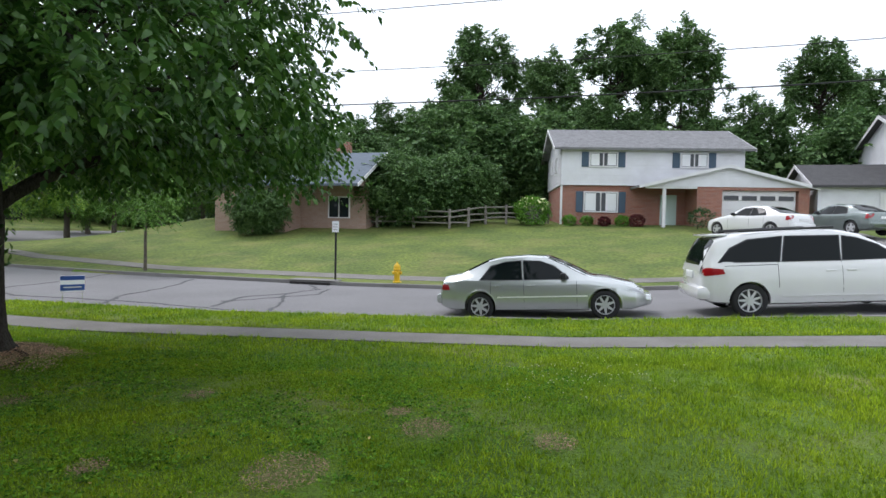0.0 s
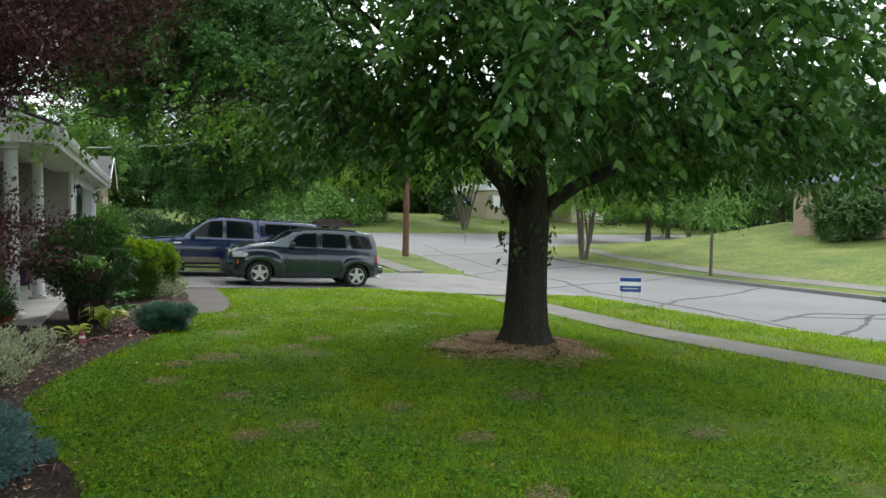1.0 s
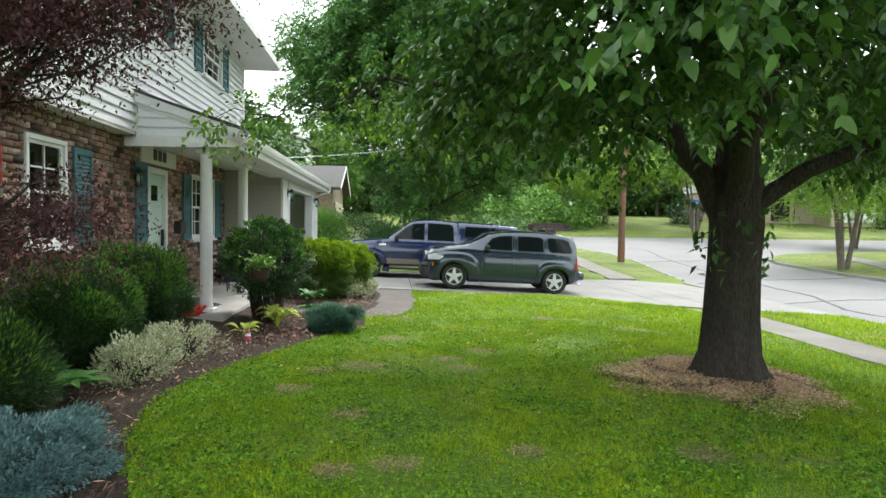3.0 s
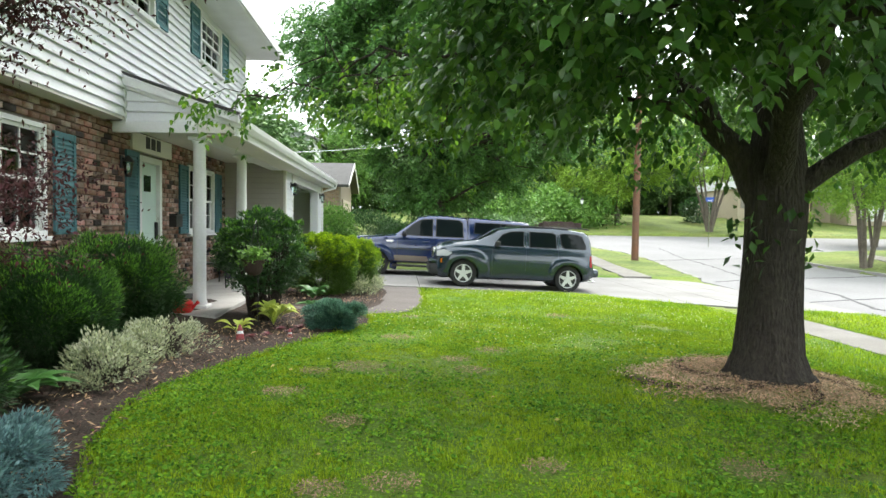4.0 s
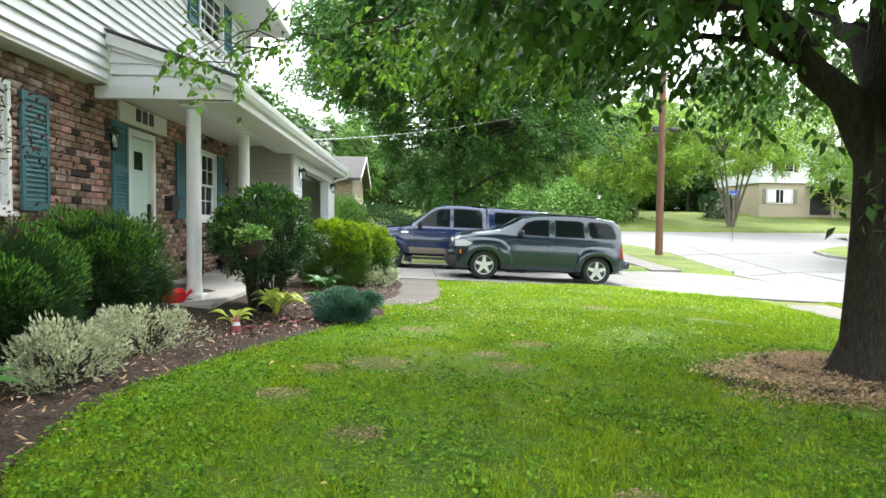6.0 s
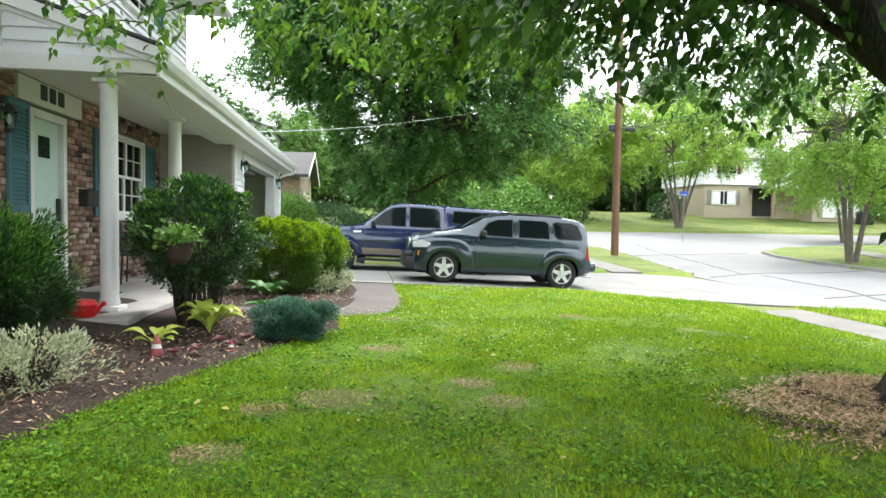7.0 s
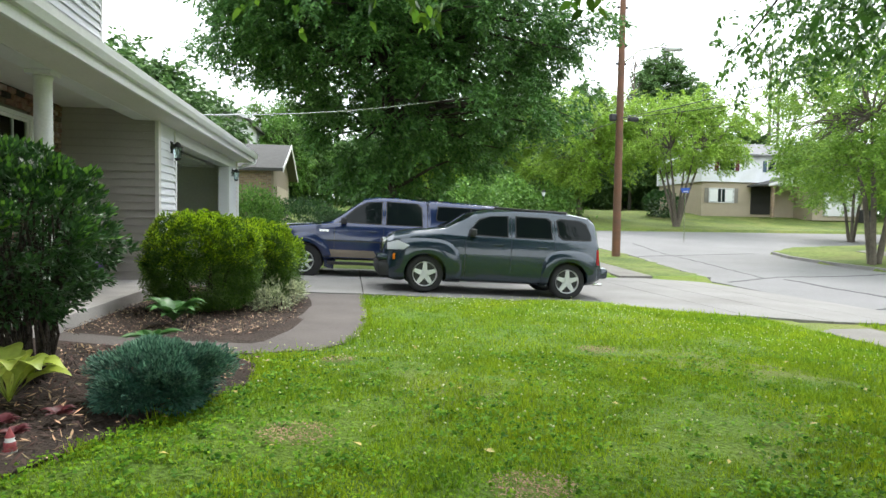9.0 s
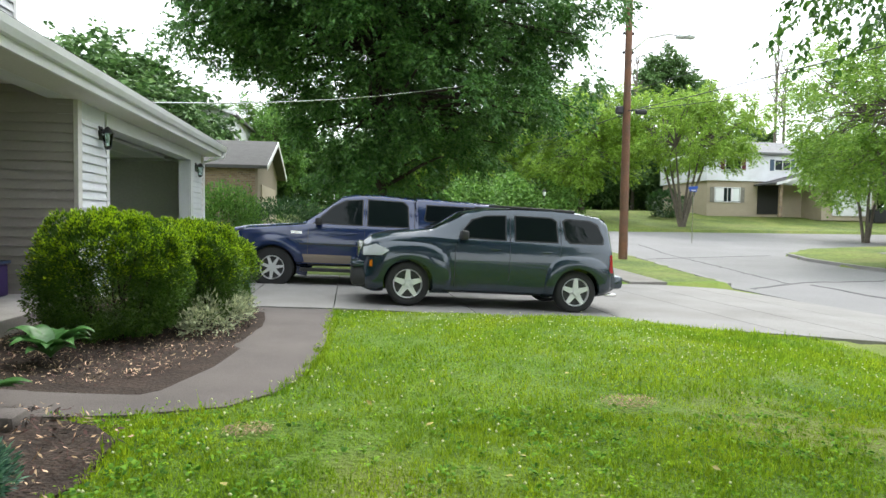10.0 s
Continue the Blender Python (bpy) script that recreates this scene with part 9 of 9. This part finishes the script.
# ---- bricks of the front wall ----
def lay_bricks(wall, y0, y1, z0, z1, holes, near):
    g = np.random.default_rng(500)
    kinds = [M_BRICK, M_BRICKC, M_BRICKD, M_BRICKB]
    L, H, J = 0.2, 0.066, 0.011
    me = {}
    joined = {k: ([], []) for k in range(4)}
    faces = np.array([[0, 1, 2, 3], [4, 7, 6, 5], [0, 4, 5, 1], [1, 5, 6, 2], [2, 6, 7, 3], [3, 7, 4, 0]])
    row = 0
    z = z0
    count = 0
    while z + H < z1:
        y = y0 - (row % 2) * (L + J) / 2
        while y < y1:
            a, b = max(y, y0), min(y + L, y1)
            cut = [h for h in holes if h[0] < b and h[1] > a and h[2] < z + H and h[3] > z]
            for h in cut:
                if h[0] <= a and h[1] >= b:
                    a = b
                elif h[0] > a:
                    b = h[0]
                else:
                    a = h[1]
            if b - a > 0.035:
                u = 0.78 * g.uniform() + 0.22 * (0.5 + 0.5 * math.sin(2.9 * a + 1.7 * math.sin(3.1 * z)) * math.sin(4.3 * z + 1.2 * a))
                k = 2 if u < 0.17 else (0 if u < 0.5 else (3 if u < 0.62 else 1))
                d = g.uniform(-0.008, 0.009)
                inside = near[0] < a < near[1] and near[2] < z < near[3]
                if inside and b - a > L - 0.002 and count < 300:
                    if k not in me:
                        bm = boxes(((-0.05, 0, 0), (0, L, H)))
                        bmesh.ops.bevel(bm, geom=[e for e in bm.edges if all(v_.co.x > -0.01 for v_ in e.verts)], offset=0.006, segments=1, affect="EDGES")
                        m_ = bpy.data.meshes.new("brick")
                        bm.to_mesh(m_)
                        bm.free()
                        m_.materials.append(kinds[k])
                        me[k] = m_
                    ob = new("brick", me[k])
                    ob.parent = wall
                    ob.location = (WALL_X + d, a, z)
                    count += 1
                else:
                    vs, fs = joined[k]
                    n = len(vs) * 8
                    x0, x1 = WALL_X - 0.05, WALL_X + d
                    vs.append([(x0, a, z), (x0, b, z), (x0, b, z + H), (x0, a, z + H), (x1, a + 0.003, z + 0.003), (x1, b - 0.003, z + 0.003), (x1, b - 0.003, z + H - 0.003), (x1, a + 0.003, z + H - 0.003)])
                    fs.append(faces[:, ::-1] + n)
            y += L + J
        z += H + J
        row += 1
    for k, (vs, fs) in joined.items():
        if vs:
            soup("brickwork", np.array(vs).reshape(-1, 3), np.concatenate(fs), kinds[k], wall, kind="stuff")


lay_bricks(wall_front, -1.0, 12.38, 0.0, 2.7, [WIN1, WIN2, DOOR, (7.5, 9.05, 2.33, 2.6)], (5.9, 9.5, 1.2, 2.7))
